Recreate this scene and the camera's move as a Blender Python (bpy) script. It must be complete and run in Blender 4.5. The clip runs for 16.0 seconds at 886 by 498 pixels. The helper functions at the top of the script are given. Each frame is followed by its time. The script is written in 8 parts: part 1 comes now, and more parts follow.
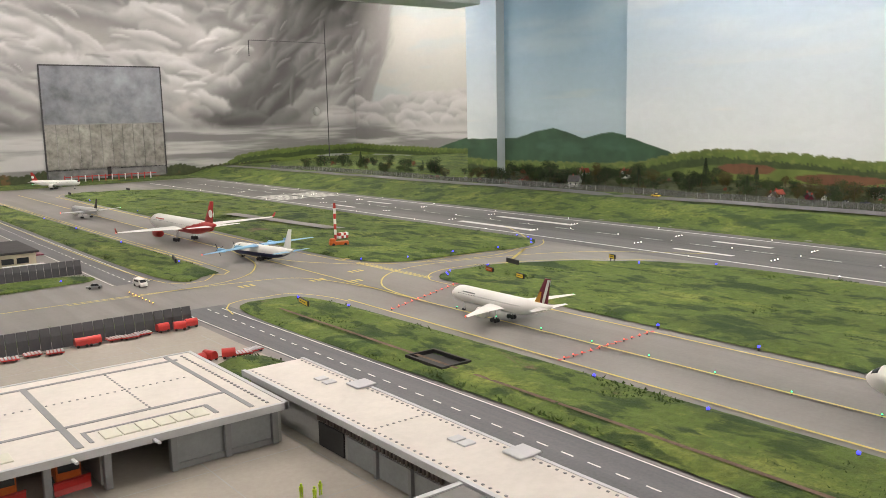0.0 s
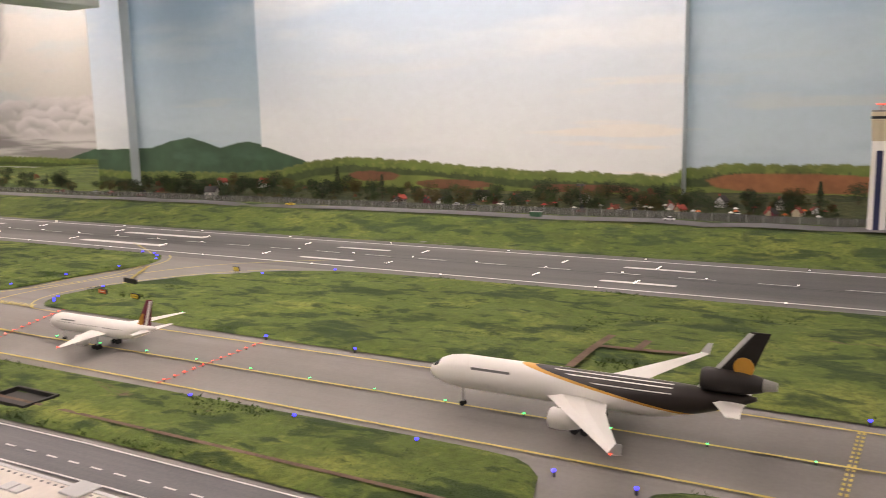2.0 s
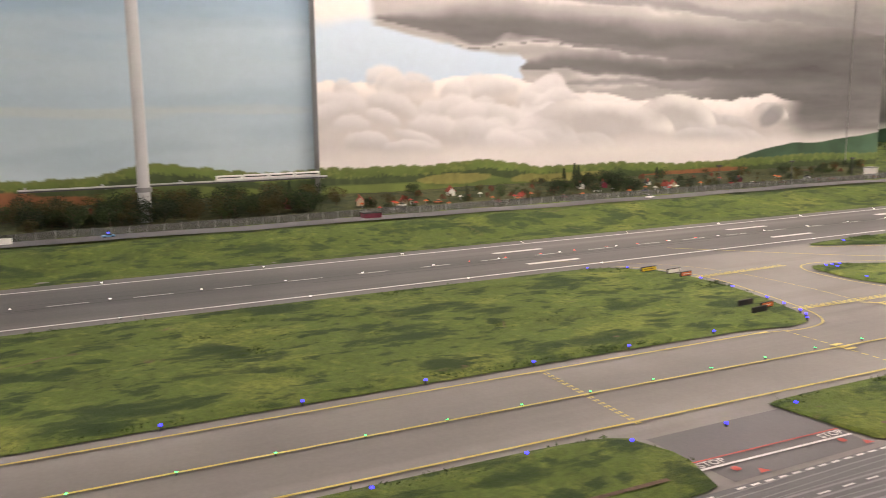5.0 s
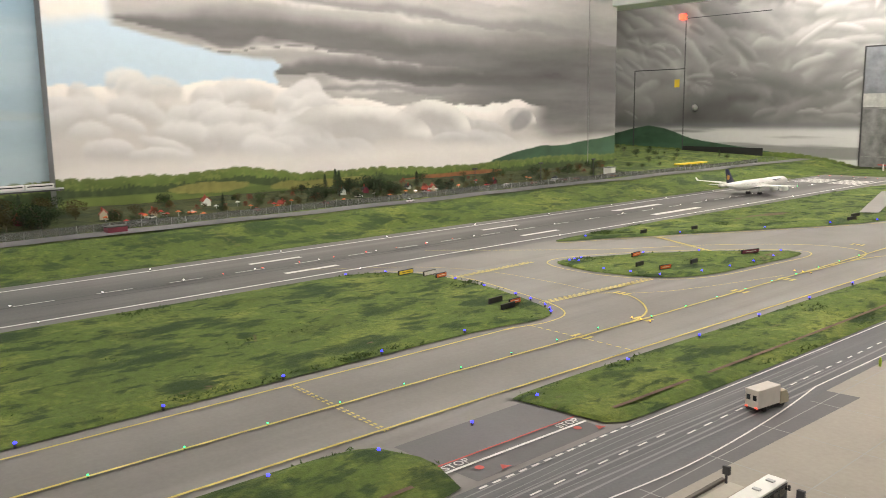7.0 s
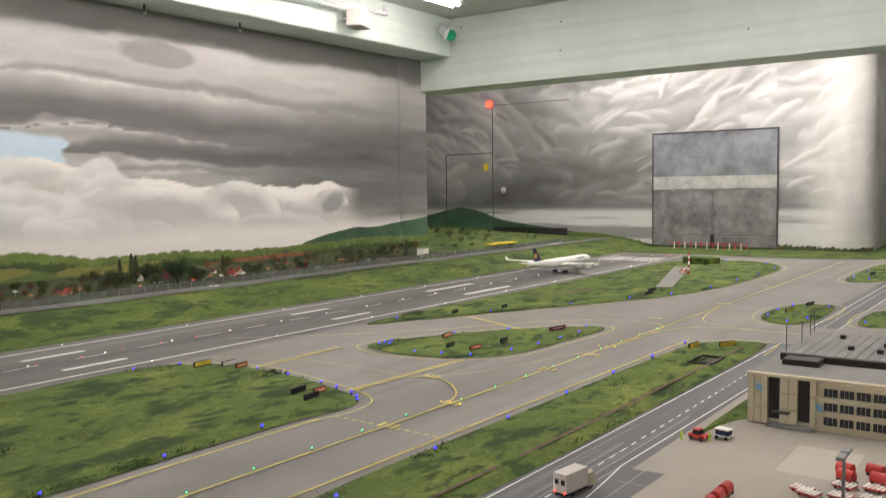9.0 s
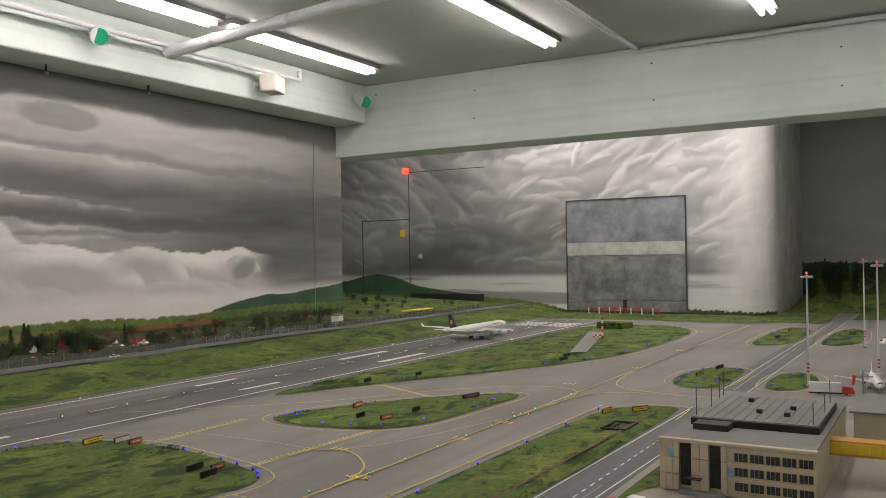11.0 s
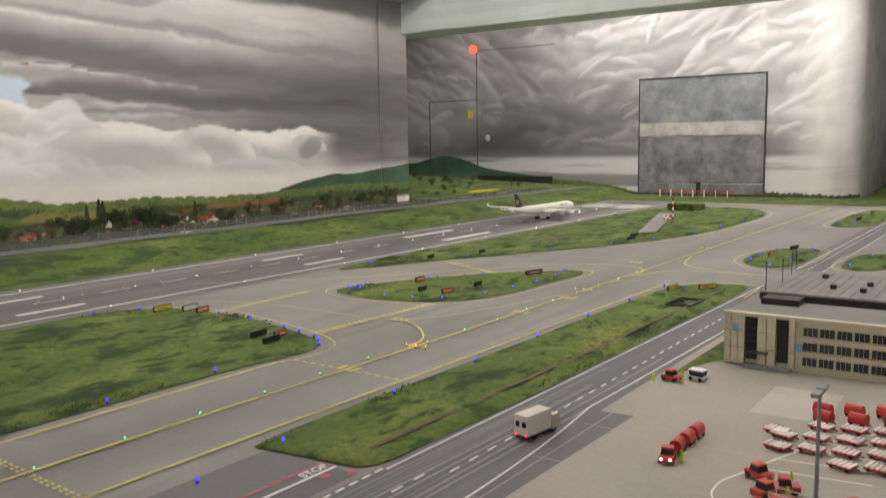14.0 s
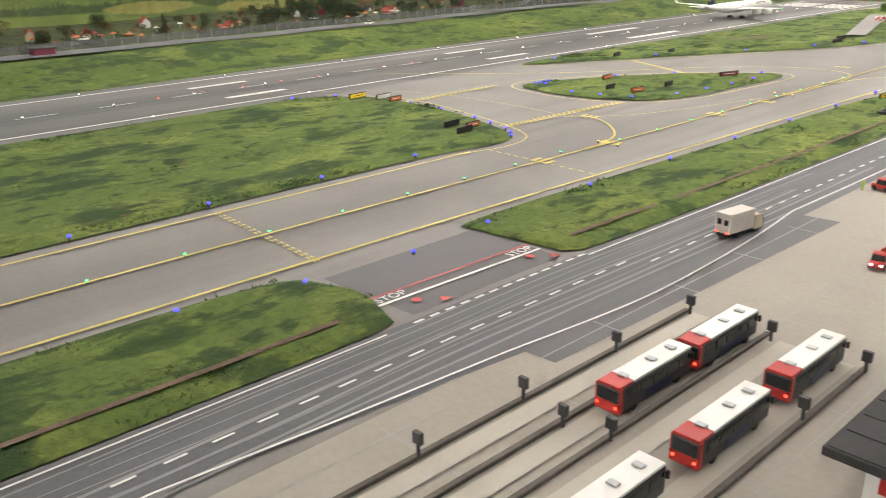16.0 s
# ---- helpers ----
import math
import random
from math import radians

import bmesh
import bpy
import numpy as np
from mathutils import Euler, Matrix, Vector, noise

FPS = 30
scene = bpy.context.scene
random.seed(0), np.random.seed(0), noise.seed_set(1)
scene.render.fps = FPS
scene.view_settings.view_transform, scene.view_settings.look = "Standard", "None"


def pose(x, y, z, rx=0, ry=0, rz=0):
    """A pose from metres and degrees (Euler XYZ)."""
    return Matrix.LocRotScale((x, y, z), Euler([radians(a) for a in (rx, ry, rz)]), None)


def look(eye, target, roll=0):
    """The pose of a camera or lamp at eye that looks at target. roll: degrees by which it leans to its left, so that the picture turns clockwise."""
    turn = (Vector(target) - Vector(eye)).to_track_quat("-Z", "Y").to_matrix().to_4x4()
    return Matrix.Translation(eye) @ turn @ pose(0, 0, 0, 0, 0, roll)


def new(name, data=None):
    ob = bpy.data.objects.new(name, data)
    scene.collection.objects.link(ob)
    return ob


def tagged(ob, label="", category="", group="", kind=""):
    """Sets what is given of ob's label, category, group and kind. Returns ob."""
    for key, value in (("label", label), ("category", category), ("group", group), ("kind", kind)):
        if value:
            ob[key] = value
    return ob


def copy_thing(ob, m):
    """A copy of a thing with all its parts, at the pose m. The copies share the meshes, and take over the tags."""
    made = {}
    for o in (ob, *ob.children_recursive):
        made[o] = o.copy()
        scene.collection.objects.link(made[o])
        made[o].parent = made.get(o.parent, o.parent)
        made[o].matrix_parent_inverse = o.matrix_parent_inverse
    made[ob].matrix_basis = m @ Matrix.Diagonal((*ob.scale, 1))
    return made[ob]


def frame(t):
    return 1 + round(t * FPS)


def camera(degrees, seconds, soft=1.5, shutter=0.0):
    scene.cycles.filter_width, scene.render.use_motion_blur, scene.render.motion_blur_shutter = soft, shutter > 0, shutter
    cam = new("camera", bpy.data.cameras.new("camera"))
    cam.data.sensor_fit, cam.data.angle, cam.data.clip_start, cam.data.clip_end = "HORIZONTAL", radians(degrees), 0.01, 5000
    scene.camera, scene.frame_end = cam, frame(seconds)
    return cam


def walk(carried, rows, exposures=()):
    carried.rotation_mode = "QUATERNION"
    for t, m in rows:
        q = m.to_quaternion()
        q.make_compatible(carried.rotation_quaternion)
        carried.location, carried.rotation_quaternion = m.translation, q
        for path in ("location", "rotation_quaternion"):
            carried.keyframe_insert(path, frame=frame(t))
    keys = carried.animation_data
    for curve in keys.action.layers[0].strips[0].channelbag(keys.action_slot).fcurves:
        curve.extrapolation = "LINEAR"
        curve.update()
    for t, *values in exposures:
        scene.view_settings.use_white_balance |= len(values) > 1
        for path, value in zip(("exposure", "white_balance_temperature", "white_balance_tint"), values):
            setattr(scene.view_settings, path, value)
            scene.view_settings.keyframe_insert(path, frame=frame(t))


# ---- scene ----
cam = camera(55.1, 16.0, soft=0.85, shutter=0.3)
PATH = [
    (0, (0.269, 1.109, 0.522), (1.488, 2.665, 0.216), -1.2),
    (0.5, (0.28, 1.077, 0.536), (1.517, 2.619, 0.23), -1.2),
    (1, (0.307, 1.007, 0.547), (1.635, 2.47, 0.239), -1.3),
    (1.5, (0.337, 0.959, 0.549), (1.872, 2.202, 0.24), -1.4),
    (2, (0.344, 0.967, 0.548), (2.063, 1.94, 0.237), -1.2),
    (2.5, (0.346, 0.956, 0.557), (2.154, 1.752, 0.245), -1.3),
    (3, (0.352, 0.97, 0.56), (2.248, 1.518, 0.241), -0.9),
    (3.5, (0.342, 0.983, 0.577), (2.313, 1.095, 0.257), -0.6),
    (4, (0.358, 0.992, 0.576), (2.312, 0.71, 0.254), -0.5),
    (4.5, (0.376, 0.994, 0.581), (2.247, 0.367, 0.254), -0.6),
    (5, (0.354, 0.945, 0.588), (2.118, 0.064, 0.253), -0.7),
    (7.5, (0.373, 0.833, 0.578), (1.757, -0.572, 0.249), -0.8),
    (8, (0.394, 0.787, 0.575), (1.673, -0.715, 0.247), -0.7),
    (8.5, (0.411, 0.74, 0.559), (1.637, -0.813, 0.268), -0.8),
    (9, (0.404, 0.736, 0.563), (1.58, -0.876, 0.424), -0.8),
    (9.5, (0.408, 0.715, 0.559), (1.52, -0.947, 0.554), -0.9),
    (10, (0.404, 0.695, 0.557), (1.423, -1.026, 0.572), -0.9),
    (12.5, (0.424, 0.659, 0.552), (1.451, -1.057, 0.569), -0.6),
    (13, (0.419, 0.66, 0.547), (1.515, -1.013, 0.561), -0.7),
    (13.5, (0.424, 0.632, 0.526), (1.564, -1.01, 0.47), -0.7),
    (14, (0.417, 0.613, 0.511), (1.568, -1.003, 0.262), -0.9),
    (14.5, (0.427, 0.604, 0.501), (1.558, -0.969, 0.006), -0.7),
    (15, (0.441, 0.612, 0.497), (1.577, -0.896, -0.163), -0.5),
    (15.5, (0.451, 0.655, 0.5), (1.674, -0.767, -0.194), -0.6),
    (16, (0.452, 0.694, 0.498), (1.816, -0.593, -0.195), -0.7),
]
walk(cam, [(t, look(eye, target, roll)) for t, eye, target, roll in PATH],
     exposures=[(0, 0.0, 6550, 8), (1.0, 0.0, 6600, 8), (2.0, 0.0, 7100, 19), (3.4, -0.04, 7250, 21), (4.2, 0.03, 7250, 20), (5, 0.06, 7100, 17), (7.5, -0.03, 6600, 4), (8.5, 0.0, 6550, 6), (9.0, -0.32, 6500, 7), (9.5, -0.88, 6500, 7), (13.4, -0.96, 6500, 8), (14.0, -0.46, 6550, 6), (15.2, 0.24, 6550, 4), (16, 0.28, 6450, 6)])

# ---- light ----
world = bpy.data.worlds.new("room_world")
scene.world = world
world.use_nodes = True
world.node_tree.nodes["Background"].inputs[0].default_value = (0.75, 0.78, 0.8, 1)
world.node_tree.nodes["Background"].inputs[1].default_value = 0.12
CEIL = 1.86
TUBE_ROWS = (3.76, 2.44, 1.2, -0.1)


# ---- materials ----


def nodes_of(name):
    m = bpy.data.materials.new(name)
    m.use_nodes = True
    nt = m.node_tree
    return m, nt, nt.nodes["Principled BSDF"]


def noise_tex(nt, scale, detail=4.0, rough=0.55, dist=0.0, stretch=(1, 1, 1), offset=(0, 0, 0)):
    geo = nt.nodes.new("ShaderNodeNewGeometry")
    mp = nt.nodes.new("ShaderNodeMapping")
    mp.inputs["Scale"].default_value = stretch
    mp.inputs["Location"].default_value = offset
    nt.links.new(geo.outputs["Position"], mp.inputs["Vector"])
    n = nt.nodes.new("ShaderNodeTexNoise")
    n.inputs["Scale"].default_value, n.inputs["Detail"].default_value = scale, detail
    n.inputs["Roughness"].default_value, n.inputs["Distortion"].default_value = rough, dist
    nt.links.new(mp.outputs["Vector"], n.inputs["Vector"])
    return n.outputs[0]


def ramp(nt, fac, stops, mode="LINEAR"):
    r = nt.nodes.new("ShaderNodeValToRGB")
    r.color_ramp.interpolation = mode
    els = r.color_ramp.elements
    while len(els) < len(stops):
        els.new(0.5)
    for e, (p, c) in zip(els, stops):
        e.position, e.color = p, (*c, 1) if len(c) == 3 else c
    nt.links.new(fac, r.inputs[0])
    return r.outputs[0]


def mix(nt, fac, a, b, blend="MIX"):
    n = nt.nodes.new("ShaderNodeMix")
    n.data_type, n.blend_type = "RGBA", blend
    for sock, v in ((n.inputs[0], fac), (n.inputs[6], a), (n.inputs[7], b)):
        if hasattr(v, "is_linked"):
            nt.links.new(v, sock)
        elif isinstance(v, (int, float)):
            sock.default_value = v
        else:
            sock.default_value = (*v, 1)
    return n.outputs[2]


def bump(nt, bsdf, fac, strength, distance=0.002):
    b = nt.nodes.new("ShaderNodeBump")
    b.inputs["Strength"].default_value, b.inputs["Distance"].default_value = strength, distance
    nt.links.new(fac, b.inputs["Height"])
    nt.links.new(b.outputs[0], bsdf.inputs["Normal"])


def paint(name, base, rough=0.5, metal=0.0, vary=0.12, scale=9.0, fine=160.0, relief=0.08, rand=0.0):
    """A surface with cloudy tone at two scales and fine relief."""
    m, nt, b = nodes_of(name)
    dark = tuple(c * (1 - 2 * vary) for c in base)
    lite = tuple(min(1, c * (1 + vary)) for c in base)
    col = ramp(nt, noise_tex(nt, scale, 5, 0.6), [(0.3, dark), (0.7, lite)])
    f = noise_tex(nt, fine, 3, 0.6)
    col = mix(nt, 0.35, col, ramp(nt, f, [(0.3, dark), (0.7, lite)]))
    if rand:
        info = nt.nodes.new("ShaderNodeObjectInfo")
        col = mix(nt, 1.0, col, ramp(nt, info.outputs["Random"], [(0, (1 - rand,) * 3), (1, (1, 1, 1))]), "MULTIPLY")
    nt.links.new(col, b.inputs["Base Color"])
    b.inputs["Roughness"].default_value, b.inputs["Metallic"].default_value = rough, metal
    if relief:
        bump(nt, b, f, relief)
    return m


def glow(name, color, strength):
    m, nt, b = nodes_of(name)
    b.inputs["Base Color"].default_value = (*color, 1)
    b.inputs["Emission Color"].default_value = (*color, 1)
    b.inputs["Emission Strength"].default_value = strength
    return m


def height(nt, lo, hi):
    geo = nt.nodes.new("ShaderNodeNewGeometry")
    sep = nt.nodes.new("ShaderNodeSeparateXYZ")
    nt.links.new(geo.outputs["Position"], sep.inputs[0])
    r = nt.nodes.new("ShaderNodeMapRange")
    r.inputs[1].default_value, r.inputs[2].default_value = lo, hi
    nt.links.new(sep.outputs[2], r.inputs[0])
    return r.outputs[0], sep


def math_node(nt, op, a, b=0.0, c=None):
    n = nt.nodes.new("ShaderNodeMath")
    n.operation = op
    for i, v in enumerate((a, b) if c is None else (a, b, c)):
        if hasattr(v, "is_linked"):
            nt.links.new(v, n.inputs[i])
        else:
            n.inputs[i].default_value = v
    return n.outputs[0]


def grass_mat(name, lite, mid, dark, soil):
    m, nt, b = nodes_of(name)
    big = noise_tex(nt, 4.2, 5, 0.62, 0.3, (1.0, 0.7, 1))
    col = ramp(nt, big, [(0.30, tuple(c * 0.62 for c in mid)), (0.44, mid), (0.54, mid), (0.68, lite)])
    fine = noise_tex(nt, 70, 5, 0.7)
    col = mix(nt, ramp(nt, fine, [(0.42, (0, 0, 0)), (0.62, (0.6, 0.6, 0.6))]), col, tuple(c * 0.5 for c in mid))
    col = mix(nt, ramp(nt, noise_tex(nt, 26, 5, 0.7, 0.2, (1, 0.8, 1), (5, 5, 0)), [(0.54, (0, 0, 0)), (0.68, (0.55, 0.55, 0.55))]), col, lite)
    for size, offset, lo in ((6.6, (3, 7, 0), 0.53), (14.0, (8, 1, 0), 0.56)):
        clump = noise_tex(nt, size, 5, 0.6, 0.25, (1.25, 0.62, 1), offset)
        col = mix(nt, ramp(nt, clump, [(lo, (0, 0, 0)), (lo + 0.04, (0.60, 0.60, 0.60)), (lo + 0.11, (0.94, 0.94, 0.94))]), col, dark)
    bare = noise_tex(nt, 3.2, 5, 0.65, 1.4, (1, 0.6, 1), (9, 2, 0))
    col = mix(nt, ramp(nt, bare, [(0.645, (0, 0, 0)), (0.69, (0.75, 0.75, 0.75))]), col, soil)
    nt.links.new(col, b.inputs["Base Color"])
    b.inputs["Roughness"].default_value = 0.95
    bump(nt, b, noise_tex(nt, 240, 3, 0.7), 0.9, 0.004)
    return m


def mural_mat():
    """Wall paint whose colour is brushed onto the plaster point by point."""
    m, nt, b = nodes_of("mural_paint")
    at = nt.nodes.new("ShaderNodeAttribute")
    at.attribute_name = "brushwork"
    grain = noise_tex(nt, 14, 6, 0.65, 0.6, (1, 1, 1.6))
    col = mix(nt, 1.0, at.outputs[0], ramp(nt, grain, [(0.3, (0.965, 0.965, 0.965)), (0.7, (1.02, 1.02, 1.02))]), "MULTIPLY")
    nt.links.new(col, b.inputs["Base Color"])
    b.inputs["Roughness"].default_value = 0.62
    bump(nt, b, noise_tex(nt, 90, 3), 0.05)
    return m


MURAL = mural_mat()
CLOUD_GREY = paint("grey_cloud_paint", (0.34, 0.335, 0.335), 0.6, vary=0.2, scale=2.2, fine=6)
SKY_BLUE = paint("hazy_sky_paint", (0.46, 0.53, 0.56), 0.6, vary=0.08, scale=1.6, fine=5)
PALE_CLOUD = paint("pale_cloud_paint", (0.64, 0.63, 0.60), 0.6, vary=0.2, scale=2.6, fine=7)
DULL_SKY = paint("dull_evening_paint", (0.46, 0.465, 0.455), 0.6, vary=0.16, scale=1.6, fine=5)
WHITE_WALL = paint("white_wall_paint", (0.66, 0.72, 0.69), 0.7, vary=0.05, scale=2.5, fine=60, relief=0.15)
CEILING = paint("grey_ceiling_paint", (0.52, 0.545, 0.52), 0.8, vary=0.08, scale=1.5, fine=50, relief=0.2)


def beam_mat():
    """White paint over board-marked concrete: faint board lines with broken dark cracks."""
    m, nt, b = nodes_of("painted_beam_concrete")
    col = ramp(nt, noise_tex(nt, 2.5, 5, 0.6), [(0.3, (0.60, 0.67, 0.64)), (0.7, (0.72, 0.78, 0.75))])
    boards = noise_tex(nt, 1.0, 2, 0.4, 0.0, (0.25, 0.25, 26), (0, 0, 3))
    col = mix(nt, ramp(nt, boards, [(0.35, (0.22, 0.22, 0.22)), (0.5, (0, 0, 0))]), col, (0.46, 0.51, 0.49))
    crack = noise_tex(nt, 1.6, 5, 0.7, 0.0, (1.2, 1.2, 60), (1, 0, 0))
    col = mix(nt, ramp(nt, crack, [(0.70, (0, 0, 0)), (0.74, (0.7, 0.7, 0.7))]), col, (0.25, 0.27, 0.26))
    nt.links.new(col, b.inputs["Base Color"])
    b.inputs["Roughness"].default_value = 0.7
    bump(nt, b, boards, 0.3, 0.004)
    return m


BEAM = beam_mat()
CARPET = paint("dark_carpet", (0.06, 0.06, 0.065), 0.95)


def taxi_mat():
    m, nt, b = nodes_of("taxiway_concrete")
    col = ramp(nt, noise_tex(nt, 2.2, 5, 0.6), [(0.3, (0.18, 0.171, 0.163)), (0.7, (0.25, 0.238, 0.226))])
    soot = noise_tex(nt, 2.0, 4, 0.55, 0.2, (5.0, 0.22, 1), (1.2, 0, 0))
    col = mix(nt, ramp(nt, soot, [(0.50, (0, 0, 0)), (0.72, (0.6, 0.6, 0.6))]), col, (0.13, 0.12, 0.115))
    geo = nt.nodes.new("ShaderNodeNewGeometry")
    sep = nt.nodes.new("ShaderNodeSeparateXYZ")
    nt.links.new(geo.outputs["Position"], sep.inputs[0])
    off = math_node(nt, "ABSOLUTE", math_node(nt, "SUBTRACT", sep.outputs[0], 1.715))
    off = math_node(nt, "ADD", off, math_node(nt, "MULTIPLY", math_node(nt, "SUBTRACT", soot, 0.5), 0.22))
    col = mix(nt, ramp(nt, off, [(0.0, (0.55, 0.55, 0.55)), (0.15, (0, 0, 0))]), col, (0.13, 0.12, 0.112))
    f = noise_tex(nt, 120, 3)
    col = mix(nt, 0.12, col, ramp(nt, f, [(0.3, (0.17, 0.16, 0.15)), (0.7, (0.32, 0.30, 0.285))]))
    nt.links.new(col, b.inputs["Base Color"])
    b.inputs["Roughness"].default_value = 0.7
    bump(nt, b, f, 0.05)
    return m


TAXI = taxi_mat()
APRON = paint("apron_concrete", (0.36, 0.33, 0.285), 0.8, vary=0.09, scale=2.6, fine=110, relief=0.05)
PALE_SLAB = paint("pale_concrete_slab", (0.46, 0.43, 0.37), 0.8, vary=0.05, scale=5)


def road_mat():
    m, nt, b = nodes_of("road_asphalt")
    lanes = noise_tex(nt, 9, 5, 0.62, 0.15, (3.2, 0.12, 1), (2, 0, 0))
    col = ramp(nt, lanes, [(0.30, (0.085, 0.086, 0.094)), (0.5, (0.115, 0.116, 0.125)), (0.64, (0.14, 0.14, 0.147)), (0.76, (0.18, 0.178, 0.18))])
    f = noise_tex(nt, 170, 3)
    col = mix(nt, 0.25, col, ramp(nt, f, [(0.3, (0.07, 0.07, 0.075)), (0.7, (0.17, 0.17, 0.175))]))
    nt.links.new(col, b.inputs["Base Color"])
    b.inputs["Roughness"].default_value = 0.65
    bump(nt, b, f, 0.1)
    return m


ASPHALT = road_mat()
TYRE_MARK = paint("tyre_rubber_streak", (0.085, 0.082, 0.08), 0.7, vary=0.2, scale=14)
WORN = paint("worn_asphalt", (0.27, 0.268, 0.27), 0.75, vary=0.12, scale=12)
DARK_PATCH = paint("new_asphalt_patch", (0.145, 0.14, 0.145), 0.75, vary=0.1, scale=3)
WHITE_LINE = paint("white_road_paint", (0.78, 0.77, 0.74), 0.6, vary=0.06, scale=30)
YELLOW_LINE = paint("yellow_road_paint", (0.62, 0.50, 0.12), 0.6, vary=0.1, scale=30)
RED_LINE = paint("red_road_paint", (0.55, 0.08, 0.06), 0.6, vary=0.1, scale=30)


def runway_mat():
    m, nt, b = nodes_of("runway_asphalt")
    h = noise_tex(nt, 2.2, 5, 0.6, 0.2, (3.0, 0.18, 1))
    col = ramp(nt, h, [(0.32, (0.07, 0.068, 0.068)), (0.52, (0.125, 0.12, 0.118)), (0.7, (0.185, 0.178, 0.173))])
    geo = nt.nodes.new("ShaderNodeNewGeometry")
    sep = nt.nodes.new("ShaderNodeSeparateXYZ")
    nt.links.new(geo.outputs["Position"], sep.inputs[0])
    off = math_node(nt, "ABSOLUTE", math_node(nt, "SUBTRACT", sep.outputs[0], 3.13))
    off = math_node(nt, "ADD", off, math_node(nt, "MULTIPLY", math_node(nt, "SUBTRACT", h, 0.5), 0.25))
    col = mix(nt, ramp(nt, off, [(0.03, (0.72, 0.72, 0.72)), (0.2, (0, 0, 0))]), col, (0.05, 0.048, 0.048))
    f = noise_tex(nt, 140, 3)
    col = mix(nt, 0.2, col, ramp(nt, f, [(0.3, (0.08, 0.08, 0.08)), (0.7, (0.25, 0.24, 0.23))]))
    nt.links.new(col, b.inputs["Base Color"])
    b.inputs["Roughness"].default_value = 0.6
    bump(nt, b, f, 0.06)
    return m


RUNWAY = runway_mat()
GRASS = grass_mat("static_grass", (0.225, 0.262, 0.050), (0.102, 0.155, 0.025), (0.015, 0.043, 0.005), (0.15, 0.095, 0.062))
BANK = grass_mat("embankment_grass", (0.21, 0.24, 0.048), (0.094, 0.142, 0.024), (0.025, 0.054, 0.011), (0.12, 0.125, 0.045))
UNDERGROWTH = grass_mat("undergrowth", (0.13, 0.13, 0.05), (0.06, 0.075, 0.025), (0.022, 0.035, 0.012), (0.13, 0.06, 0.038))
TUFT = paint("grass_tuft", (0.055, 0.100, 0.018), 0.95, vary=0.35, scale=12, fine=90, relief=0)
SOIL_DARK = paint("dirty_kerb_stone", (0.12, 0.105, 0.09), 0.8, vary=0.2, scale=25)
SOIL = paint("brown_soil", (0.16, 0.105, 0.075), 0.95, vary=0.25, scale=20)
LEAF = [paint("leaves_dark", (0.026, 0.050, 0.016), 0.9, vary=0.3, scale=30, relief=0, rand=0.4),
        paint("leaves_green", (0.05, 0.085, 0.022), 0.9, vary=0.3, scale=30, relief=0, rand=0.4),
        paint("leaves_olive", (0.085, 0.072, 0.018), 0.9, vary=0.3, scale=30, relief=0, rand=0.3),
        paint("leaves_russet", (0.20, 0.06, 0.035), 0.9, vary=0.3, scale=30, relief=0, rand=0.3)]
BARK = paint("bark", (0.09, 0.065, 0.045), 0.9)
FENCE = paint("fence_grey", (0.17, 0.175, 0.17), 0.6, metal=0.2)
WHITE = paint("white_gloss", (0.80, 0.79, 0.76), 0.28, vary=0.03, scale=6, relief=0)
LIGHT_GREY = paint("light_grey_paint", (0.52, 0.53, 0.54), 0.4, vary=0.05, relief=0)
MID_GREY = paint("mid_grey_paint", (0.24, 0.245, 0.25), 0.5, vary=0.08)
DARK = paint("dark_grey_paint", (0.05, 0.05, 0.055), 0.5, vary=0.1)
BLACK = paint("black_rubber", (0.015, 0.015, 0.015), 0.6, vary=0.1)
BROWN = paint("dark_brown_gloss", (0.010, 0.0065, 0.006), 0.5, vary=0.1, relief=0)
GOLD = paint("gold_paint", (0.62, 0.32, 0.05), 0.35, vary=0.05, relief=0)
RED = paint("red_paint", (0.50, 0.03, 0.025), 0.4, vary=0.12, relief=0)
ORANGE = paint("orange_paint", (0.62, 0.14, 0.03), 0.4, vary=0.1, relief=0)
NAVY = paint("navy_paint", (0.012, 0.018, 0.07), 0.35, vary=0.08, relief=0)
BLUE = paint("sky_blue_paint", (0.18, 0.40, 0.62), 0.4, vary=0.06, relief=0)
YELLOW = paint("yellow_plastic", (0.72, 0.52, 0.03), 0.4, vary=0.08, relief=0)
MAROON = paint("maroon_paint", (0.16, 0.02, 0.04), 0.4, vary=0.05, relief=0)
CREAM = paint("cream_cladding", (0.56, 0.50, 0.36), 0.6, vary=0.07, scale=8)
ROOF_WHITE = paint("white_flat_roof", (0.66, 0.62, 0.57), 0.7, vary=0.06, scale=5, fine=80)
ROOF_GREY = paint("grey_flat_roof", (0.21, 0.205, 0.20), 0.8, vary=0.1, scale=7)
ROOF_DARK = paint("dark_roof_felt", (0.048, 0.046, 0.047), 0.85, vary=0.2, scale=12)
ROOF_TILE = paint("red_roof_tile", (0.33, 0.06, 0.04), 0.7, vary=0.2, scale=40)
WALL_GREY = paint("grey_concrete_wall", (0.35, 0.35, 0.335), 0.75, vary=0.08)
GLASS = paint("dark_window_glass", (0.03, 0.033, 0.037), 0.12, vary=0.1, relief=0)
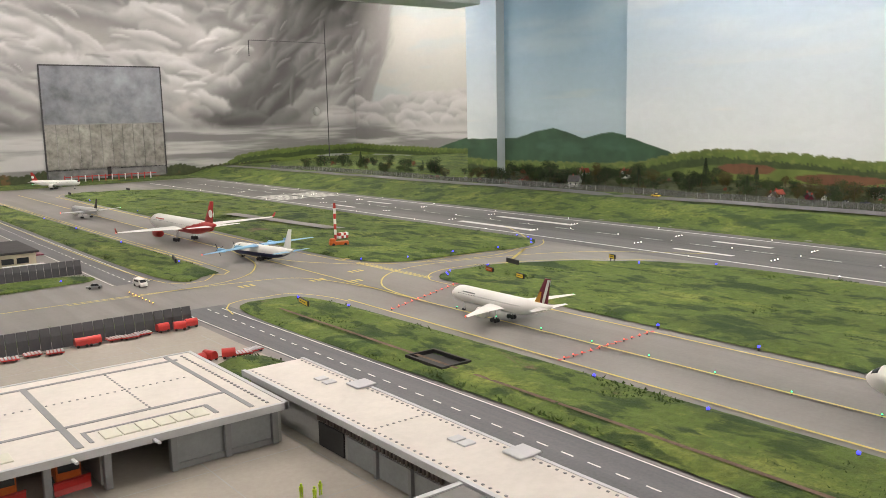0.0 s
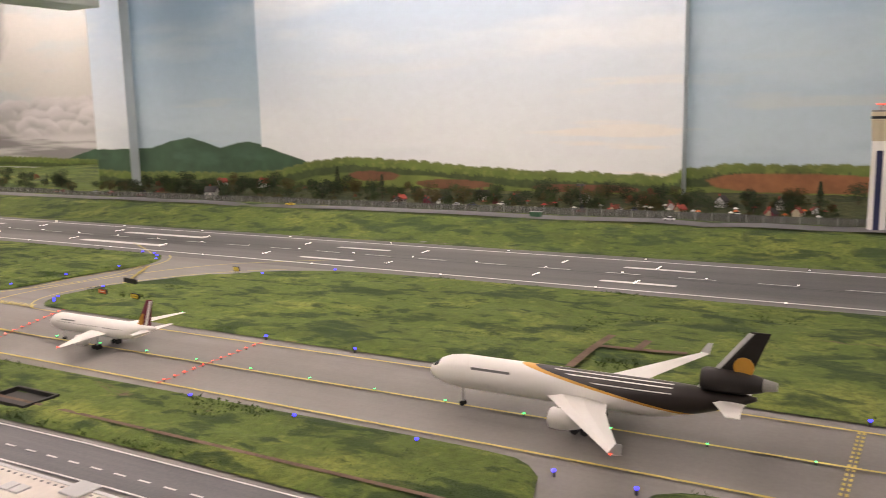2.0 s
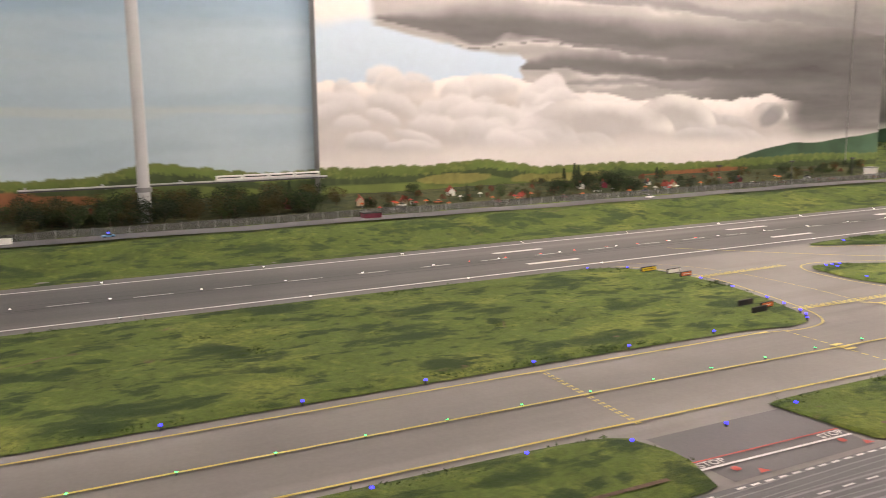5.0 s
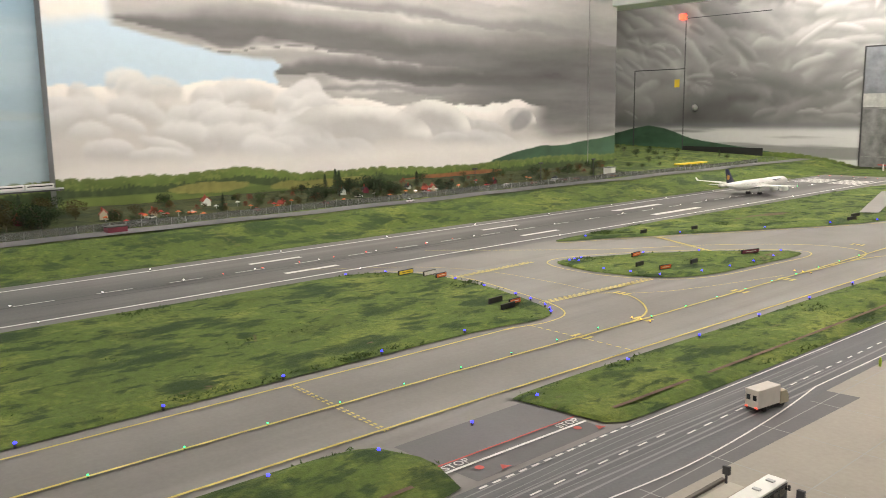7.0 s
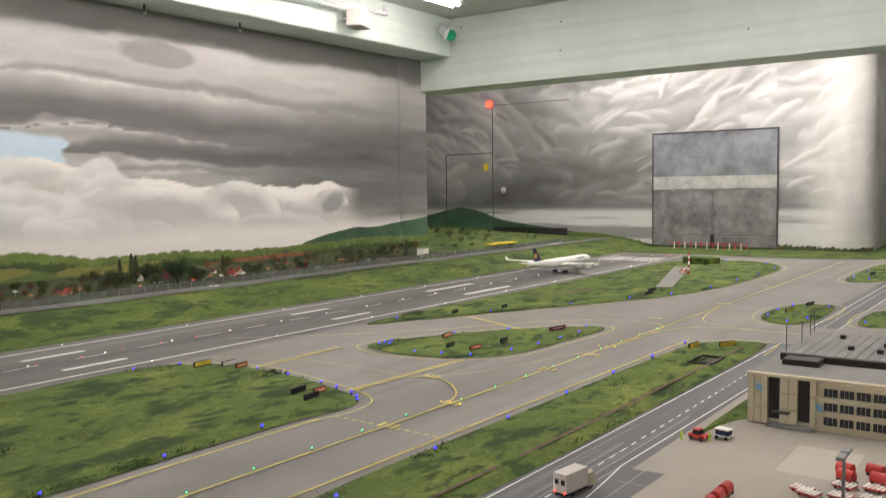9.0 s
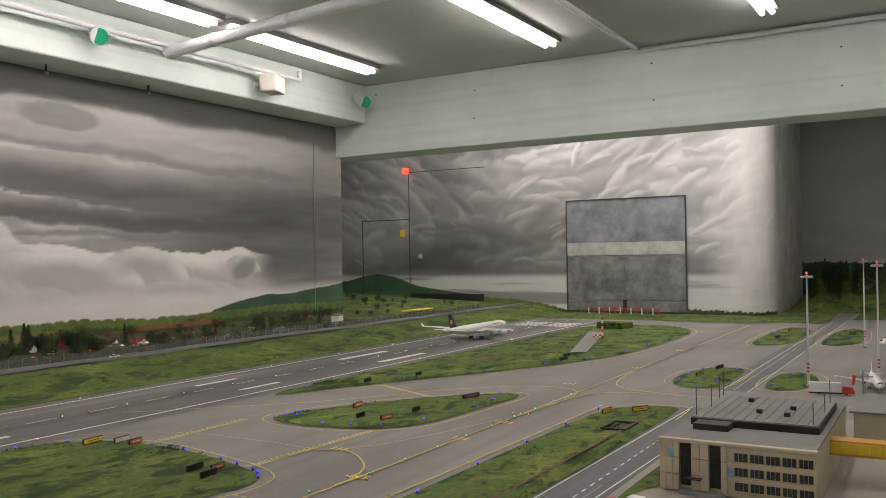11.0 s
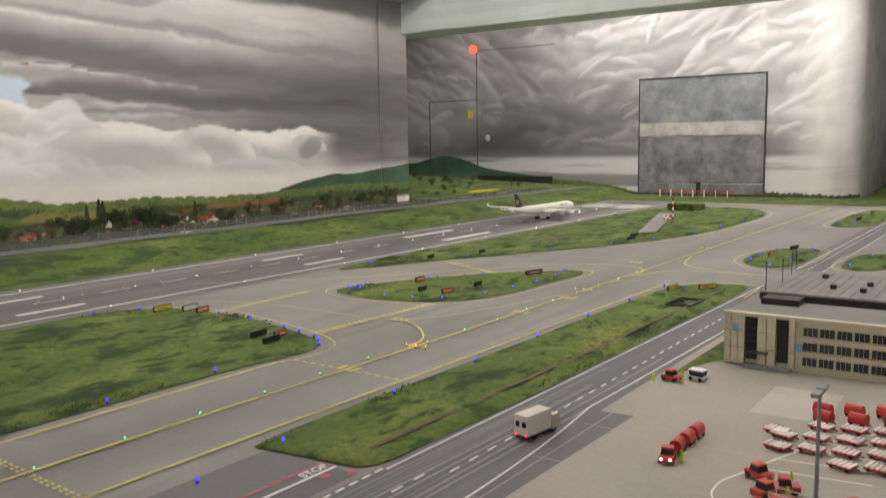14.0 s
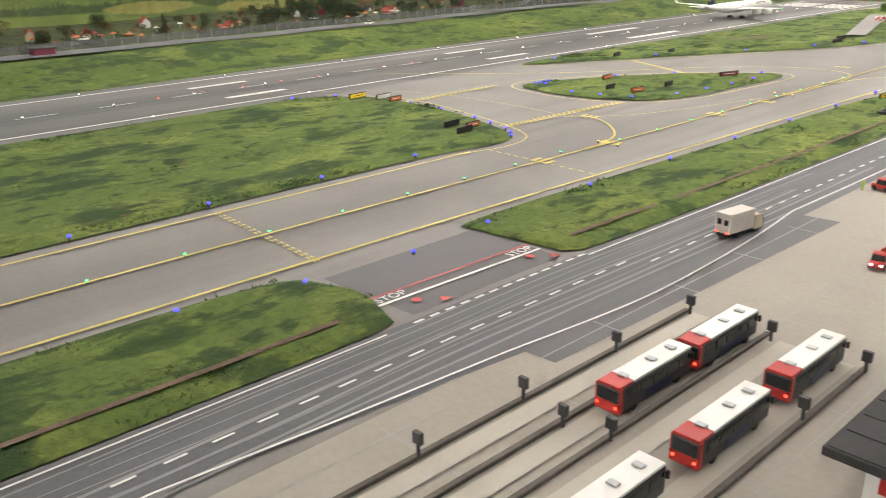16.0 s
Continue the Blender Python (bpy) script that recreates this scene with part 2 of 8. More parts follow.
DOOR_GREY = paint("grey_roller_door", (0.27, 0.285, 0.29), 0.5, vary=0.1, scale=14)
SLAT_BROWN = paint("grey_brown_slat", (0.17, 0.13, 0.12), 0.6, vary=0.1)
SKYLIGHT = paint("milky_skylight", (0.62, 0.60, 0.50), 0.3, vary=0.06, relief=0)
SILVER = paint("bare_metal", (0.55, 0.55, 0.55), 0.35, metal=0.8, vary=0.06, relief=0)
BLUE_GLOW = glow("blue_lamp", (0.03, 0.03, 1.0), 5)
WHITE_GLOW = glow("white_lamp", (1.0, 0.95, 0.85), 5)
GREEN_GLOW = glow("green_lamp", (0.05, 1.0, 0.25), 4)
RED_GLOW = glow("red_lamp", (1.0, 0.06, 0.03), 4)
AMBER_GLOW = glow("amber_lamp", (1.0, 0.45, 0.05), 4)
TUBE_GLOW = glow("fluorescent_tube", (1.0, 0.898, 0.86), 38)

# ---- mesh helpers ----


def finish(name, bm, material, parent=None, smooth=False):
    me = bpy.data.meshes.new(name)
    bmesh.ops.recalc_face_normals(bm, faces=bm.faces[:])
    bm.to_mesh(me)
    bm.free()
    for mt in (material if isinstance(material, (list, tuple)) else [material]):
        me.materials.append(mt)
    if smooth:
        for p in me.polygons:
            p.use_smooth = True
    ob = new(name, me)
    if parent is not None:
        ob.parent = parent
    return ob


def part(name, bm, material, parent, label="", smooth=False):
    ob = finish(name, bm, material, parent, smooth)
    if label:
        ob["label"] = label
    return ob


def thing(name, label, category, group="", at=(0, 0, 0), turn=0.0, kind=""):
    ob = new(name)
    ob.empty_display_size = 0.02
    ob.matrix_basis = pose(*at, 0, 0, turn)
    return tagged(ob, label, category, group, kind)


def structure(name, bm, material, label, category, kind="structure", smooth=False):
    return tagged(finish(name, bm, material, None, smooth), label, category, "", kind)


def box(bm, x0, x1, y0, y1, z0, z1, bevel=0.0, mi=0):
    r = bmesh.ops.create_cube(bm, size=1.0, matrix=Matrix.Translation(((x0 + x1) / 2, (y0 + y1) / 2, (z0 + z1) / 2)) @ Matrix.Diagonal((abs(x1 - x0), abs(y1 - y0), abs(z1 - z0), 1)))
    vs = r["verts"]
    fs = list({f for v in vs for f in v.link_faces})
    for f in fs:
        f.material_index = mi
    if bevel:
        es = list({e for v in vs for e in v.link_edges})
        bmesh.ops.bevel(bm, geom=es, offset=bevel, segments=2, affect="EDGES", profile=0.5)
    return bm


def bm_box(*a, **k):
    return box(bmesh.new(), *a, **k)


def rod(bm, p, q, r0, r1=None, n=8):
    p, q = Vector(p), Vector(q)
    d = q - p
    m = Matrix.Translation((p + q) / 2) @ d.to_track_quat("Z", "Y").to_matrix().to_4x4()
    bmesh.ops.create_cone(bm, cap_ends=True, segments=n, radius1=r0, radius2=r0 if r1 is None else r1, depth=d.length, matrix=m)
    return bm


def bm_rod(*a, **k):
    return rod(bmesh.new(), *a, **k)


def ball(bm, c, r, sx=1, sy=1, sz=1, sub=1):
    bmesh.ops.create_icosphere(bm, subdivisions=sub, radius=r, matrix=Matrix.Translation(c) @ Matrix.Diagonal((sx, sy, sz, 1)))
    return bm


def loft(bm, rings, cap=True):
    vs = [[bm.verts.new(p) for p in ring] for ring in rings]
    n = len(rings[0])
    for a, b in zip(vs, vs[1:]):
        for i in range(n):
            bm.faces.new((a[i], a[(i + 1) % n], b[(i + 1) % n], b[i]))
    if cap:
        bm.faces.new(vs[0][::-1])
        bm.faces.new(vs[-1])
    return bm


def sheet(bm, pts, z):
    """A flat paved area from its outline."""
    bm.faces.new([bm.verts.new((x, y, z)) for x, y in pts])
    return bm


def stripe(bm, pts, w, z=0.0012, dash=None):
    """A painted line along pts; dash: (painted, gap)."""
    runs = []
    for (xa, ya), (xb, yb) in zip(pts, pts[1:]):
        ln = math.hypot(xb - xa, yb - ya)
        if dash:
            s = 0.0
            while s < ln:
                e = min(ln, s + dash[0])
                runs.append((xa + (xb - xa) * s / ln, ya + (yb - ya) * s / ln, xa + (xb - xa) * e / ln, ya + (yb - ya) * e / ln))
                s += dash[0] + dash[1]
        else:
            runs.append((xa, ya, xb, yb))
    for xa, ya, xb, yb in runs:
        ln = math.hypot(xb - xa, yb - ya) or 1
        nx, ny = -(yb - ya) / ln * w / 2, (xb - xa) / ln * w / 2
        bm.faces.new([bm.verts.new(p) for p in ((xa + nx, ya + ny, z), (xb + nx, yb + ny, z), (xb - nx, yb - ny, z), (xa - nx, ya - ny, z))])
    return bm


def smooth_path(pts, k=6, closed=False):
    """Catmull-Rom through pts."""
    n, out = len(pts), []
    for i in range(n if closed else n - 1):
        g = lambda j: pts[j % n] if closed else pts[max(0, min(n - 1, j))]
        p0, p1, p2, p3 = g(i - 1), g(i), g(i + 1), g(i + 2)
        for s in range(k):
            t = s / k
            out.append(tuple(0.5 * (2 * b + (c - a) * t + (2 * a - 5 * b + 4 * c - d) * t * t + (3 * b - a - 3 * c + d) * t ** 3) for a, b, c, d in zip(p0, p1, p2, p3)))
    if not closed:
        out.append(pts[-1])
    return out


def span_at(poly, y):
    xs = []
    for (xa, ya), (xb, yb) in zip(poly, poly[1:] + poly[:1]):
        if (ya <= y < yb) or (yb <= y < ya):
            xs.append(xa + (xb - xa) * (y - ya) / (yb - ya))
    return (min(xs), max(xs)) if len(xs) >= 2 else None


LAWN_LINES = []
PITS = ((1.35, 2.515), (1.31, -1.93))


def turf(name, poly, label, seed, mat=None, tufts=1500, rise=0.006):
    """A raised lawn with uneven surface and tufts inside a closed outline."""
    y0, y1 = min(p[1] for p in poly), max(p[1] for p in poly)
    ny = max(6, int((y1 - y0) / 0.03))
    bm = bmesh.new()
    rows = []
    for j in range(ny + 1):
        y = y0 + (y1 - y0) * min(max(j / ny, 0.0006), 0.9994)
        s = span_at(poly, y)
        if not s:
            continue
        a, b = s
        nx = 16
        row = []
        for i in range(nx + 1):
            f = i / nx
            x = a + (b - a) * f
            edge = min(1.0, min(x - a, b - x, (y - y0), (y1 - y)) / 0.03)
            z = 0.0008 + max(0, edge) * (rise + 0.006 * noise.noise((x * 7, y * 5, seed)) + 0.004 * noise.noise((x * 25, y * 25, seed)))
            if any(abs(x - px) < 0.034 and abs(y - py) < 0.06 for px, py in PITS):
                z = 0.0008
            row.append(bm.verts.new((x, y, max(0.0008, z))))
        rows.append(row)
    for r, q in zip(rows, rows[1:]):
        for i in range(len(r) - 1):
            bm.faces.new((r[i], r[i + 1], q[i + 1], q[i]))
    lawn = structure(name, bm, mat or GRASS, label, "lawn", smooth=True)
    if name == "lawn_centre":
        LAWN_LINES.append((poly, lambda p: (p[1] > 3.0 or p[1] < -0.7) and p[0] < 2.8))
    elif name in ("lawn_west", "lawn_island", "lawn_east", "lawn_islet"):
        LAWN_LINES.append((poly, lambda p: p[0] < 2.8))
    elif name in ("lawn_roadside", "lawn_northwest"):
        LAWN_LINES.append((poly, lambda p: p[1] > 3.2 or p[1] < -2.15))
    rng = random.Random(seed)
    verts, faces = [], []
    area = sum((span_at(poly, y0 + (y1 - y0) * (k + 0.5) / 40) or (0, 0))[1] - (span_at(poly, y0 + (y1 - y0) * (k + 0.5) / 40) or (0, 0))[0] for k in range(40)) * (y1 - y0) / 40
    for _ in range(int(area * tufts)):
        y = rng.uniform(y0, y1)
        s = span_at(poly, y)
        if not s or s[1] - s[0] < 0.03:
            continue
        x = rng.uniform(s[0] + 0.012, s[1] - 0.012)
        if noise.noise((x * 9.0, y * 5.0, seed + 5)) < 0.16:
            continue
        for _ in range(9):
            px, py = x + rng.gauss(0, 0.011), y + rng.gauss(0, 0.015)
            if not s[0] < px < s[1]:
                continue
            a = rng.uniform(0, 6.28)
            w, h = rng.uniform(0.0015, 0.003), rng.uniform(0.003, 0.007)
            k = len(verts)
            verts += [(px - math.cos(a) * w, py - math.sin(a) * w, 0.002), (px + math.cos(a) * w, py + math.sin(a) * w, 0.003), (px + rng.gauss(0, 0.004), py + rng.gauss(0, 0.004), 0.003 + h)]
            faces.append((k, k + 1, k + 2))
    if faces:
        me = bpy.data.meshes.new("grass_tufts")
        me.from_pydata(verts, [], faces)
        me.materials.append(TUFT)
        tagged(new("grass_tufts", me), "dark green flocked grass tufts on the lawn", "grass", "", "stuff")
    return lawn


# ---- the room ----
YL, YR, YR2 = 9.5, -6.92, -8.7
TOP = 1.57
structure("floor", bm_box(-3.5, 7.5, -9.2, 10.2, -1.16, -1.1), CARPET, "dark carpet floor of the exhibition hall", "floor")
structure("ceiling", bm_box(-3.5, 7.5, -9.2, 10.2, CEIL, CEIL + 0.1), CEILING, "grey painted concrete ceiling with board marks", "ceiling")
structure("wall_south", bm_box(-3.6, -3.5, -9.2, 10.2, -1.1, CEIL), WHITE_WALL, "plain pale wall behind the visitors", "wall")
structure("wall_west", bm_box(-3.5, 7.5, YL, YL + 0.1, -1.1, CEIL), CLOUD_GREY, "end wall painted with grey storm clouds", "wall")
structure("wall_east", bm_box(1.9, 7.5, YR - 0.1, YR, -1.1, CEIL), CLOUD_GREY, "end wall painted with towering storm clouds", "wall")
structure("wall_east_far", bm_box(-3.5, 1.9, YR2 - 0.1, YR2, -1.1, CEIL), DULL_SKY, "recessed wall painted with dull evening sky", "wall")
bm = bmesh.new()
loft(bm, [[(1.9 - 0.22 + 0.22 * (1 - math.cos(a)), YR - 0.22 + 0.22 * math.sin(a), z) for a in [math.pi / 2 * k / 8 for k in range(9)]][::-1] + [(1.68, YR2, z), (1.9, YR2, z), (1.9, YR - 0.1, z)][::1] for z in (-1.1, CEIL)])
structure("wall_corner", bm, PALE_CLOUD, "rounded wall corner painted with pale cloud", "wall", smooth=False)
structure("wall_north_right", bm_box(4.5, 4.62, -4.6, -0.43, -1.1, TOP), CLOUD_GREY, "back wall painted with white cumulus under grey cloud", "wall")
structure("wall_north_recess", bm_box(4.58, 4.7, -0.43, 1.98, -1.1, TOP), SKY_BLUE, "recessed back wall painted with hazy blue sky", "wall")
structure("wall_north_main", bm_box(4.5, 4.62, 1.98, 4.62, -1.1, TOP), SKY_BLUE, "back wall painted with pale blue sky", "wall")
structure("wall_north_left", bm_box(4.58, 4.7, 4.62, 5.83, -1.1, TOP), SKY_BLUE, "recessed back wall painted with bluish sky", "wall")
structure("wall_column", bm_box(4.5, 4.7, 5.83, 6.17, -1.1, TOP), SKY_BLUE, "pale column painted with light cloud", "wall")
structure("wall_pier", bm_box(4.494, 4.7, -4.66, -4.33, -1.1, TOP), CLOUD_GREY, "grey pier at the end of the back wall", "wall")
structure("wall_far_left", bm_box(5.6, 5.7, 6.1, 9.5, -1.1, CEIL), CLOUD_GREY, "far painted wall beyond the column", "wall")
structure("wall_far_right", bm_box(6.4, 6.5, -6.92, -4.6, -1.1, CEIL), CLOUD_GREY, "far painted wall beyond the pier", "wall")
structure("beam_north", bm_box(4.2, 4.72, -4.6, 5.96, TOP, CEIL - 0.002, bevel=0.01), BEAM, "white concrete beam along the back wall", "beam")
structure("beam_east", bm_box(-3.5, 7.4, -4.9, -4.602, 1.33, CEIL - 0.002, bevel=0.01), BEAM, "white concrete cross beam with board marks", "beam")
structure("beam_west", bm_box(-3.5, 4.198, 5.65, 5.95, 1.28, CEIL - 0.002, bevel=0.01), BEAM, "white concrete cross beam", "beam")


def hidden_door(y, side, x0, x1, name, top, split, band, low_mat):
    d = tagged(new(name), "tall panel door painted with storm clouds, closed", "door", "", "structure")

    def slab(nm, a, b, c, e, depth, mat, label=""):
        f = y + side * depth
        part(nm, bm_box(a, b, min(y, f), max(y, f), c, e), mat, d, label)

    slab("door_leaf", x0, x1, split + band, top, 0.012, PANEL_UP, "blue-grey upper door panel")
    if band:
        slab("pale_band", x0, x1, split + 0.008, split + band, 0.014, PANEL_BAND, "pale painted band across the door")
    else:
        slab("seam", x0, x1, split - 0.008, split, 0.014, MID_GREY)
    n = 11 if low_mat is PLANK else 2
    for k in range(n):
        a = x0 + (x1 - x0) * k / n
        slab("plank" if n > 2 else "lower_leaf", a + 0.002, a + (x1 - x0) / n - 0.002, 0.115, split - 0.01, 0.012 + 0.001 * (k % 2), low_mat)
    slab("kick_strip", x0, x1, 0.02, 0.105, 0.01, PANEL_LOW)
    slab("kick_seam", x0, x1, 0.105, 0.115, 0.004, DARK)
    for a, b, c, e in ((x0 - 0.011, x0, 0.03, top), (x1, x1 + 0.008, 0.03, top), (x0 - 0.01, x1 + 0.008, top, top + 0.012)):
        slab("door_frame", a, b, c, e, 0.02, DARK)
    m = (x0 + x1) / 2
    slab("door_slot", m - 0.018, m + 0.018, 0.02, 0.125, 0.0165, BLACK)
    return d


PANEL_UP = paint("painted_door_upper", (0.27, 0.285, 0.32), 0.6, vary=0.34, scale=3.0, fine=9)
PANEL_LOW = paint("painted_door_lower", (0.22, 0.22, 0.222), 0.6, vary=0.4, scale=5.5, fine=13)
PANEL_BAND = paint("pale_door_band", (0.46, 0.455, 0.44), 0.6, vary=0.2, scale=9, fine=24)
PLANK = paint("weathered_plank_paint", (0.33, 0.318, 0.29), 0.7, vary=0.3, scale=6, fine=24, rand=0.12)
hidden_door(YL, -1, 2.25, 3.35, "door_1", 1.06, 0.535, 0, PLANK)
hidden_door(YR, 1, 2.40, 3.52, "door_2", 1.05, 0.53, 0.125, PANEL_LOW)
d3 = tagged(new("door_3"), "flush service door painted over with clouds", "door", "", "structure")
for a, b, c, e in ((5.31, 5.32, 0.1, 1.5), (5.92, 5.932, 0.05, 0.94), (5.31, 5.93, 0.94, 0.95), (4.4, 5.31, 1.44, 1.448)):
    part("door_seam", bm_box(a, b, YR, YR + 0.006, c, e), DARK, d3)
# no opening here: black colour stands in for the dark below the door
part("dark_gap", bm_box(4.43, 5.31, YR, YR + 0.006, 0.05, 0.16), BLACK, d3, "black strip drawn for the unlit gap under the door")
part("door_knob", ball(bmesh.new(), (5.17, YR + 0.03, 0.55), 0.03, 1, 1, 1.2, 2), SILVER, d3, "chrome door knob", True)
part("exit_lamp", bm_box(5.31, 5.37, YR + 0.002, YR + 0.05, 1.43, 1.49, bevel=0.008), RED_GLOW, d3, "red warning lamp")
part("warning_plate", bm_box(5.37, 5.43, YR, YR + 0.008, 0.76, 0.84), YELLOW, d3, "yellow warning plate")
d4 = tagged(new("door_4"), "flush service door in the clouded end wall", "door", "", "structure")
for a, b, c, e in ((5.23, 5.24, 0.1, 1.6), (4.32, 5.23, 1.36, 1.366), (4.31, 4.32, 1.2, 1.36)):
    part("door_seam", bm_box(a, b, YL - 0.006, YL, c, e), DARK, d4)
part("door_knob", ball(bmesh.new(), (5.08, YL - 0.03, 0.62), 0.035, 1, 1, 1.3, 2), SILVER, d4, "chrome door knob", True)


def hump(y, c, w, h):
    return h * math.exp(-((y - c) / w) ** 2)


# ---- painted walls ----
LATTICE = np.random.default_rng(12).random((128, 128))


def value_noise(u, z):
    iu, iz = np.floor(u).astype(int), np.floor(z).astype(int)
    fu, fz = u - iu, z - iz
    fu, fz = fu * fu * (3 - 2 * fu), fz * fz * (3 - 2 * fz)
    g = lambda a, b: LATTICE[(iu + a) % 128, (iz + b) % 128]
    return (g(0, 0) * (1 - fu) + g(1, 0) * fu) * (1 - fz) + (g(0, 1) * (1 - fu) + g(1, 1) * fu) * fz


def fbm(u, z, scale, octaves=4, shift=0.0, su=1.0, sz=1.0):
    total, amp, norm = 0.0, 1.0, 0.0
    for k in range(octaves):
        s = scale * 2 ** k
        total = total + amp * value_noise(u * s * su + shift + 17.3 * k, z * s * sz + 2.1 * shift + 9.1 * k)
        norm += amp
        amp *= 0.55
    return total / norm


def ease(a, b, x):
    t = np.clip((x - a) / (b - a), 0, 1)
    return t * t * (3 - 2 * t)


def spot(u, z, cu, cz, ru, rz, lean=0.0):
    """A soft round patch, 1 in its middle; lean: degrees by which its long side rises."""
    a = math.radians(lean)
    p, q = (u - cu) * math.cos(a) + (z - cz) * math.sin(a), -(u - cu) * math.sin(a) + (z - cz) * math.cos(a)
    return np.exp(-(p / ru) ** 2 - (q / rz) ** 2)


def lay(col, alpha, tone):
    return col + alpha[..., None] * (np.asarray(tone) - col)


def cloud_heads(col, u, z, us, zs, strokes, warp):
    """Brush in cloud heads one over another: crisp light crest, soft dark belly."""
    for cu, cz, ru, rz, lean, light, dark, strength in strokes:
        reach = max(ru, rz) * 1.35
        i0, i1 = np.searchsorted(us, (cu - reach, cu + reach))
        j0, j1 = np.searchsorted(zs, (cz - reach, cz + reach))
        if i1 - i0 < 2 or j1 - j0 < 2:
            continue
        w = np.s_[i0:i1, j0:j1]
        a = math.radians(lean)
        du, dz = u[w] - cu, z[w] - cz
        p, q = (du * math.cos(a) + dz * math.sin(a)) / ru, (-du * math.sin(a) + dz * math.cos(a)) / rz
        r = np.sqrt(p * p + q * q) + 1.15 * (warp[w] - 0.5)
        alpha = ease(1.0, 0.72, r) * ease(-0.85, 0.2, q) * strength
        t = np.clip(0.08 + 0.92 * ease(-0.45, 0.75, q + 0.5 * (warp[w] - 0.5)) * (0.6 + 0.4 * np.clip(r, 0, 1)), 0, 1)
        tone = dark + (light - dark) * t
        col[w] = lay(col[w], alpha, np.stack([tone, tone * 0.985, tone * 0.985], -1))
    return col


def grey(v, warm=0.0):
    return np.stack([v * (1 + warm), v * 0.985, v * (0.985 - warm)], -1)


def storm_strokes(rng, n, u0, u1, z0, z1, field):
    """Heads from far and large to near and small; field gives tone and lean at a place."""
    out = []
    for k in range(n):
        s = 0.40 * (1 - k / n) ** 1.3 + 0.06
        cu, cz = rng.uniform(u0, u1), rng.uniform(z0, z1)
        tone, lean = field(cu, cz)
        s *= rng.uniform(0.6, 1.25)
        out.append((cu, cz, s * rng.uniform(1.2, 2.4), s * rng.uniform(0.45, 0.75), lean + rng.gauss(0, 14), min(0.85, tone * rng.uniform(1.25, 2.05)), tone * rng.uniform(0.42, 0.75), rng.uniform(0.6, 1.0)))
    return out


def streaks(col, u, z, top, light, dark, shift):
    """Flat bands of cloud low over the land."""
    n = fbm(u, z, 1.5, 5, shift, 0.55, 7.0)
    band = grey(dark + (light - dark) * ease(0.38, 0.62, n))
    return lay(col, ease(top + 0.05, top - 0.05, z + 0.05 * (fbm(u, z, 2.0, 3, shift + 4) - 0.5)), band)


def paint_east(u, z, us, zs):
    """Towering storm: dark base, swirl over the door, bright column at the corner. u runs with 6.4 - x."""
    rng = random.Random(31)

    def tone_at(cu, cz):
        v = 0.26 + 0.22 * spot(cu, cz, 2.75, 1.45, 0.7, 0.45, 30) + 0.16 * spot(cu, cz, 3.9, 1.25, 0.8, 0.7) + 0.30 * spot(cu, cz, 4.5, 0.9, 0.30, 1.3)
        v += 0.10 * spot(cu, cz, 0.5, 0.85, 0.5, 0.3) + 0.14 * spot(cu, cz, 2.15, 1.5, 0.35, 0.2, -40)
        return v - 0.17 * spot(cu, cz, 1.7, 0.6, 1.2, 0.26, 6) - 0.12 * spot(cu, cz, 1.5, 1.35, 0.5, 0.32, -25) - 0.05 * spot(cu, cz, 4.2, 0.45, 0.7, 0.16)

    def field(cu, cz):
        lean = 18 * ease(2.1, 3.0, cu) * ease(0.5, 1.0, cz) - 26 * (1 - ease(1.6, 2.5, cu)) * ease(0.7, 1.1, cz)
        return max(0.10, float(tone_at(cu, cz))), float(lean + 10 * ease(4.0, 4.5, cu))

    n = fbm(u, z, 1.3, 5, 3.0, 1, 1.6)
    col = grey(np.maximum(0.1, tone_at(u, z)) * (0.75 + 0.5 * n))
    warp = fbm(u, z, 3.0, 5, 8.0)
    col = cloud_heads(col, u, z, us, zs, storm_strokes(rng, 260, 0, 4.8, 0.42, 1.75, field), warp)
    soft = fbm(u, z, 2.2, 5, 21.0, 0.8, 1.5)
    col = lay(col, 0.2 * ease(0.5, 0.7, soft), grey(np.maximum(0.1, tone_at(u, z)) * 1.2))
    col = streaks(col, u, z, 0.36, 0.60, 0.25, 5.0)
    edge = 0.375 + 0.02 * (fbm(u, z, 3, 3, 2) - 0.5)
    col = lay(col, 0.7 * np.exp(-((z - edge) / 0.03) ** 2) * (1 - 0.6 * ease(4.1, 4.5, u)), (0.13, 0.13, 0.145))
    return lay(col, 0.75 * ease(4.15, 4.6, u + 0.25 * (fbm(u, z, 2.5, 4, 40, 1.5, 0.6) - 0.5)), grey(0.50 + 0.34 * fbm(u, z, 4, 4, 6, 1.6, 0.6), 0.02))


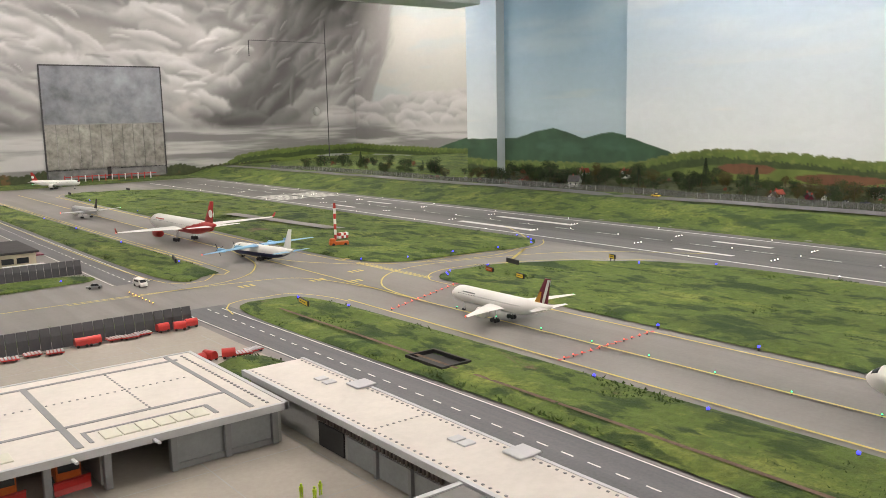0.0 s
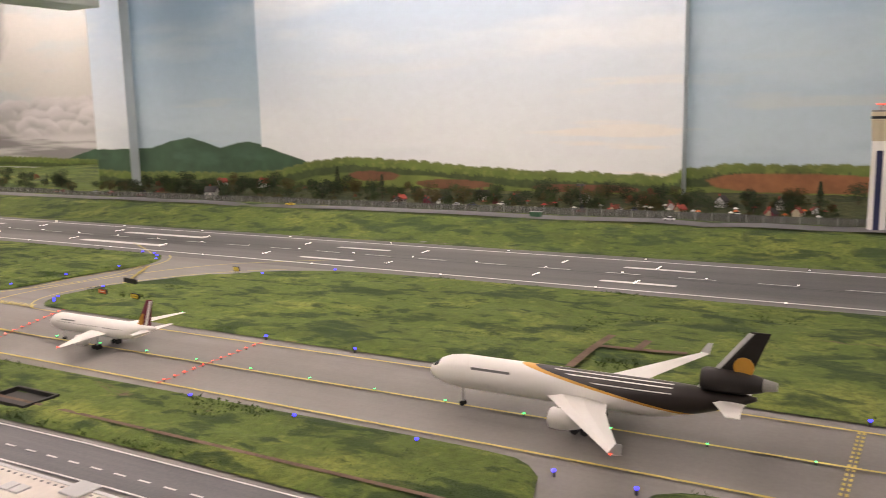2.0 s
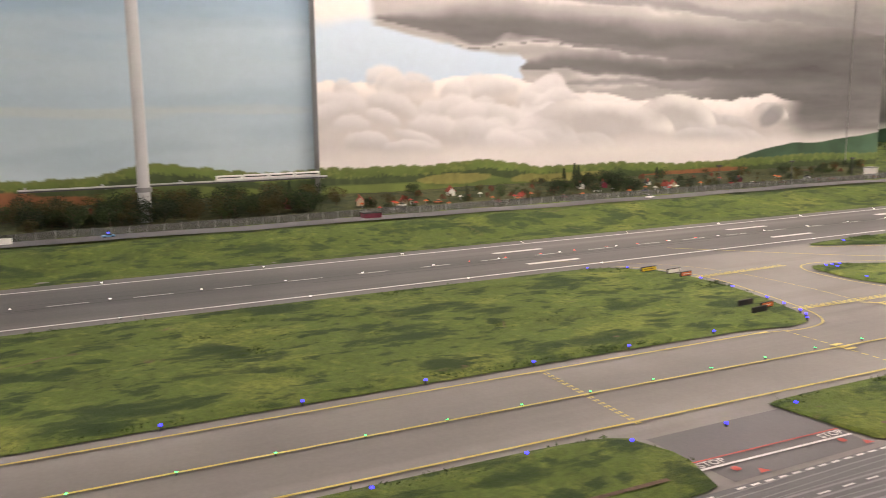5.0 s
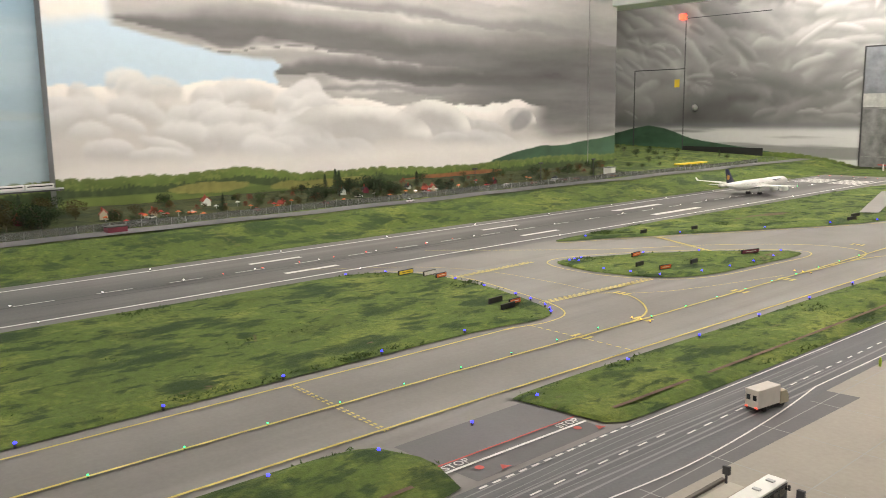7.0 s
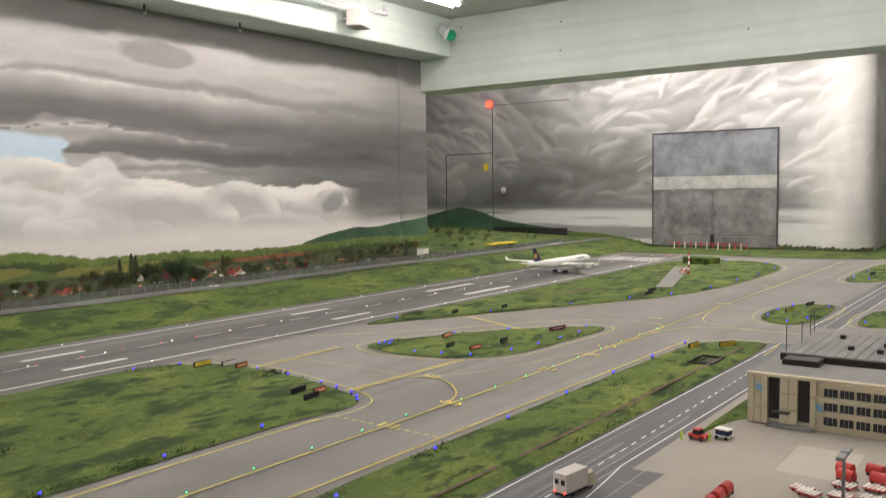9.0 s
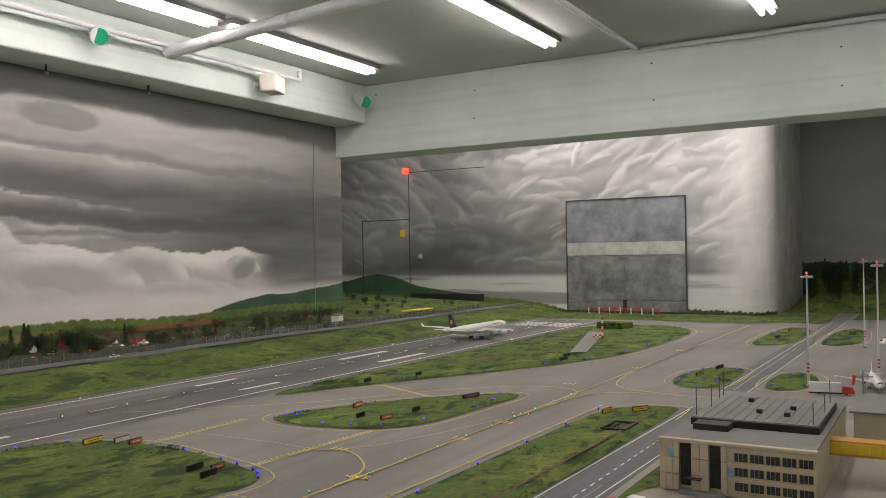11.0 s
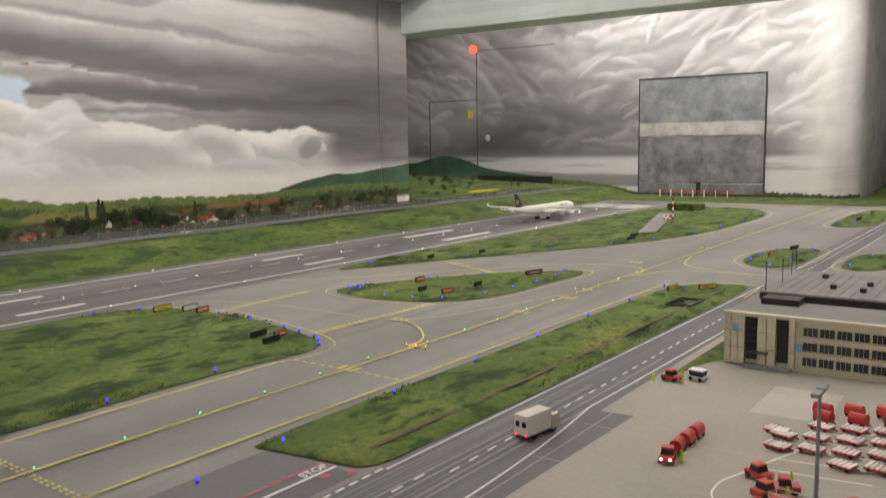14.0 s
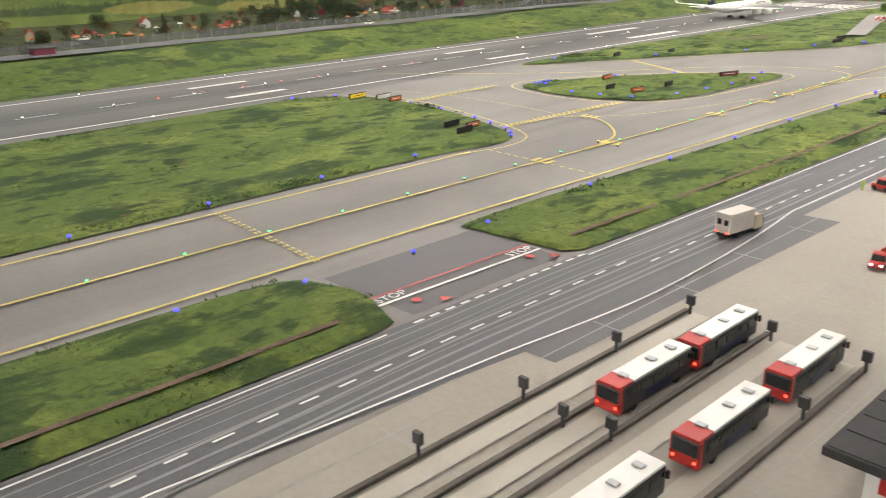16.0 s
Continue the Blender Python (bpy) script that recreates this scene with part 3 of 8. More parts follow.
def paint_west(u, z, us, zs):
    """Storm with a dark veil sweeping down to the left, bright heads beside it, pale sky beyond. u runs with x."""
    rng = random.Random(17)

    def tone_at(cu, cz):
        v = 0.28 + 0.13 * spot(cu, cz, 2.0, 1.3, 1.3, 0.4) + 0.30 * spot(cu, cz, 3.5, 0.78, 0.3, 0.22) + 0.20 * spot(cu, cz, 3.6, 1.4, 0.4, 0.3)
        v += 0.16 * spot(cu, cz, 4.25, 1.05, 0.25, 0.3, 40)
        return v - 0.22 * spot(cu, cz, 4.85, 1.25, 0.95, 0.36, 52) - 0.16 * spot(cu, cz, 4.2, 0.62, 0.6, 0.25, 10) - 0.12 * spot(cu, cz, 2.2, 0.55, 0.9, 0.14)

    def field(cu, cz):
        lean = -18 * (1 - ease(3.2, 3.9, cu)) + 40 * ease(3.6, 4.6, cu)
        return max(0.11, float(tone_at(cu, cz))), float(lean * ease(0.45, 0.8, cz))

    col = grey(np.maximum(0.12, tone_at(u, z)) * (0.75 + 0.5 * fbm(u, z, 1.4, 5, 1.0, 1, 1.6)), 0.02)
    warp = fbm(u, z, 3.6, 5, 18.0)
    col = cloud_heads(col, u, z, us, zs, storm_strokes(rng, 240, 0.8, 5.8, 0.45, 1.8, field), warp)
    a = math.radians(55)
    comb = fbm(u * math.cos(a) + z * math.sin(a), -u * math.sin(a) + z * math.cos(a), 1.6, 5, 9.0, 0.7, 3.0)
    veil = ease(-0.12, 0.12, 6.15 + 0.5 * (z - 1.2) - u + 0.8 * (comb - 0.5))
    sky = lay(np.broadcast_to(np.array((0.42, 0.46, 0.46)), u.shape + (3,)).copy(), 0.8 * ease(0.45, 0.6, fbm(u, z, 1.2, 4, 30, 0.7, 4)), (0.47, 0.465, 0.43))
    col = lay(sky, veil, col)
    far = [(rng.uniform(5.2, 7.6), 0.74 - 0.32 * k / 60 + rng.uniform(-0.05, 0.03), rng.uniform(0.14, 0.26), rng.uniform(0.07, 0.12), rng.gauss(0, 10), rng.uniform(0.48, 0.62), rng.uniform(0.22, 0.32), 0.9) for k in range(60)]
    col = cloud_heads(col, u, z, us, zs, far, warp)
    return streaks(col, u, z, 0.45, 0.54, 0.22, 11.0)


def paint_cumulus(u, z, us, zs):
    """White cumulus under long grey banks with a wedge of blue between. u runs with -y."""
    n = fbm(u, z, 1.2, 5, 2.0, 0.5, 3.0)
    fine = fbm(u, z, 3.0, 5, 7.0, 0.5, 3.5)
    puff = fbm(u, z, 4.2, 5, 19.0)
    wob = 0.20 * (fbm(u, z, 1.3, 5, 14.0, 0.8, 1.5) - 0.5) + 0.05 * (puff - 0.5)
    zz = z + wob
    col = grey(0.34 + 0.26 * (n - 0.5) + 0.22 * (fine - 0.5) + 0.12 * ease(0.95, 1.2, z) - 0.17 * ease(2.4, 4.0, u) * ease(1.45, 0.95, z), 0.015)
    col = lay(col, 0.9 * ease(1.36, 1.42, zz) * ease(0.8, 1.6, u), grey(0.13 + 0.12 * n))
    col = lay(col, 0.85 * ease(0.4, 0.6, spot(u, zz, 2.2, 1.30, 0.30, 0.08, -4) + 0.4 * (fine - 0.5)), grey(0.20 + 0.1 * fine))
    col = lay(col, 0.7 * ease(0.35, 0.7, spot(u, zz, 3.4, 1.27, 0.38, 0.03, -3) + 0.4 * (fine - 0.5)), (0.56, 0.54, 0.53))
    for mid, slope, thick, start, deep in ((1.00, -0.045, 0.085, 0.55, 0.11), (0.90, -0.02, 0.03, 1.9, 0.16), (0.79, -0.012, 0.055, 1.35, 0.10), (0.69, 0.0, 0.02, 1.7, 0.24), (1.17, -0.02, 0.025, 1.0, 0.24)):
        line = mid + slope * (u - 1.5)
        d = (zz - line) / (thick * (0.35 + 1.3 * fine) * ease(start, start + 0.9, u) + 0.004)
        col = lay(col, 0.92 * ease(-1.1, -0.75, d) * ease(1.9, 0.1, d), grey(deep + 0.1 * (fine - 0.3)))
        rim = np.exp(-((zz - line + thick * 1.15) / 0.014) ** 2) * ease(start + 0.2, start + 0.6, u) * ease(3.4, 2.2, u) * ease(0.4, 0.6, puff)
        col = lay(col, 0.8 * rim, (0.62, 0.60, 0.585))
    gloom = ease(2.75, 3.5, u + 0.9 * (n - 0.5)) * ease(0.42, 0.50, zz) * ease(1.02, 0.85, zz)
    col = lay(col, 0.85 * gloom, grey(0.065 + 0.13 * fine))
    hole = ease(-0.02, 0.01, np.minimum(1.02 - 0.155 * (u - 0.43) - zz, (1.62 + 0.25 * (fine - 0.5)) - u))
    high = np.maximum(hole, ease(0.78, 0.70, u + 0.6 * wob) * ease(1.35, 1.1, z))
    col = lay(col, high, (0.55, 0.68, 0.79))
    col = lay(col, high * ease(0.98, 1.08, zz), (0.80, 0.77, 0.73))
    # the white heads: one bank whose crest steps down along the wall, then smaller heads in it
    crest = 0.70 + 0.10 * (fbm(u, z * 0, 3.2, 3, 6.0) - 0.5) + 0.05 * spot(u, 0, 1.35, 0, 0.25, 1) - 0.07 * ease(1.6, 2.2, u) - 0.02 * ease(2.3, 3.4, u)
    d = crest - z + 0.09 * (puff - 0.5)
    body = grey(0.84 - 0.28 * ease(0.02, 0.16, d) + 0.26 * (fbm(u, z, 2.0, 5, 3.0, 0.7, 1.6) - 0.4), 0.03)
    col = lay(col, ease(0.0, 0.014, d) * ease(3.95, 3.6, u + 0.3 * (n - 0.5)), body)
    rng = random.Random(8)
    small = []
    for k in range(46):
        cu = rng.uniform(0.45, 1.9)
        cz = 0.70 - 0.36 * k / 46 + rng.uniform(-0.04, 0.02)
        small.append((cu, cz, rng.uniform(0.10, 0.22), rng.uniform(0.06, 0.11), rng.gauss(-6, 10), rng.uniform(0.76, 0.86), rng.uniform(0.42, 0.58), 0.85))
    for k in range(16):
        small.append((rng.uniform(1.9, 3.3), rng.uniform(0.34, 0.5), rng.uniform(0.16, 0.3), rng.uniform(0.05, 0.09), rng.gauss(-8, 6), rng.uniform(0.6, 0.74), rng.uniform(0.42, 0.52), 0.7))
    col = cloud_heads(col, u, z, us, zs, small, puff)
    # sickle-shaped crests, light above and grey below
    for cu, cz, ru, rz, bright in ((2.15, 0.38, 0.62, 0.23, 0.86), (2.75, 0.42, 0.36, 0.21, 0.80), (3.56, 0.45, 0.19, 0.14, 0.68)):
        p, q = (u - cu) / ru, (z - cz) / rz + 0.3 * (puff - 0.5)
        r = np.sqrt(p * p + q * q)
        col = lay(col, 0.85 * ease(1.0, 0.95, r) * ease(-0.1, 0.5, q) * ease(-1.0, -0.3, p), grey(0.40 + 0.16 * puff, 0.01))
        ring = ease(1.0, 0.96, r) * ease(0.50, 0.96, r) * ease(-0.75, 0.0, p) * ease(-0.05, 0.25, q)
        col = lay(col, ring, (bright, bright * 0.98, bright * 0.95))
    curl = spot(u, z, 3.60, 0.49, 0.13, 0.06, 25) + 0.9 * (puff - 0.5)
    col = lay(col, 0.6 * ease(0.25, 0.8, curl), (0.16, 0.16, 0.175))
    low = grey(0.68 + 0.20 * fbm(u, z, 1.2, 4, 31.0, 0.6, 3.0), 0.03)
    return lay(col, 0.75 * ease(0.40, 0.29, z + 0.06 * (n - 0.5)), low)


def paint_clear(u, z, us, zs, dull):
    """Pale blue sky with thin drifting veils, cream towards the land."""
    h = ease(0.2, 1.35, z)
    col = np.array((0.74, 0.785, 0.79)) + h[..., None] * (np.array((0.47, 0.61, 0.75)) - np.array((0.74, 0.785, 0.79)))
    n = fbm(u, z, 1.1, 5, 1.0, 0.55, 3.2)
    col = lay(col, 0.7 * ease(0.45, 0.72, n), (0.76, 0.81, 0.83))
    m = fbm(u, z, 1.7, 5, 12.0, 0.5, 7.0)
    col = lay(col, 0.5 * ease(0.62, 0.74, m) * ease(0.95, 0.5, z), (0.86, 0.80, 0.70))
    col = lay(col, 0.4 * ease(0.55, 0.7, fbm(u, z, 0.9, 4, 22.0, 0.6, 4.0)), (0.50, 0.58, 0.64))
    # recessed stretches get the same sky multiplied darker and bluer
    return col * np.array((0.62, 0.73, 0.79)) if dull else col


def crowns(u, scale, seed):
    """A scalloped line of tree tops."""
    k = u * scale
    i = np.floor(k).astype(int)
    hgt = LATTICE[i % 128, seed % 128]
    return np.sqrt(np.maximum(0.0, 1 - (2 * (k - i) - 1) ** 2)) * (0.45 + 0.55 * hgt)


def spikes(u, scale, seed):
    k = u * scale
    i = np.floor(k).astype(int)
    return (1 - np.abs(2 * (k - i) - 1)) * LATTICE[(i * 3) % 128, (seed + 40) % 128]


def profile(u, pts):
    return np.interp(u, [p[0] for p in pts], [p[1] for p in pts])


def paint_land(col, u, z, far, wood, fields, seed, meadow=0.13, dark=0.05):
    """Painted country: far hills, wooded ridge with tree crowns, meadows, ploughed fields, dark hedges."""
    f = fbm(u, z, 9, 4, seed)
    fine = fbm(u, z, 40, 3, seed + 3.0)
    blot = fbm(u, z, 5, 4, seed + 5.0, 0.6, 2.0)
    if far:
        top = profile(u, far) + 0.012 * (fbm(u, z * 0, 9, 3, seed + 1.0) - 0.5)
        tint = np.array((0.035, 0.085, 0.045)) * (0.65 + 0.8 * f)[..., None]
        tint = lay(tint, 0.5 * ease(0.45, 0.7, blot) * ease(top, top - 0.12, z), (0.07, 0.16, 0.10))
        col = lay(col, ease(0.0, 0.006, top - z), tint)
    ridge_top = profile(u, wood) + 0.02 * (fbm(u, z * 0, 3, 3, seed + 2.0) - 0.5)
    top = ridge_top + 0.016 * crowns(u, 13, int(seed)) + 0.006 * crowns(u, 37, int(seed) + 9)
    green = np.array((0.105, 0.155, 0.03)) * (0.45 + 1.1 * f)[..., None]
    green = lay(green, 0.7 * ease(0.55, 0.75, fine), (0.19, 0.23, 0.055))
    green = lay(green, 0.55 * ease(0.03, 0.0, top - z), (0.16, 0.19, 0.06))
    col = lay(col, ease(0.0, 0.005, top - z), green)
    mid = ridge_top - 0.045 + 0.02 * (blot - 0.5) + 0.022 * spikes(u, 42, int(seed)) + 0.012 * spikes(u, 77, int(seed) + 3)
    col = lay(col, ease(0.0, 0.005, mid - z) * 0.9, np.array((0.035, 0.06, 0.018)) * (0.6 + 0.9 * fine)[..., None])
    low = ridge_top - 0.075 + 0.05 * (fbm(u, z * 0, 2.2, 3, seed + 7.0) - 0.5)
    lawn = np.array((0.15, 0.20, 0.045)) * (0.6 + 0.8 * f)[..., None]
    lawn = lay(lawn, 0.6 * ease(0.5, 0.62, blot), (0.06, 0.095, 0.025))
    col = lay(col, ease(0.0, 0.008, low - z), lawn)
    for cu, cz, ru, rz, tint in fields:
        m = spot(u, z, cu, cz, ru, rz) + 0.55 * (blot - 0.5) + 0.15 * (fine - 0.5)
        col = lay(col, ease(0.42, 0.5, m) * ease(0.0, 0.01, ridge_top - 0.03 - z) * 0.92, np.array(tint) * (0.75 + 0.5 * fine)[..., None])
    hedge = meadow + dark * (fbm(u, z * 0, 4, 3, seed + 8.0) - 0.35) + 0.025 * crowns(u, 21, int(seed) + 5) + 0.02 * spikes(u, 30, int(seed) + 6) * (LATTICE[np.floor(u * 2.3).astype(int) % 128, 5] > 0.5)
    bush = np.array((0.045, 0.06, 0.02)) * (0.5 + 1.0 * fine)[..., None]
    bush = lay(bush, 0.8 * ease(0.62, 0.72, f), (0.15, 0.08, 0.03))
    return lay(col, ease(0.0, 0.005, hedge - z), bush)


PLOUGH, RUST, STUBBLE = (0.16, 0.062, 0.036), (0.26, 0.10, 0.04), (0.23, 0.22, 0.06)
# far hills and the tops of the wooded ridge along the back wall, by y
NORTH_FAR = ((3.9, 0.10), (4.3, 0.30), (4.58, 0.372), (4.8, 0.408), (4.9, 0.40), (5.05, 0.366), (5.2, 0.41), (5.33, 0.437), (5.5, 0.415), (5.7, 0.365), (6.16, 0.36), (6.5, 0.30), (7.4, 0.325), (7.9, 0.24), (8.3, 0.18), (8.6, 0.10))
NORTH_WOOD = ((-0.45, 0.262), (-0.2, 0.25), (0.1, 0.285), (0.4, 0.325), (0.65, 0.27), (0.9, 0.262), (1.3, 0.275), (1.75, 0.282), (1.98, 0.262), (2.05, 0.225), (2.5, 0.235), (3.0, 0.25), (3.5, 0.285), (3.9, 0.305), (4.2, 0.285), (4.5, 0.22), (4.9, 0.195), (5.8, 0.19), (6.2, 0.21), (9.5, 0.22))
EAST_FAR = ((3.2, 0.12), (3.3, 0.232), (3.5, 0.27), (3.8, 0.31), (4.0, 0.30), (4.4, 0.335), (4.7, 0.36))
EAST_WOOD = ((0.4, 0.272), (1.05, 0.262), (1.4, 0.285), (1.75, 0.222), (2.3, 0.222), (2.8, 0.20), (3.3, 0.205), (3.8, 0.215), (4.7, 0.20))
NORTH_FIELDS = ((3.75, 0.205, 0.20, 0.035, PLOUGH), (3.25, 0.17, 0.3, 0.03, PLOUGH), (2.5, 0.16, 0.35, 0.025, PLOUGH), (1.4, 0.20, 0.55, 0.05, RUST), (0.9, 0.17, 0.3, 0.03, RUST))
EAST_FIELDS = ((1.9, 0.17, 0.35, 0.03, STUBBLE), (1.2, 0.19, 0.25, 0.03, STUBBLE), (2.75, 0.135, 0.28, 0.03, RUST), (3.1, 0.15, 0.3, 0.02, RUST))


def sky_north(kind):
    def run(u, z, us, zs):
        return paint_land(paint_clear(u, z, us, zs, kind == "dull"), u, z, NORTH_FAR, NORTH_WOOD, NORTH_FIELDS, 3, 0.10)
    return run


def sky_cumulus(u, z, us, zs):
    return paint_land(paint_cumulus(u, z, us, zs), u, z, EAST_FAR, EAST_WOOD, EAST_FIELDS, 9, 0.09, 0.04)


def sky_far_left(u, z, us, zs):
    """Seen past the column; u runs on from the end wall's."""
    col = paint_west(u, z, us, zs)
    return paint_land(col, u, z, ((5.5, 0.05), (6.7, 0.10), (7.2, 0.24), (7.6, 0.33), (9.0, 0.38)), ((5.5, 0.24), (7.0, 0.21), (9, 0.2)), ((6.4, 0.13, 0.5, 0.012, (0.42, 0.44, 0.42)),), 14, 0.07, 0.05)


def sky_west(u, z, us, zs):
    col = paint_west(u, z, us, zs)
    return paint_land(col, u, z, None, ((3.7, -0.1), (3.9, 0.06), (4.15, 0.17), (4.5, 0.215), (5.0, 0.235), (5.6, 0.24)), ((5.3, 0.13, 0.28, 0.014, (0.42, 0.44, 0.42)),), 14, 0.07, 0.08)


def sky_east(u, z, us, zs):
    col = paint_east(u, z, us, zs)
    return paint_land(col, u, z, ((-0.2, 0.27), (0.25, 0.29), (0.5, 0.345), (0.66, 0.37), (0.85, 0.345), (1.2, 0.24), (1.6, 0.185), (1.95, 0.14), (2.5, 0.08), (2.8, 0.02)), ((-0.2, 0.17), (0.5, 0.15), (1.3, 0.11), (2.2, 0.12), (2.6, 0.07), (2.9, 0.0), (3.0, -0.1)), ((1.4, 0.1, 0.3, 0.02, STUBBLE),), 22, 0.02, 0.03)


def sky_far_end(u, z, us, zs):
    """Dull evening sky over a dark spruce wood. u runs with -x."""
    col = np.array((0.34, 0.345, 0.335)) * (0.75 + 0.5 * fbm(u, z, 1.1, 5, 4.0, 0.6, 3.0))[..., None]
    col = lay(col, 0.5 * ease(0.52, 0.7, fbm(u, z, 1.6, 4, 9.0, 0.6, 4.0)), (0.42, 0.36, 0.33))
    top = 0.42 + 0.05 * (fbm(u, z * 0, 2, 3, 5.0) - 0.5) + 0.035 * spikes(u, 17, 4) + 0.02 * spikes(u, 41, 8)
    return lay(col, ease(0.0, 0.008, top - z), np.array((0.018, 0.03, 0.014)) * (0.4 + 1.3 * fbm(u, z, 14, 4, 2.0))[..., None])


def mural(name, label, u0, u1, top, place, painter):
    """The painted skin of a wall, 4 mm proud of it."""
    us = np.linspace(u0, u1, max(3, int((u1 - u0) / 0.011)))
    zs = np.concatenate([np.arange(-0.02, 0.5, 0.0062), np.linspace(0.5, top, 92)])
    u, z = np.meshgrid(us, zs, indexing="ij")
    col = np.clip(painter(u, z, us, zs), 0.005, 0.9)
    x, y = place(u)
    me = bpy.data.meshes.new(name)
    nu, nz = len(us), len(zs)
    i = (np.arange(nu - 1)[:, None] * nz + np.arange(nz - 1)[None, :]).ravel()
    quads = np.stack([i, i + nz, i + nz + 1, i + 1], -1)
    me.from_pydata(np.stack([x, y, z], -1).reshape(-1, 3), [], quads)
    layer = me.color_attributes.new("brushwork", "FLOAT_COLOR", "POINT")
    layer.data.foreach_set("color", np.concatenate([col, np.ones((nu, nz, 1))], -1).astype(np.float32).ravel())
    me.materials.append(MURAL)
    return tagged(new(name, me), label, "backdrop", "", "structure")


mural("backdrop_east", "mural of towering storm clouds over a dark mountain", 0.0, 4.5, CEIL - 0.01, lambda u: (6.4 - u, 0 * u + YR + 0.004), sky_east)
mural("backdrop_corner", "mural of bright towering cloud round the wall corner", 4.5, 4.5 + 0.22 * math.pi / 2, CEIL - 0.01, lambda u: (1.9 - 0.224 * np.sin((u - 4.5) / 0.22), YR - 0.22 + 0.224 * np.cos((u - 4.5) / 0.22)), sky_east)
mural("backdrop_far_end", "mural of dull evening sky over a dark spruce wood", -1.68, 2.5, CEIL - 0.01, lambda u: (-u, 0 * u + YR2 + 0.004), sky_far_end)
mural("backdrop_far_right", "mural of storm clouds beyond the pier", -2.3, 0.0, CEIL - 0.01, lambda u: (0 * u + 6.396, -6.92 - u), sky_east)
mural("backdrop_west", "mural of storm clouds with a dark sweeping veil", 0.6, 5.6, CEIL - 0.01, lambda u: (u, 0 * u + YL - 0.004), sky_west)
mural("backdrop_far_left", "mural of clearing sky over woods and a pale river", 5.6, 9.0, CEIL - 0.01, lambda u: (0 * u + 5.596, 15.1 - u), sky_far_left)
mural("backdrop_right", "mural of white cumulus under long grey cloud banks", 0.43, 4.33, TOP - 0.003, lambda u: (0 * u + 4.496, -u), sky_cumulus)
mural("backdrop_pier", "dark cloud mural going on over the pier", 4.33, 4.66, TOP - 0.003, lambda u: (0 * u + 4.49, -u), sky_cumulus)
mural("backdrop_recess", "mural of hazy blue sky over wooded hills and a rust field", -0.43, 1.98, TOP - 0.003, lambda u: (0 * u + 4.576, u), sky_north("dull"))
mural("backdrop_main", "mural of pale blue sky over wooded hills and ploughed fields", 1.98, 4.62, TOP - 0.003, lambda u: (0 * u + 4.496, u), sky_north("clear"))
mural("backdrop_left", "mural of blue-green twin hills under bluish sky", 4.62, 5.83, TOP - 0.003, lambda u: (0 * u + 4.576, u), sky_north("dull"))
mural("backdrop_column", "pale sky mural going on over the column", 5.83, 6.17, TOP - 0.003, lambda u: (0 * u + 4.496, u), sky_north("clear"))

# ---- pavements ----
ground = structure("ground", bm_box(-0.35, 4.5, -8.7, 9.5, -0.12, -0.002), TAXI, "pale grey concrete taxiway sheet of the model airport", "ground")
structure("table_front", bm_box(-0.4, -0.352, -8.7, 9.5, -1.1, 0.02), MID_GREY, "grey panel closing the front of the layout table", "table")
bm = bmesh.new()
sheet(bm, [(-0.35, 3.2), (1.1, 3.2), (1.1, 0.0), (1.1, -2.4), (-0.35, -2.4)], -0.0014)
structure("apron", bm, APRON, "beige concrete apron with faint slab joints", "pavement")
structure("runway", sheet(bmesh.new(), [(2.80, 8.9), (3.47, 8.9), (3.47, -6.0), (2.80, -6.0)], -0.0012), RUNWAY, "dark grey runway streaked with tyre rubber", "runway")
structure("crossing", sheet(bmesh.new(), [(1.09, 3.92), (1.25, 3.92), (1.255, 3.40), (1.09, 3.40)], -0.0004), TAXI, "pale concrete crossing over the service road", "pavement")
structure("crossing", sheet(bmesh.new(), [(1.08, -2.40), (1.25, -2.40), (1.24, -2.82), (1.08, -2.82)], -0.0004), TAXI, "pale concrete crossing over the service road", "pavement")
structure("road", sheet(bmesh.new(), [(1.095, 9.4), (1.235, 9.4), (1.26, 2.0), (1.26, 0.4), (1.24, -2.4), (1.2, -8.0), (1.085, -8.0), (1.086, -0.045), (1.116, 0.224), (1.136, 0.43), (1.146, 2.0), (1.113, 3.4)], -0.0008), ASPHALT, "dark asphalt service road", "road")
bm = bmesh.new()
sheet(bm, [(1.27, -0.02), (1.47, -0.01), (1.47, -0.345), (1.27, -0.345)], -0.0010)
sheet(bm, [(1.10, -0.045), (1.04, -0.05), (1.02, -0.84), (1.11, -0.83)], -0.0009)
sheet(bm, [(1.26, 1.30), (1.35, 1.31), (1.35, 1.435), (1.26, 1.44)], -0.0010)
structure("asphalt_patch", bm, DARK_PATCH, "dark grey asphalt patches beside the road", "pavement")
bm = bmesh.new()
for x, y, w, h in ((0.72, -0.98, 0.13, 0.2), (0.9, 2.12, 0.0, 0.0), (0.62, 0.35, 0.18, 0.2)):
    if w:
        sheet(bm, [(x, y), (x + w, y), (x + w, y - h), (x, y - h)], -0.0009)
structure("pale_slabs", bm, PALE_SLAB, "paler repaired concrete slabs", "pavement")
# tyre streaks
bm = bmesh.new()
rng = random.Random(4)
for k in range(26):
    x = 3.125 + rng.gauss(0, 0.035)
    y = rng.uniform(-4, 6)
    stripe(bm, [(x, y), (x + rng.gauss(0, 0.01), y - rng.uniform(0.5, 1.8))], rng.uniform(0.003, 0.009), -0.0002 + k * 1e-5)
structure("tyre_streaks", bm, TYRE_MARK, "black tyre rubber streaks on the runway", "marking")

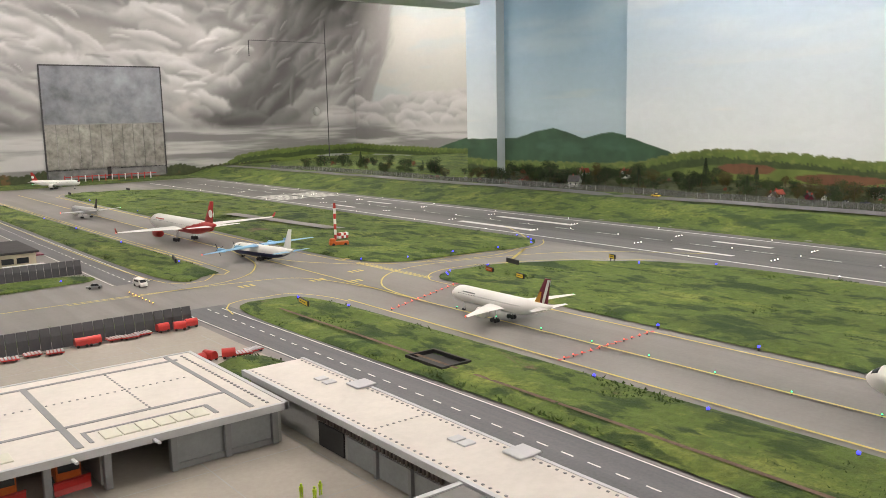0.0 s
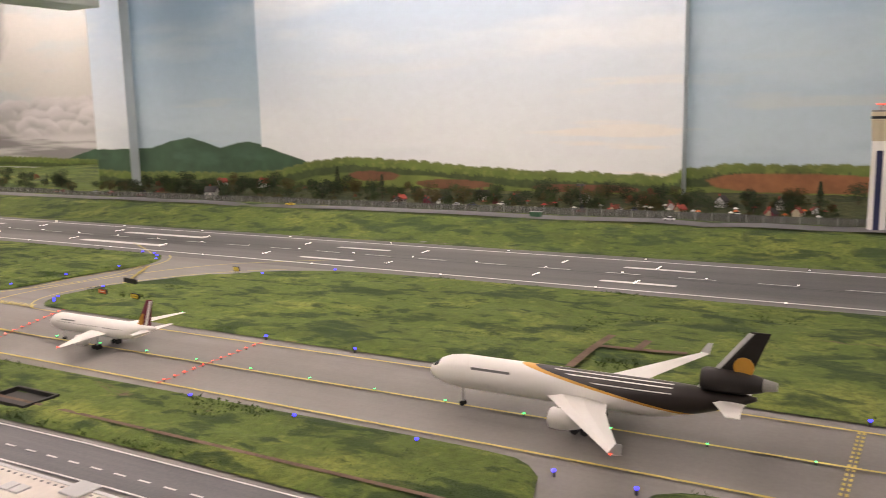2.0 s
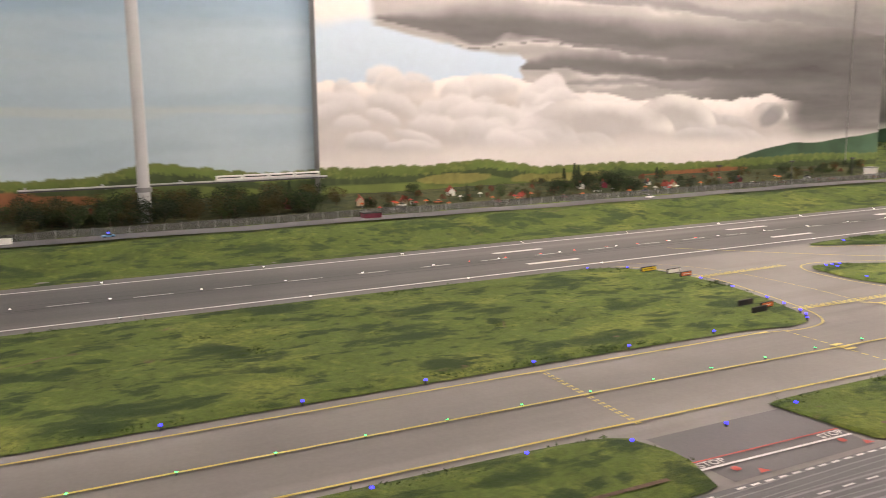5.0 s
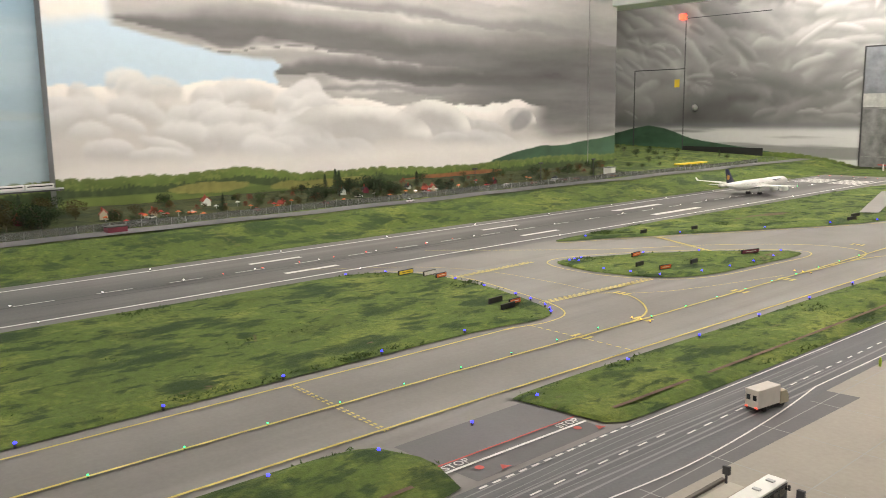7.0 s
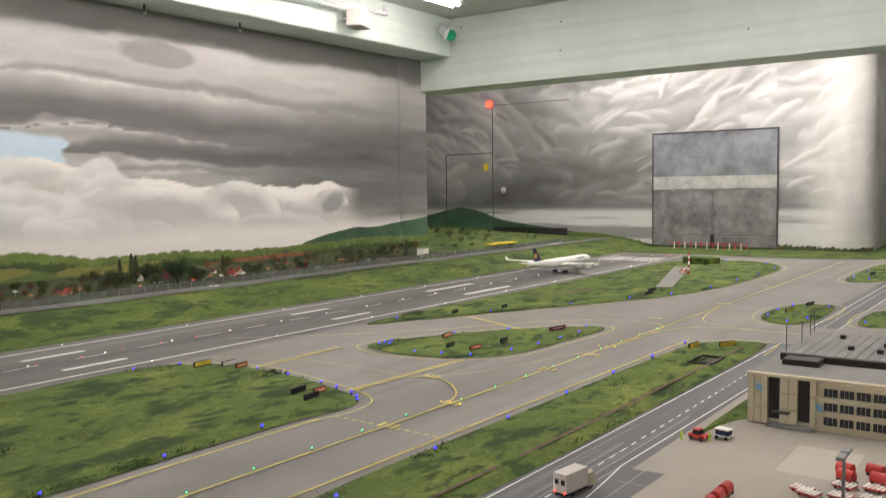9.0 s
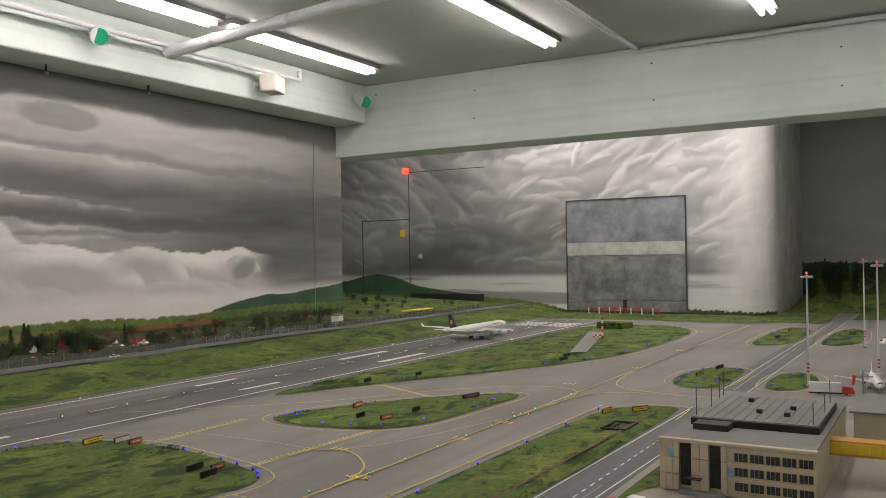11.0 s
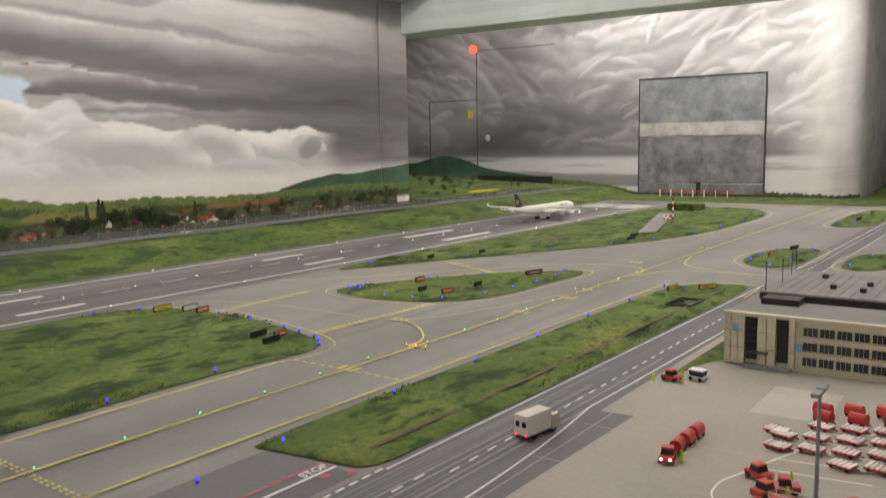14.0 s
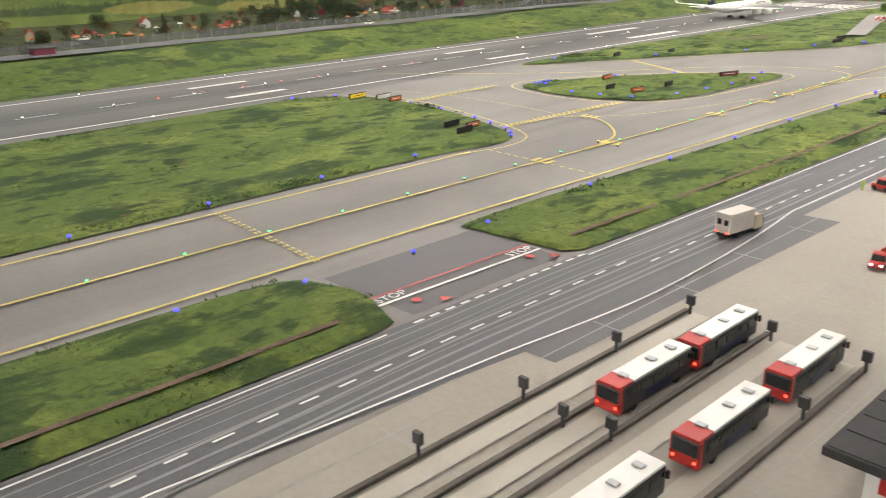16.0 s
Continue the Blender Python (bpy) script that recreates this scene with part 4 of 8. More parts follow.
bm = bmesh.new()
for x in (2.872, 3.388):
    stripe(bm, [(x, 8.6), (x, -5.9)], 0.012)
for k in range(60):
    stripe(bm, [(3.128, 8.4 - 0.25 * k), (3.128, 8.4 - 0.25 * k - 0.12)], 0.006)
for y, run, wide in ((5.68, 0.26, 0.026), (4.43, 0.54, 0.042), (3.12, 0.26, 0.026), (1.87, 0.25, 0.026), (-0.72, 0.23, 0.026), (-1.97, 0.25, 0.026), (-3.0, 0.45, 0.042)):
    for x in (2.985, 3.245):
        stripe(bm, [(x, y), (x, y - run)], wide)
for k in range(6):
    for s, yy in ((6.6, 6.2), (-5.7, -5.35)):
        stripe(bm, [(2.92 + 0.035 * k, s), (2.92 + 0.035 * k, yy)], 0.02)
        stripe(bm, [(3.17 + 0.035 * k, s), (3.17 + 0.035 * k, yy)], 0.02)
structure("runway_lines", bm, WHITE_LINE, "white painted runway lines and zone bars", "marking")

bm = bmesh.new()
for pts in ([(1.552, 3.2), (1.56, 1.55), (1.56, 1.2), (1.545, 0.04), (1.54, -0.3), (1.50, -2.3)],
            [(1.885, 3.1), (1.895, 1.9), (1.885, 0.0), (1.88, -0.75)], [(1.72, 8.2), (1.70, 3.0), (1.722, 1.0), (1.71, -0.2), (1.69, -1.2), (1.68, -6.0)],
            [(1.885, 4.0), (1.885, 7.8)], [(1.48, 4.1), (1.46, 8.0)]):
    stripe(bm, pts, 0.0065)
for pts in (smooth_path([(1.7, 3.0), (1.74, 3.3), (1.95, 3.5), (2.3, 3.48), (2.7, 3.3), (3.0, 2.9)]),
            smooth_path([(1.72, 4.2), (1.78, 3.9), (2.0, 3.62), (2.4, 3.5), (2.75, 3.7), (3.0, 4.1)]),
            smooth_path([(1.7, 3.3), (1.62, 3.6), (1.4, 3.68), (0.9, 3.72), (0.3, 3.72)]),
            smooth_path([(1.70, 4.3), (1.62, 3.95), (1.4, 3.72), (0.9, 3.7)]),
            smooth_path([(1.985, -1.24), (1.923, -1.286), (1.832, -1.243), (1.742, -1.151), (1.702, -1.05), (1.70, -0.97)]),
            smooth_path([(1.69, -1.9), (1.68, -2.5), (1.9, -2.6), (2.2, -2.35), (2.5, -1.9), (3.0, -1.4)]),
            smooth_path([(1.68, -2.2), (1.6, -2.55), (1.3, -2.62), (0.6, -2.62)]),
            smooth_path([(1.68, -3.2), (1.6, -2.75), (1.3, -2.62)])):
    stripe(bm, pts, 0.0055)
stripe(bm, smooth_path([(3.0, -0.8), (2.75, -1.12), (2.5, -1.25), (2.2, -1.27), (1.985, -1.262), (1.873, -1.367), (1.80, -1.551), (1.71, -1.9)]), 0.0024)
structure("taxiway_lines", bm, YELLOW_LINE, "yellow painted taxiway lines", "marking")
bm = bmesh.new()
for pts, d in (([(1.885, -0.06), (1.53, -0.045)], (0.010, 0.009)), ([(1.885, 1.03), (1.54, 1.04)], (0.010, 0.009)), ([(1.861, -0.793), (1.527, -0.79)], (0.016, 0.012))):
    for o in ((-0.004, 0.004) if pts[0][1] > -0.5 else (0.0,)):
        stripe(bm, [(x, y + o) for x, y in pts], 0.0045, 0.0016, d)
for pts in ([(2.018, -1.016), (1.997, -1.542)], [(2.493, -1.069), (2.502, -1.50)], [(1.93, 3.3), (1.92, 3.72)], [(2.3, 3.33), (2.58, 3.53)], [(2.15, -2.17), (2.52, -2.345)]):
    for o in (-0.012, 0.0, 0.012):
        stripe(bm, [(p[0] + o * 0.9, p[1] + o * 0.3) for p in pts], 0.006, 0.0018, None if o <= 0 else (0.012, 0.01))
for x, y in ((1.675, -0.785), (1.672, -1.045), (1.665, -1.55), (1.652, -1.83), (1.78, -2.7), (1.7, 3.45), (1.62, 3.55), (1.8, 3.6), (1.68, -3.3), (1.9, 3.85), (1.4, 3.62), (1.91, -1.27), (1.68, -4.1)):
    for k in range(3):
        stripe(bm, [(x + 0.02 * k, y), (x + 0.02 * k, y - 0.035)], 0.010, 0.0017)
structure("taxiway_hold_marks", bm, YELLOW_LINE, "yellow dashed holding lines and location marks", "marking")
# road markings
bm = bmesh.new()
for pts in ([(1.10, 9.3), (1.10, 3.92)], [(1.22, 9.3), (1.22, 3.92)], [(1.118, 3.35), (1.15, 2.0), (1.14, 0.43), (1.12, 0.224), (1.10, -0.03)], [(1.225, 3.35), (1.255, 2.2), (1.255, 1.5)], [(1.255, 1.25), (1.248, 0.4), (1.245, 0.05)],
            [(1.24, -0.38), (1.2, -2.4)], [(1.11, -0.84), (1.08, -2.4)], [(1.19, -2.8), (1.17, -6.5)], [(1.09, -2.8), (1.08, -6.5)]):
    stripe(bm, pts, 0.0036)
stripe(bm, smooth_path([(1.10, -0.03), (1.075, -0.3), (1.085, -0.6), (1.11, -0.84)]), 0.0036)
for k, y in enumerate(np.arange(9.2, -6.4, -0.055)):
    if 3.4 < y < 3.9 or -2.8 < y < -2.4:
        continue
    x = 1.165 if y > 3.4 else 1.19 if y > 1.2 else 1.178 if y > -0.4 else 1.15
    stripe(bm, [(x, y), (x, y - 0.026)], 0.0038)
for k in range(13):
    stripe(bm, [(1.247, -0.0 - 0.03 * k), (1.247, -0.018 - 0.03 * k)], 0.005)
stripe(bm, [(1.325, -0.0), (1.316, -0.345)], 0.006)
structure("road_lines", bm, WHITE_LINE, "white painted road lines", "marking")
bm = bmesh.new()
rng = random.Random(21)
for a in range(9):
    f = a / 8
    j = lambda: rng.gauss(0, 0.004)
    stripe(bm, smooth_path([(1.125 + 0.115 * f + j(), 0.75 - 0.3 * rng.random()), (1.125 + 0.115 * f + j(), 0.3), (1.13 + 0.11 * f + j(), 0.0), (1.125 + 0.12 * f + j(), -0.3), (1.115 + 0.12 * f + j(), -0.62), (1.11 + 0.11 * f + j(), -0.9 - 0.4 * rng.random())]), rng.choice((0.0018, 0.003, 0.005)), 0.0002 + 0.00002 * a)
structure("worn_tracks", bm, WORN, "pale worn wheel tracks on the road", "marking")
bm = bmesh.new()
stripe(bm, [(1.352, 0.0), (1.344, -0.345)], 0.004, 0.0016)
for y in (-0.055, -0.305):
    bmesh.ops.create_circle(bm, cap_ends=True, segments=14, radius=0.008, matrix=Matrix.Translation((1.303, y, 0.0016)))
    bm.faces.new([bm.verts.new(p) for p in ((1.272, y - 0.022, 0.0016), (1.272, y - 0.044, 0.0016), (1.288, y - 0.033, 0.0016))])
for pts in ([(1.9, 2.37), (1.545, 2.35)], [(1.94, 3.17), (1.56, 3.0)]):
    stripe(bm, pts, 0.008, 0.0014, (0.014, 0.012))
structure("stop_marks", bm, RED_LINE, "red painted stop lines and signs on the asphalt", "marking")


def ground_text(text, x, y, size, turn):
    cu = bpy.data.curves.new("road_text", "FONT")
    cu.body, cu.size, cu.align_x, cu.extrude = text, size, "CENTER", 0.0002
    cu.materials.append(WHITE_LINE)
    ob = new("road_text", cu)
    ob.matrix_basis = pose(x, y, 0.0018, 0, 0, turn)
    return tagged(ob, "white word STOP painted on the asphalt", "marking", "", "structure")


ground_text("STOP", 1.330, -0.035, 0.024, -90)
ground_text("STOP", 1.323, -0.31, 0.024, -90)

# ---- lawns ----
turf("lawn_centre", smooth_path([(1.94, 3.1), (1.96, 3.29), (2.08, 3.36), (2.28, 3.32), (2.55, 3.15), (2.76, 2.85), (2.81, 2.4), (2.815, 1.0), (2.81, -0.3), (2.80, -0.84), (2.70, -1.0), (2.49, -1.08), (2.19, -1.04), (1.95, -0.97), (1.89, -0.86), (1.92, -0.6), (1.93, 0.5), (1.935, 2.0)], 6, True), "long lawn of flocked grass with bare brown patches", 1)
turf("lawn_west", smooth_path([(2.05, 3.63), (2.3, 3.62), (2.59, 3.56), (2.76, 3.66), (2.80, 3.85), (2.805, 5.0), (2.80, 7.4), (2.6, 7.85), (2.2, 8.0), (1.98, 7.9), (1.93, 7.3), (1.925, 5.0), (1.93, 3.9)], 6, True), "lawn between the runway and the taxiway", 2)
turf("lawn_roadside", smooth_path([(1.25, 3.25), (1.40, 3.37), (1.47, 3.33), (1.51, 3.1), (1.525, 2.3), (1.535, 1.6), (1.50, 1.47), (1.42, 1.44), (1.285, 1.45), (1.275, 2.2)], 6, True), "narrow roadside lawn beside the taxiway", 3)
turf("lawn_roadside", smooth_path([(1.285, 1.26), (1.42, 1.29), (1.51, 1.26), (1.53, 1.1), (1.525, 0.5), (1.515, 0.1), (1.46, 0.0), (1.33, -0.01), (1.265, 0.03), (1.262, 0.3), (1.27, 0.8)], 6, True), "narrow roadside lawn with rounded end", 4)
turf("lawn_roadside", smooth_path([(1.29, -0.36), (1.46, -0.345), (1.505, -0.42), (1.49, -1.2), (1.47, -2.1), (1.40, -2.3), (1.28, -2.34), (1.225, -2.25), (1.235, -1.2), (1.255, -0.5)], 6, True), "narrow roadside lawn with a drain", 5)
turf("lawn_island", smooth_path([(2.42, -1.55), (2.42, -1.72), (2.24, -2.05), (1.95, -2.36), (1.86, -2.34), (1.87, -2.05), (1.90, -1.74), (2.0, -1.58), (2.2, -1.51)], 6, True), "small grass island between taxiways", 6)
turf("lawn_east", smooth_path([(2.80, -2.05), (2.62, -2.24), (2.36, -2.75), (2.05, -3.4), (1.92, -4.0), (1.90, -4.9), (1.98, -5.4), (2.2, -5.65), (2.6, -5.6), (2.78, -5.3), (2.80, -4.0)], 6, True), "lawn beside the far end of the runway", 7)
turf("lawn_islet", smooth_path([(1.44, -3.0), (1.43, -3.35), (1.3, -3.5), (1.22, -3.4), (1.22, -2.95), (1.32, -2.82)], 6, True), "small rounded grass islet beside the road", 8)
turf("lawn_islet", smooth_path([(1.05, -2.95), (1.06, -3.35), (0.95, -3.45), (0.88, -3.2), (0.93, -2.95)], 6, True), "small grass islet beside the apron road", 9)
turf("lawn_islet", smooth_path([(1.43, -4.7), (1.42, -5.7), (1.3, -5.8), (1.21, -5.6), (1.21, -4.8), (1.3, -4.6)], 6, True), "long grass islet beside the road", 10)
turf("lawn_islet", smooth_path([(1.05, -4.75), (1.04, -5.7), (0.9, -5.75), (0.86, -4.9)], 6, True), "grass islet beside the apron road", 11)
turf("lawn_northwest", smooth_path([(1.26, 3.98), (1.42, 3.92), (1.465, 4.05), (1.455, 5.5), (1.44, 7.5), (1.36, 8.6), (1.26, 8.6), (1.25, 6.0)], 6, True), "lawn between road and far taxiway", 12)
turf("lawn_fence", smooth_path([(-0.2, 3.27), (0.6, 3.29), (1.08, 3.3), (1.07, 3.4), (0.6, 3.42), (-0.2, 3.4)], 6, True), "grass strip along the blast fence", 13)
turf("lawn_fence", smooth_path([(0.2, 4.0), (0.7, 4.02), (1.06, 4.05), (1.05, 4.2), (0.7, 4.2), (0.2, 4.2)], 6, True), "grass strip before the dark fence", 14)
turf("lawn_round", smooth_path([(0.95, 2.62), (0.98, 2.82), (1.06, 2.85), (1.1, 2.78), (1.11, 2.5), (1.12, 1.6), (1.03, 1.5), (1.0, 2.3)], 6, True), "small lawn beside the service building", 15)
turf("lawn_round", smooth_path([(1.06, -1.15), (1.03, -1.28), (1.0, -1.4), (1.04, -1.9), (1.06, -1.6)], 6, True), "narrow lawn beside the office building", 16)



def lawn_outline(bm, poly, gap, keep):
    n = len(poly)
    cx, cy = sum(p[0] for p in poly) / n, sum(p[1] for p in poly) / n
    turn = sum(poly[i][0] * poly[(i + 1) % n][1] - poly[(i + 1) % n][0] * poly[i][1] for i in range(n))
    sg = 1 if turn > 0 else -1
    out = []
    for i in range(n):
        (xa, ya), (xb, yb) = poly[i - 1], poly[(i + 1) % n]
        ln = math.hypot(xb - xa, yb - ya) or 1
        out.append((poly[i][0] + sg * (yb - ya) / ln * gap, poly[i][1] - sg * (xb - xa) / ln * gap))
    for i in range(n):
        a, b = out[i], out[(i + 1) % n]
        if keep(a):
            stripe(bm, [a, b], 0.0045, 0.0013)


bm = bmesh.new()
for poly, keep in LAWN_LINES:
    lawn_outline(bm, poly, 0.035, keep)
structure("lawn_outlines", bm, YELLOW_LINE, "thin yellow edge lines curving round the lawns", "marking")

# ---- embankment ----


def bank_z(x, y):
    if x < 3.48:
        return 0.0
    t = min(1, max(0, (x - 3.52) / 0.36))
    z = 0.072 * t * t * (3 - 2 * t)
    if x > 4.02:
        z += (x - 4.02) * (0.14 if -4.4 < y < 5.6 else 0.035)
    if y > 5.6:
        z += hump(y, 7.2, 0.9, 0.05) * min(1, max(0, (x - 4.0) / 0.3))
    if y < -4.4:
        z += hump(y, -5.9, 0.6, 0.04) * min(1, max(0, (x - 4.0) / 0.6))
    edge = min(1, (x - 3.48) / 0.08)
    return z + edge * (0.006 * noise.noise((x * 9, y * 6, 2)) + 0.005 * noise.noise((x * 30, y * 25, 7)))


bm = bmesh.new()
xs = [3.47, 3.49] + [3.52 + 0.02 * k for k in range(26)] + [4.08 + 0.06 * k for k in range(9)]
rows = []
for j in range(561):
    y = 9.49 - j * (9.49 + 6.91) / 560
    far = 5.59 if y > 5.95 else 6.38 if y < -4.7 else None
    rows.append([bm.verts.new((x, y, bank_z(x, y))) for x in xs] + [bm.verts.new((far or 4.575, y, bank_z(far or 4.575, y)))])
for r, q in zip(rows, rows[1:]):
    for i in range(len(r) - 1):
        bm.faces.new((r[i], r[i + 1], q[i + 1], q[i]))
for f in bm.faces:
    c = f.calc_center_median()
    f.material_index = 1 if c.x > 4.06 and -4.5 < c.y < 5.8 else 0
structure("embankment", bm, [BANK, UNDERGROWTH], "grass embankment rising behind the runway", "ground", smooth=True)
structure("verge_west", sheet(bmesh.new(), [(0.0, 8.9), (1.08, 8.9), (1.08, 9.49), (0.0, 9.49)], 0.003), BANK, "grass verge at the end wall", "ground")
structure("verge_west", sheet(bmesh.new(), [(1.25, 8.75), (3.47, 8.95), (3.47, 9.49), (1.25, 9.49)], 0.003), BANK, "grass verge at the end wall", "ground")
structure("verge_east", sheet(bmesh.new(), [(1.75, -6.15), (3.47, -6.1), (3.47, -6.91), (1.75, -6.91)], 0.003), BANK, "grass verge under the end wall", "ground")
structure("verge_east", sheet(bmesh.new(), [(-0.3, -6.9), (1.05, -6.7), (1.05, -8.69), (-0.3, -8.69)], 0.003), BANK, "grass verge at the far end", "ground")
structure("verge_east", sheet(bmesh.new(), [(1.22, -6.3), (1.75, -6.2), (1.75, -8.0), (1.22, -8.69)], 0.003), BANK, "grass verge at the far end", "ground")
bm = bmesh.new()
for a, b in zip(range(0, 560, 8), range(8, 568, 8)):
    ya, yb = 9.4 - a * 0.029, 9.4 - min(b, 560) * 0.029
    vs = [bm.verts.new((x, y, bank_z(3.96, y) + 0.006)) for x, y in ((3.89, ya), (4.03, ya), (4.03, yb), (3.89, yb))]
    bm.faces.new(vs)
bmesh.ops.remove_doubles(bm, verts=bm.verts[:], dist=0.0005)
structure("perimeter_road", bm, DARK_PATCH, "narrow grey perimeter road on the embankment", "road")

# ---- aircraft ----


def wing_mesh(x0, x1, root_le, root_c, tip_le, tip_c, z0, z1, th):
    def sec(x, le, c, z, t):
        return [(x, le, z), (x, le - c * 0.25, z + t * 0.5), (x, le - c * 0.6, z + t * 0.45), (x, le - c, z + t * 0.05), (x, le - c * 0.6, z - t * 0.3), (x, le - c * 0.25, z - t * 0.45)]
    bm = bmesh.new()
    return loft(bm, [sec(x0 + (x1 - x0) * k / 4, root_le + (tip_le - root_le) * k / 4, root_c + (tip_c - root_c) * (k / 4) ** 0.8, z0 + (z1 - z0) * k / 4, th * (1 - 0.75 * k / 4)) for k in range(5)])


def tube_mesh(c, r, length, n=16, taper=0.72):
    prof = [(0.0, 0.86), (0.06, 1.0), (0.35, 1.04), (0.7, 0.95), (1.0, taper)]
    return loft(bmesh.new(), [[(c[0] + r * k * math.cos(2 * math.pi * i / n), c[1] - length * s, c[2] + r * k * math.sin(2 * math.pi * i / n)) for i in range(n)] for s, k in prof])


def airliner(label, L, R, span, at, turn, livery, mats, fin_mat, engines, wing_mat=None, engine_mat=None, tip_mat=None, high=False, stripe_mat=None, tail_engine=False, windows=True, name="model_airliner", badge=None):
    p = thing(name, label, "model aeroplane", "aircraft on the model airport", at, turn)
    wing_mat, engine_mat = wing_mat or LIGHT_GREY, engine_mat or WHITE
    zc = R * (1.5 if high else 2.15)
    sw = 0.36 if tail_engine else 0.31
    prof = [(0.0, 0.06, -0.18), (0.008, 0.28, -0.16), (0.022, 0.5, -0.12), (0.045, 0.72, -0.07), (0.075, 0.89, -0.02), (0.12, 1.0, 0)] + [(0.12 + 0.56 * k / 56, 1.0, 0) for k in range(1, 57)] + [(0.70, 0.985, 0.015), (0.72, 0.97, 0.03), (0.74, 0.95, 0.05), (0.76, 0.92, 0.08), (0.78, 0.885, 0.11), (0.8, 0.84, 0.15), (0.82, 0.79, 0.19), (0.84, 0.735, 0.235), (0.86, 0.68, 0.28), (0.92, 0.47, 0.45), (0.97, 0.27, 0.6), (1.0, 0.1, 0.7)]
    n = 48
    bm = bmesh.new()
    loft(bm, [[(R * k * math.sin(2 * math.pi * i / n), L / 2 - L * s, zc + dz * R + R * k * math.cos(2 * math.pi * i / n)) for i in range(n)] for s, k, dz in prof])
    for f in bm.faces:
        c = f.calc_center_median()
        s = (L / 2 - c.y) / L
        up = (c.z - zc) / R
        f.material_index = livery(s, up)
        if 0.022 < s < 0.05 and 0.3 < up < 0.62:
            f.material_index = len(mats)
    part("fuselage", bm, [*mats, GLASS], p, smooth=True)
    rl, rc = L * (0.09 if not high else 0.12), L * (0.19 if not high else 0.12)
    zw = zc - R * 0.45 if not high else zc + R * 0.85
    for sg in (-1, 1):
        w = part("wing", wing_mesh(sg * R * 0.6, sg * span / 2, rl, rc, rl - (span * sw if not high else span * 0.05), L * (0.05 if high else 0.034), zw, zw + span * 0.04 * (0 if high else 1), R * 0.5), wing_mat, p)
        if tip_mat:
            part("winglet", loft(bmesh.new(), [[(sg * (span / 2 - 0.001 + lean + o), rl - span * sw - back - a, zw + span * 0.04 + h) for o, a in ((0, 0), (0.0015, 0), (0.0015, c), (0, c))] for h, c, lean, back in ((0, L * 0.032, 0.0, 0.0), (R * 0.62, L * 0.015, 0.009, L * 0.024))]), tip_mat, w)
        part("tailplane", wing_mesh(sg * R * 0.25, sg * span * 0.165, -L * 0.385, L * 0.09, -L * 0.45, L * 0.035, zc + R * 0.4, zc + R * 0.55, R * 0.25), wing_mat, p)
    for ex, back in engines:
        for sg in (-1, 1):
            x = sg * span / 2 * ex
            ey = rl - (span * sw * ex if not high else 0) + L * 0.045 - L * back
            ze = zw - R * 0.62 + span * 0.04 * ex if not high else zw
            e = part("engine", tube_mesh((x, ey, ze), R * (0.56 if not high else 0.34), L * 0.085 if not high else L * 0.11), engine_mat, p, smooth=True)
            part("fan", bm_rod((x, ey + 0.0006, ze), (x, ey - 0.003, ze), R * 0.44 if not high else R * 0.2, n=14), DARK, e)
            if high:
                for b in range(4):
                    a = math.pi / 2 * b + 0.4
                    part("propeller_blade", bm_rod((x, ey + 0.003, ze), (x + R * 1.1 * math.cos(a), ey + 0.003, ze + R * 1.1 * math.sin(a)), 0.0012, n=5), DARK, e)
            else:
                part("pylon", bm_box(x - 0.0015, x + 0.0015, ey - L * 0.075, ey - L * 0.02, ze + R * 0.4, zw + span * 0.04 * ex), wing_mat, p)
    fh, sweep = R * (3.5 if tail_engine or high else 3.1), L * (0.15 if tail_engine else 0.105)
    fin = part("fin", loft(bmesh.new(), [[(o, -L * 0.33 - d, zc + R * 0.6 + fh * h) for o, d in ((0, 0), (t, c * 0.3), (0, c), (-t, c * 0.3))] for h, d0, c, t in ((0, 0, L * 0.125, R * 0.11), (1, 0, L * 0.05, R * 0.05)) for _ in (0,)]), fin_mat, p)
    for v in fin.data.vertices:
        h = (v.co.z - zc - R * 0.6) / fh
        v.co.y -= h * sweep
    if badge:
        for sg in (-1, 1):
            part("fin_badge", bm_rod((sg * R * 0.06, -L * 0.33 - L * 0.0625 - 0.48 * sweep, zc + R * 0.6 + fh * 0.48), (sg * R * 0.13, -L * 0.33 - L * 0.0625 - 0.48 * sweep, zc + R * 0.6 + fh * 0.48), R * 0.5, n=18), badge, fin)
    if tail_engine:
        ce = (0, -L * 0.355, zc + R * 1.45)
        e = part("tail_engine", tube_mesh(ce, R * 0.62, L * 0.16, 16, 0.6), fin_mat, p, smooth=True)
        part("exhaust", bm_rod((0, ce[1] - L * 0.158, ce[2]), (0, ce[1] - L * 0.195, ce[2]), R * 0.34, R * 0.22, 14), SILVER, e)
    gear = [(0, L * 0.385, R * 0.16)] + [(sg * R * 1.3, -L * 0.035, R * 0.26) for sg in (-1, 1)]
    if high:
        gear = [(0, L * 0.34, R * 0.2), (-R * 0.8, -L * 0.02, R * 0.3), (R * 0.8, -L * 0.02, R * 0.3)]
    for k, (x, y, r) in enumerate(gear):
        g = part("landing_gear", bm_rod((x, y, r), (x * 0.8, y, zc - R * 0.5), R * 0.08, n=6), SILVER, p)
        for dy in ((0,) if k == 0 else (-r * 1.15, r * 1.15)):
            for dx in (-r * 0.75, r * 0.75):
                part("wheel", bm_rod((x + dx - r * 0.3, y + dy, r), (x + dx + r * 0.3, y + dy, r), r, n=12), BLACK, g)
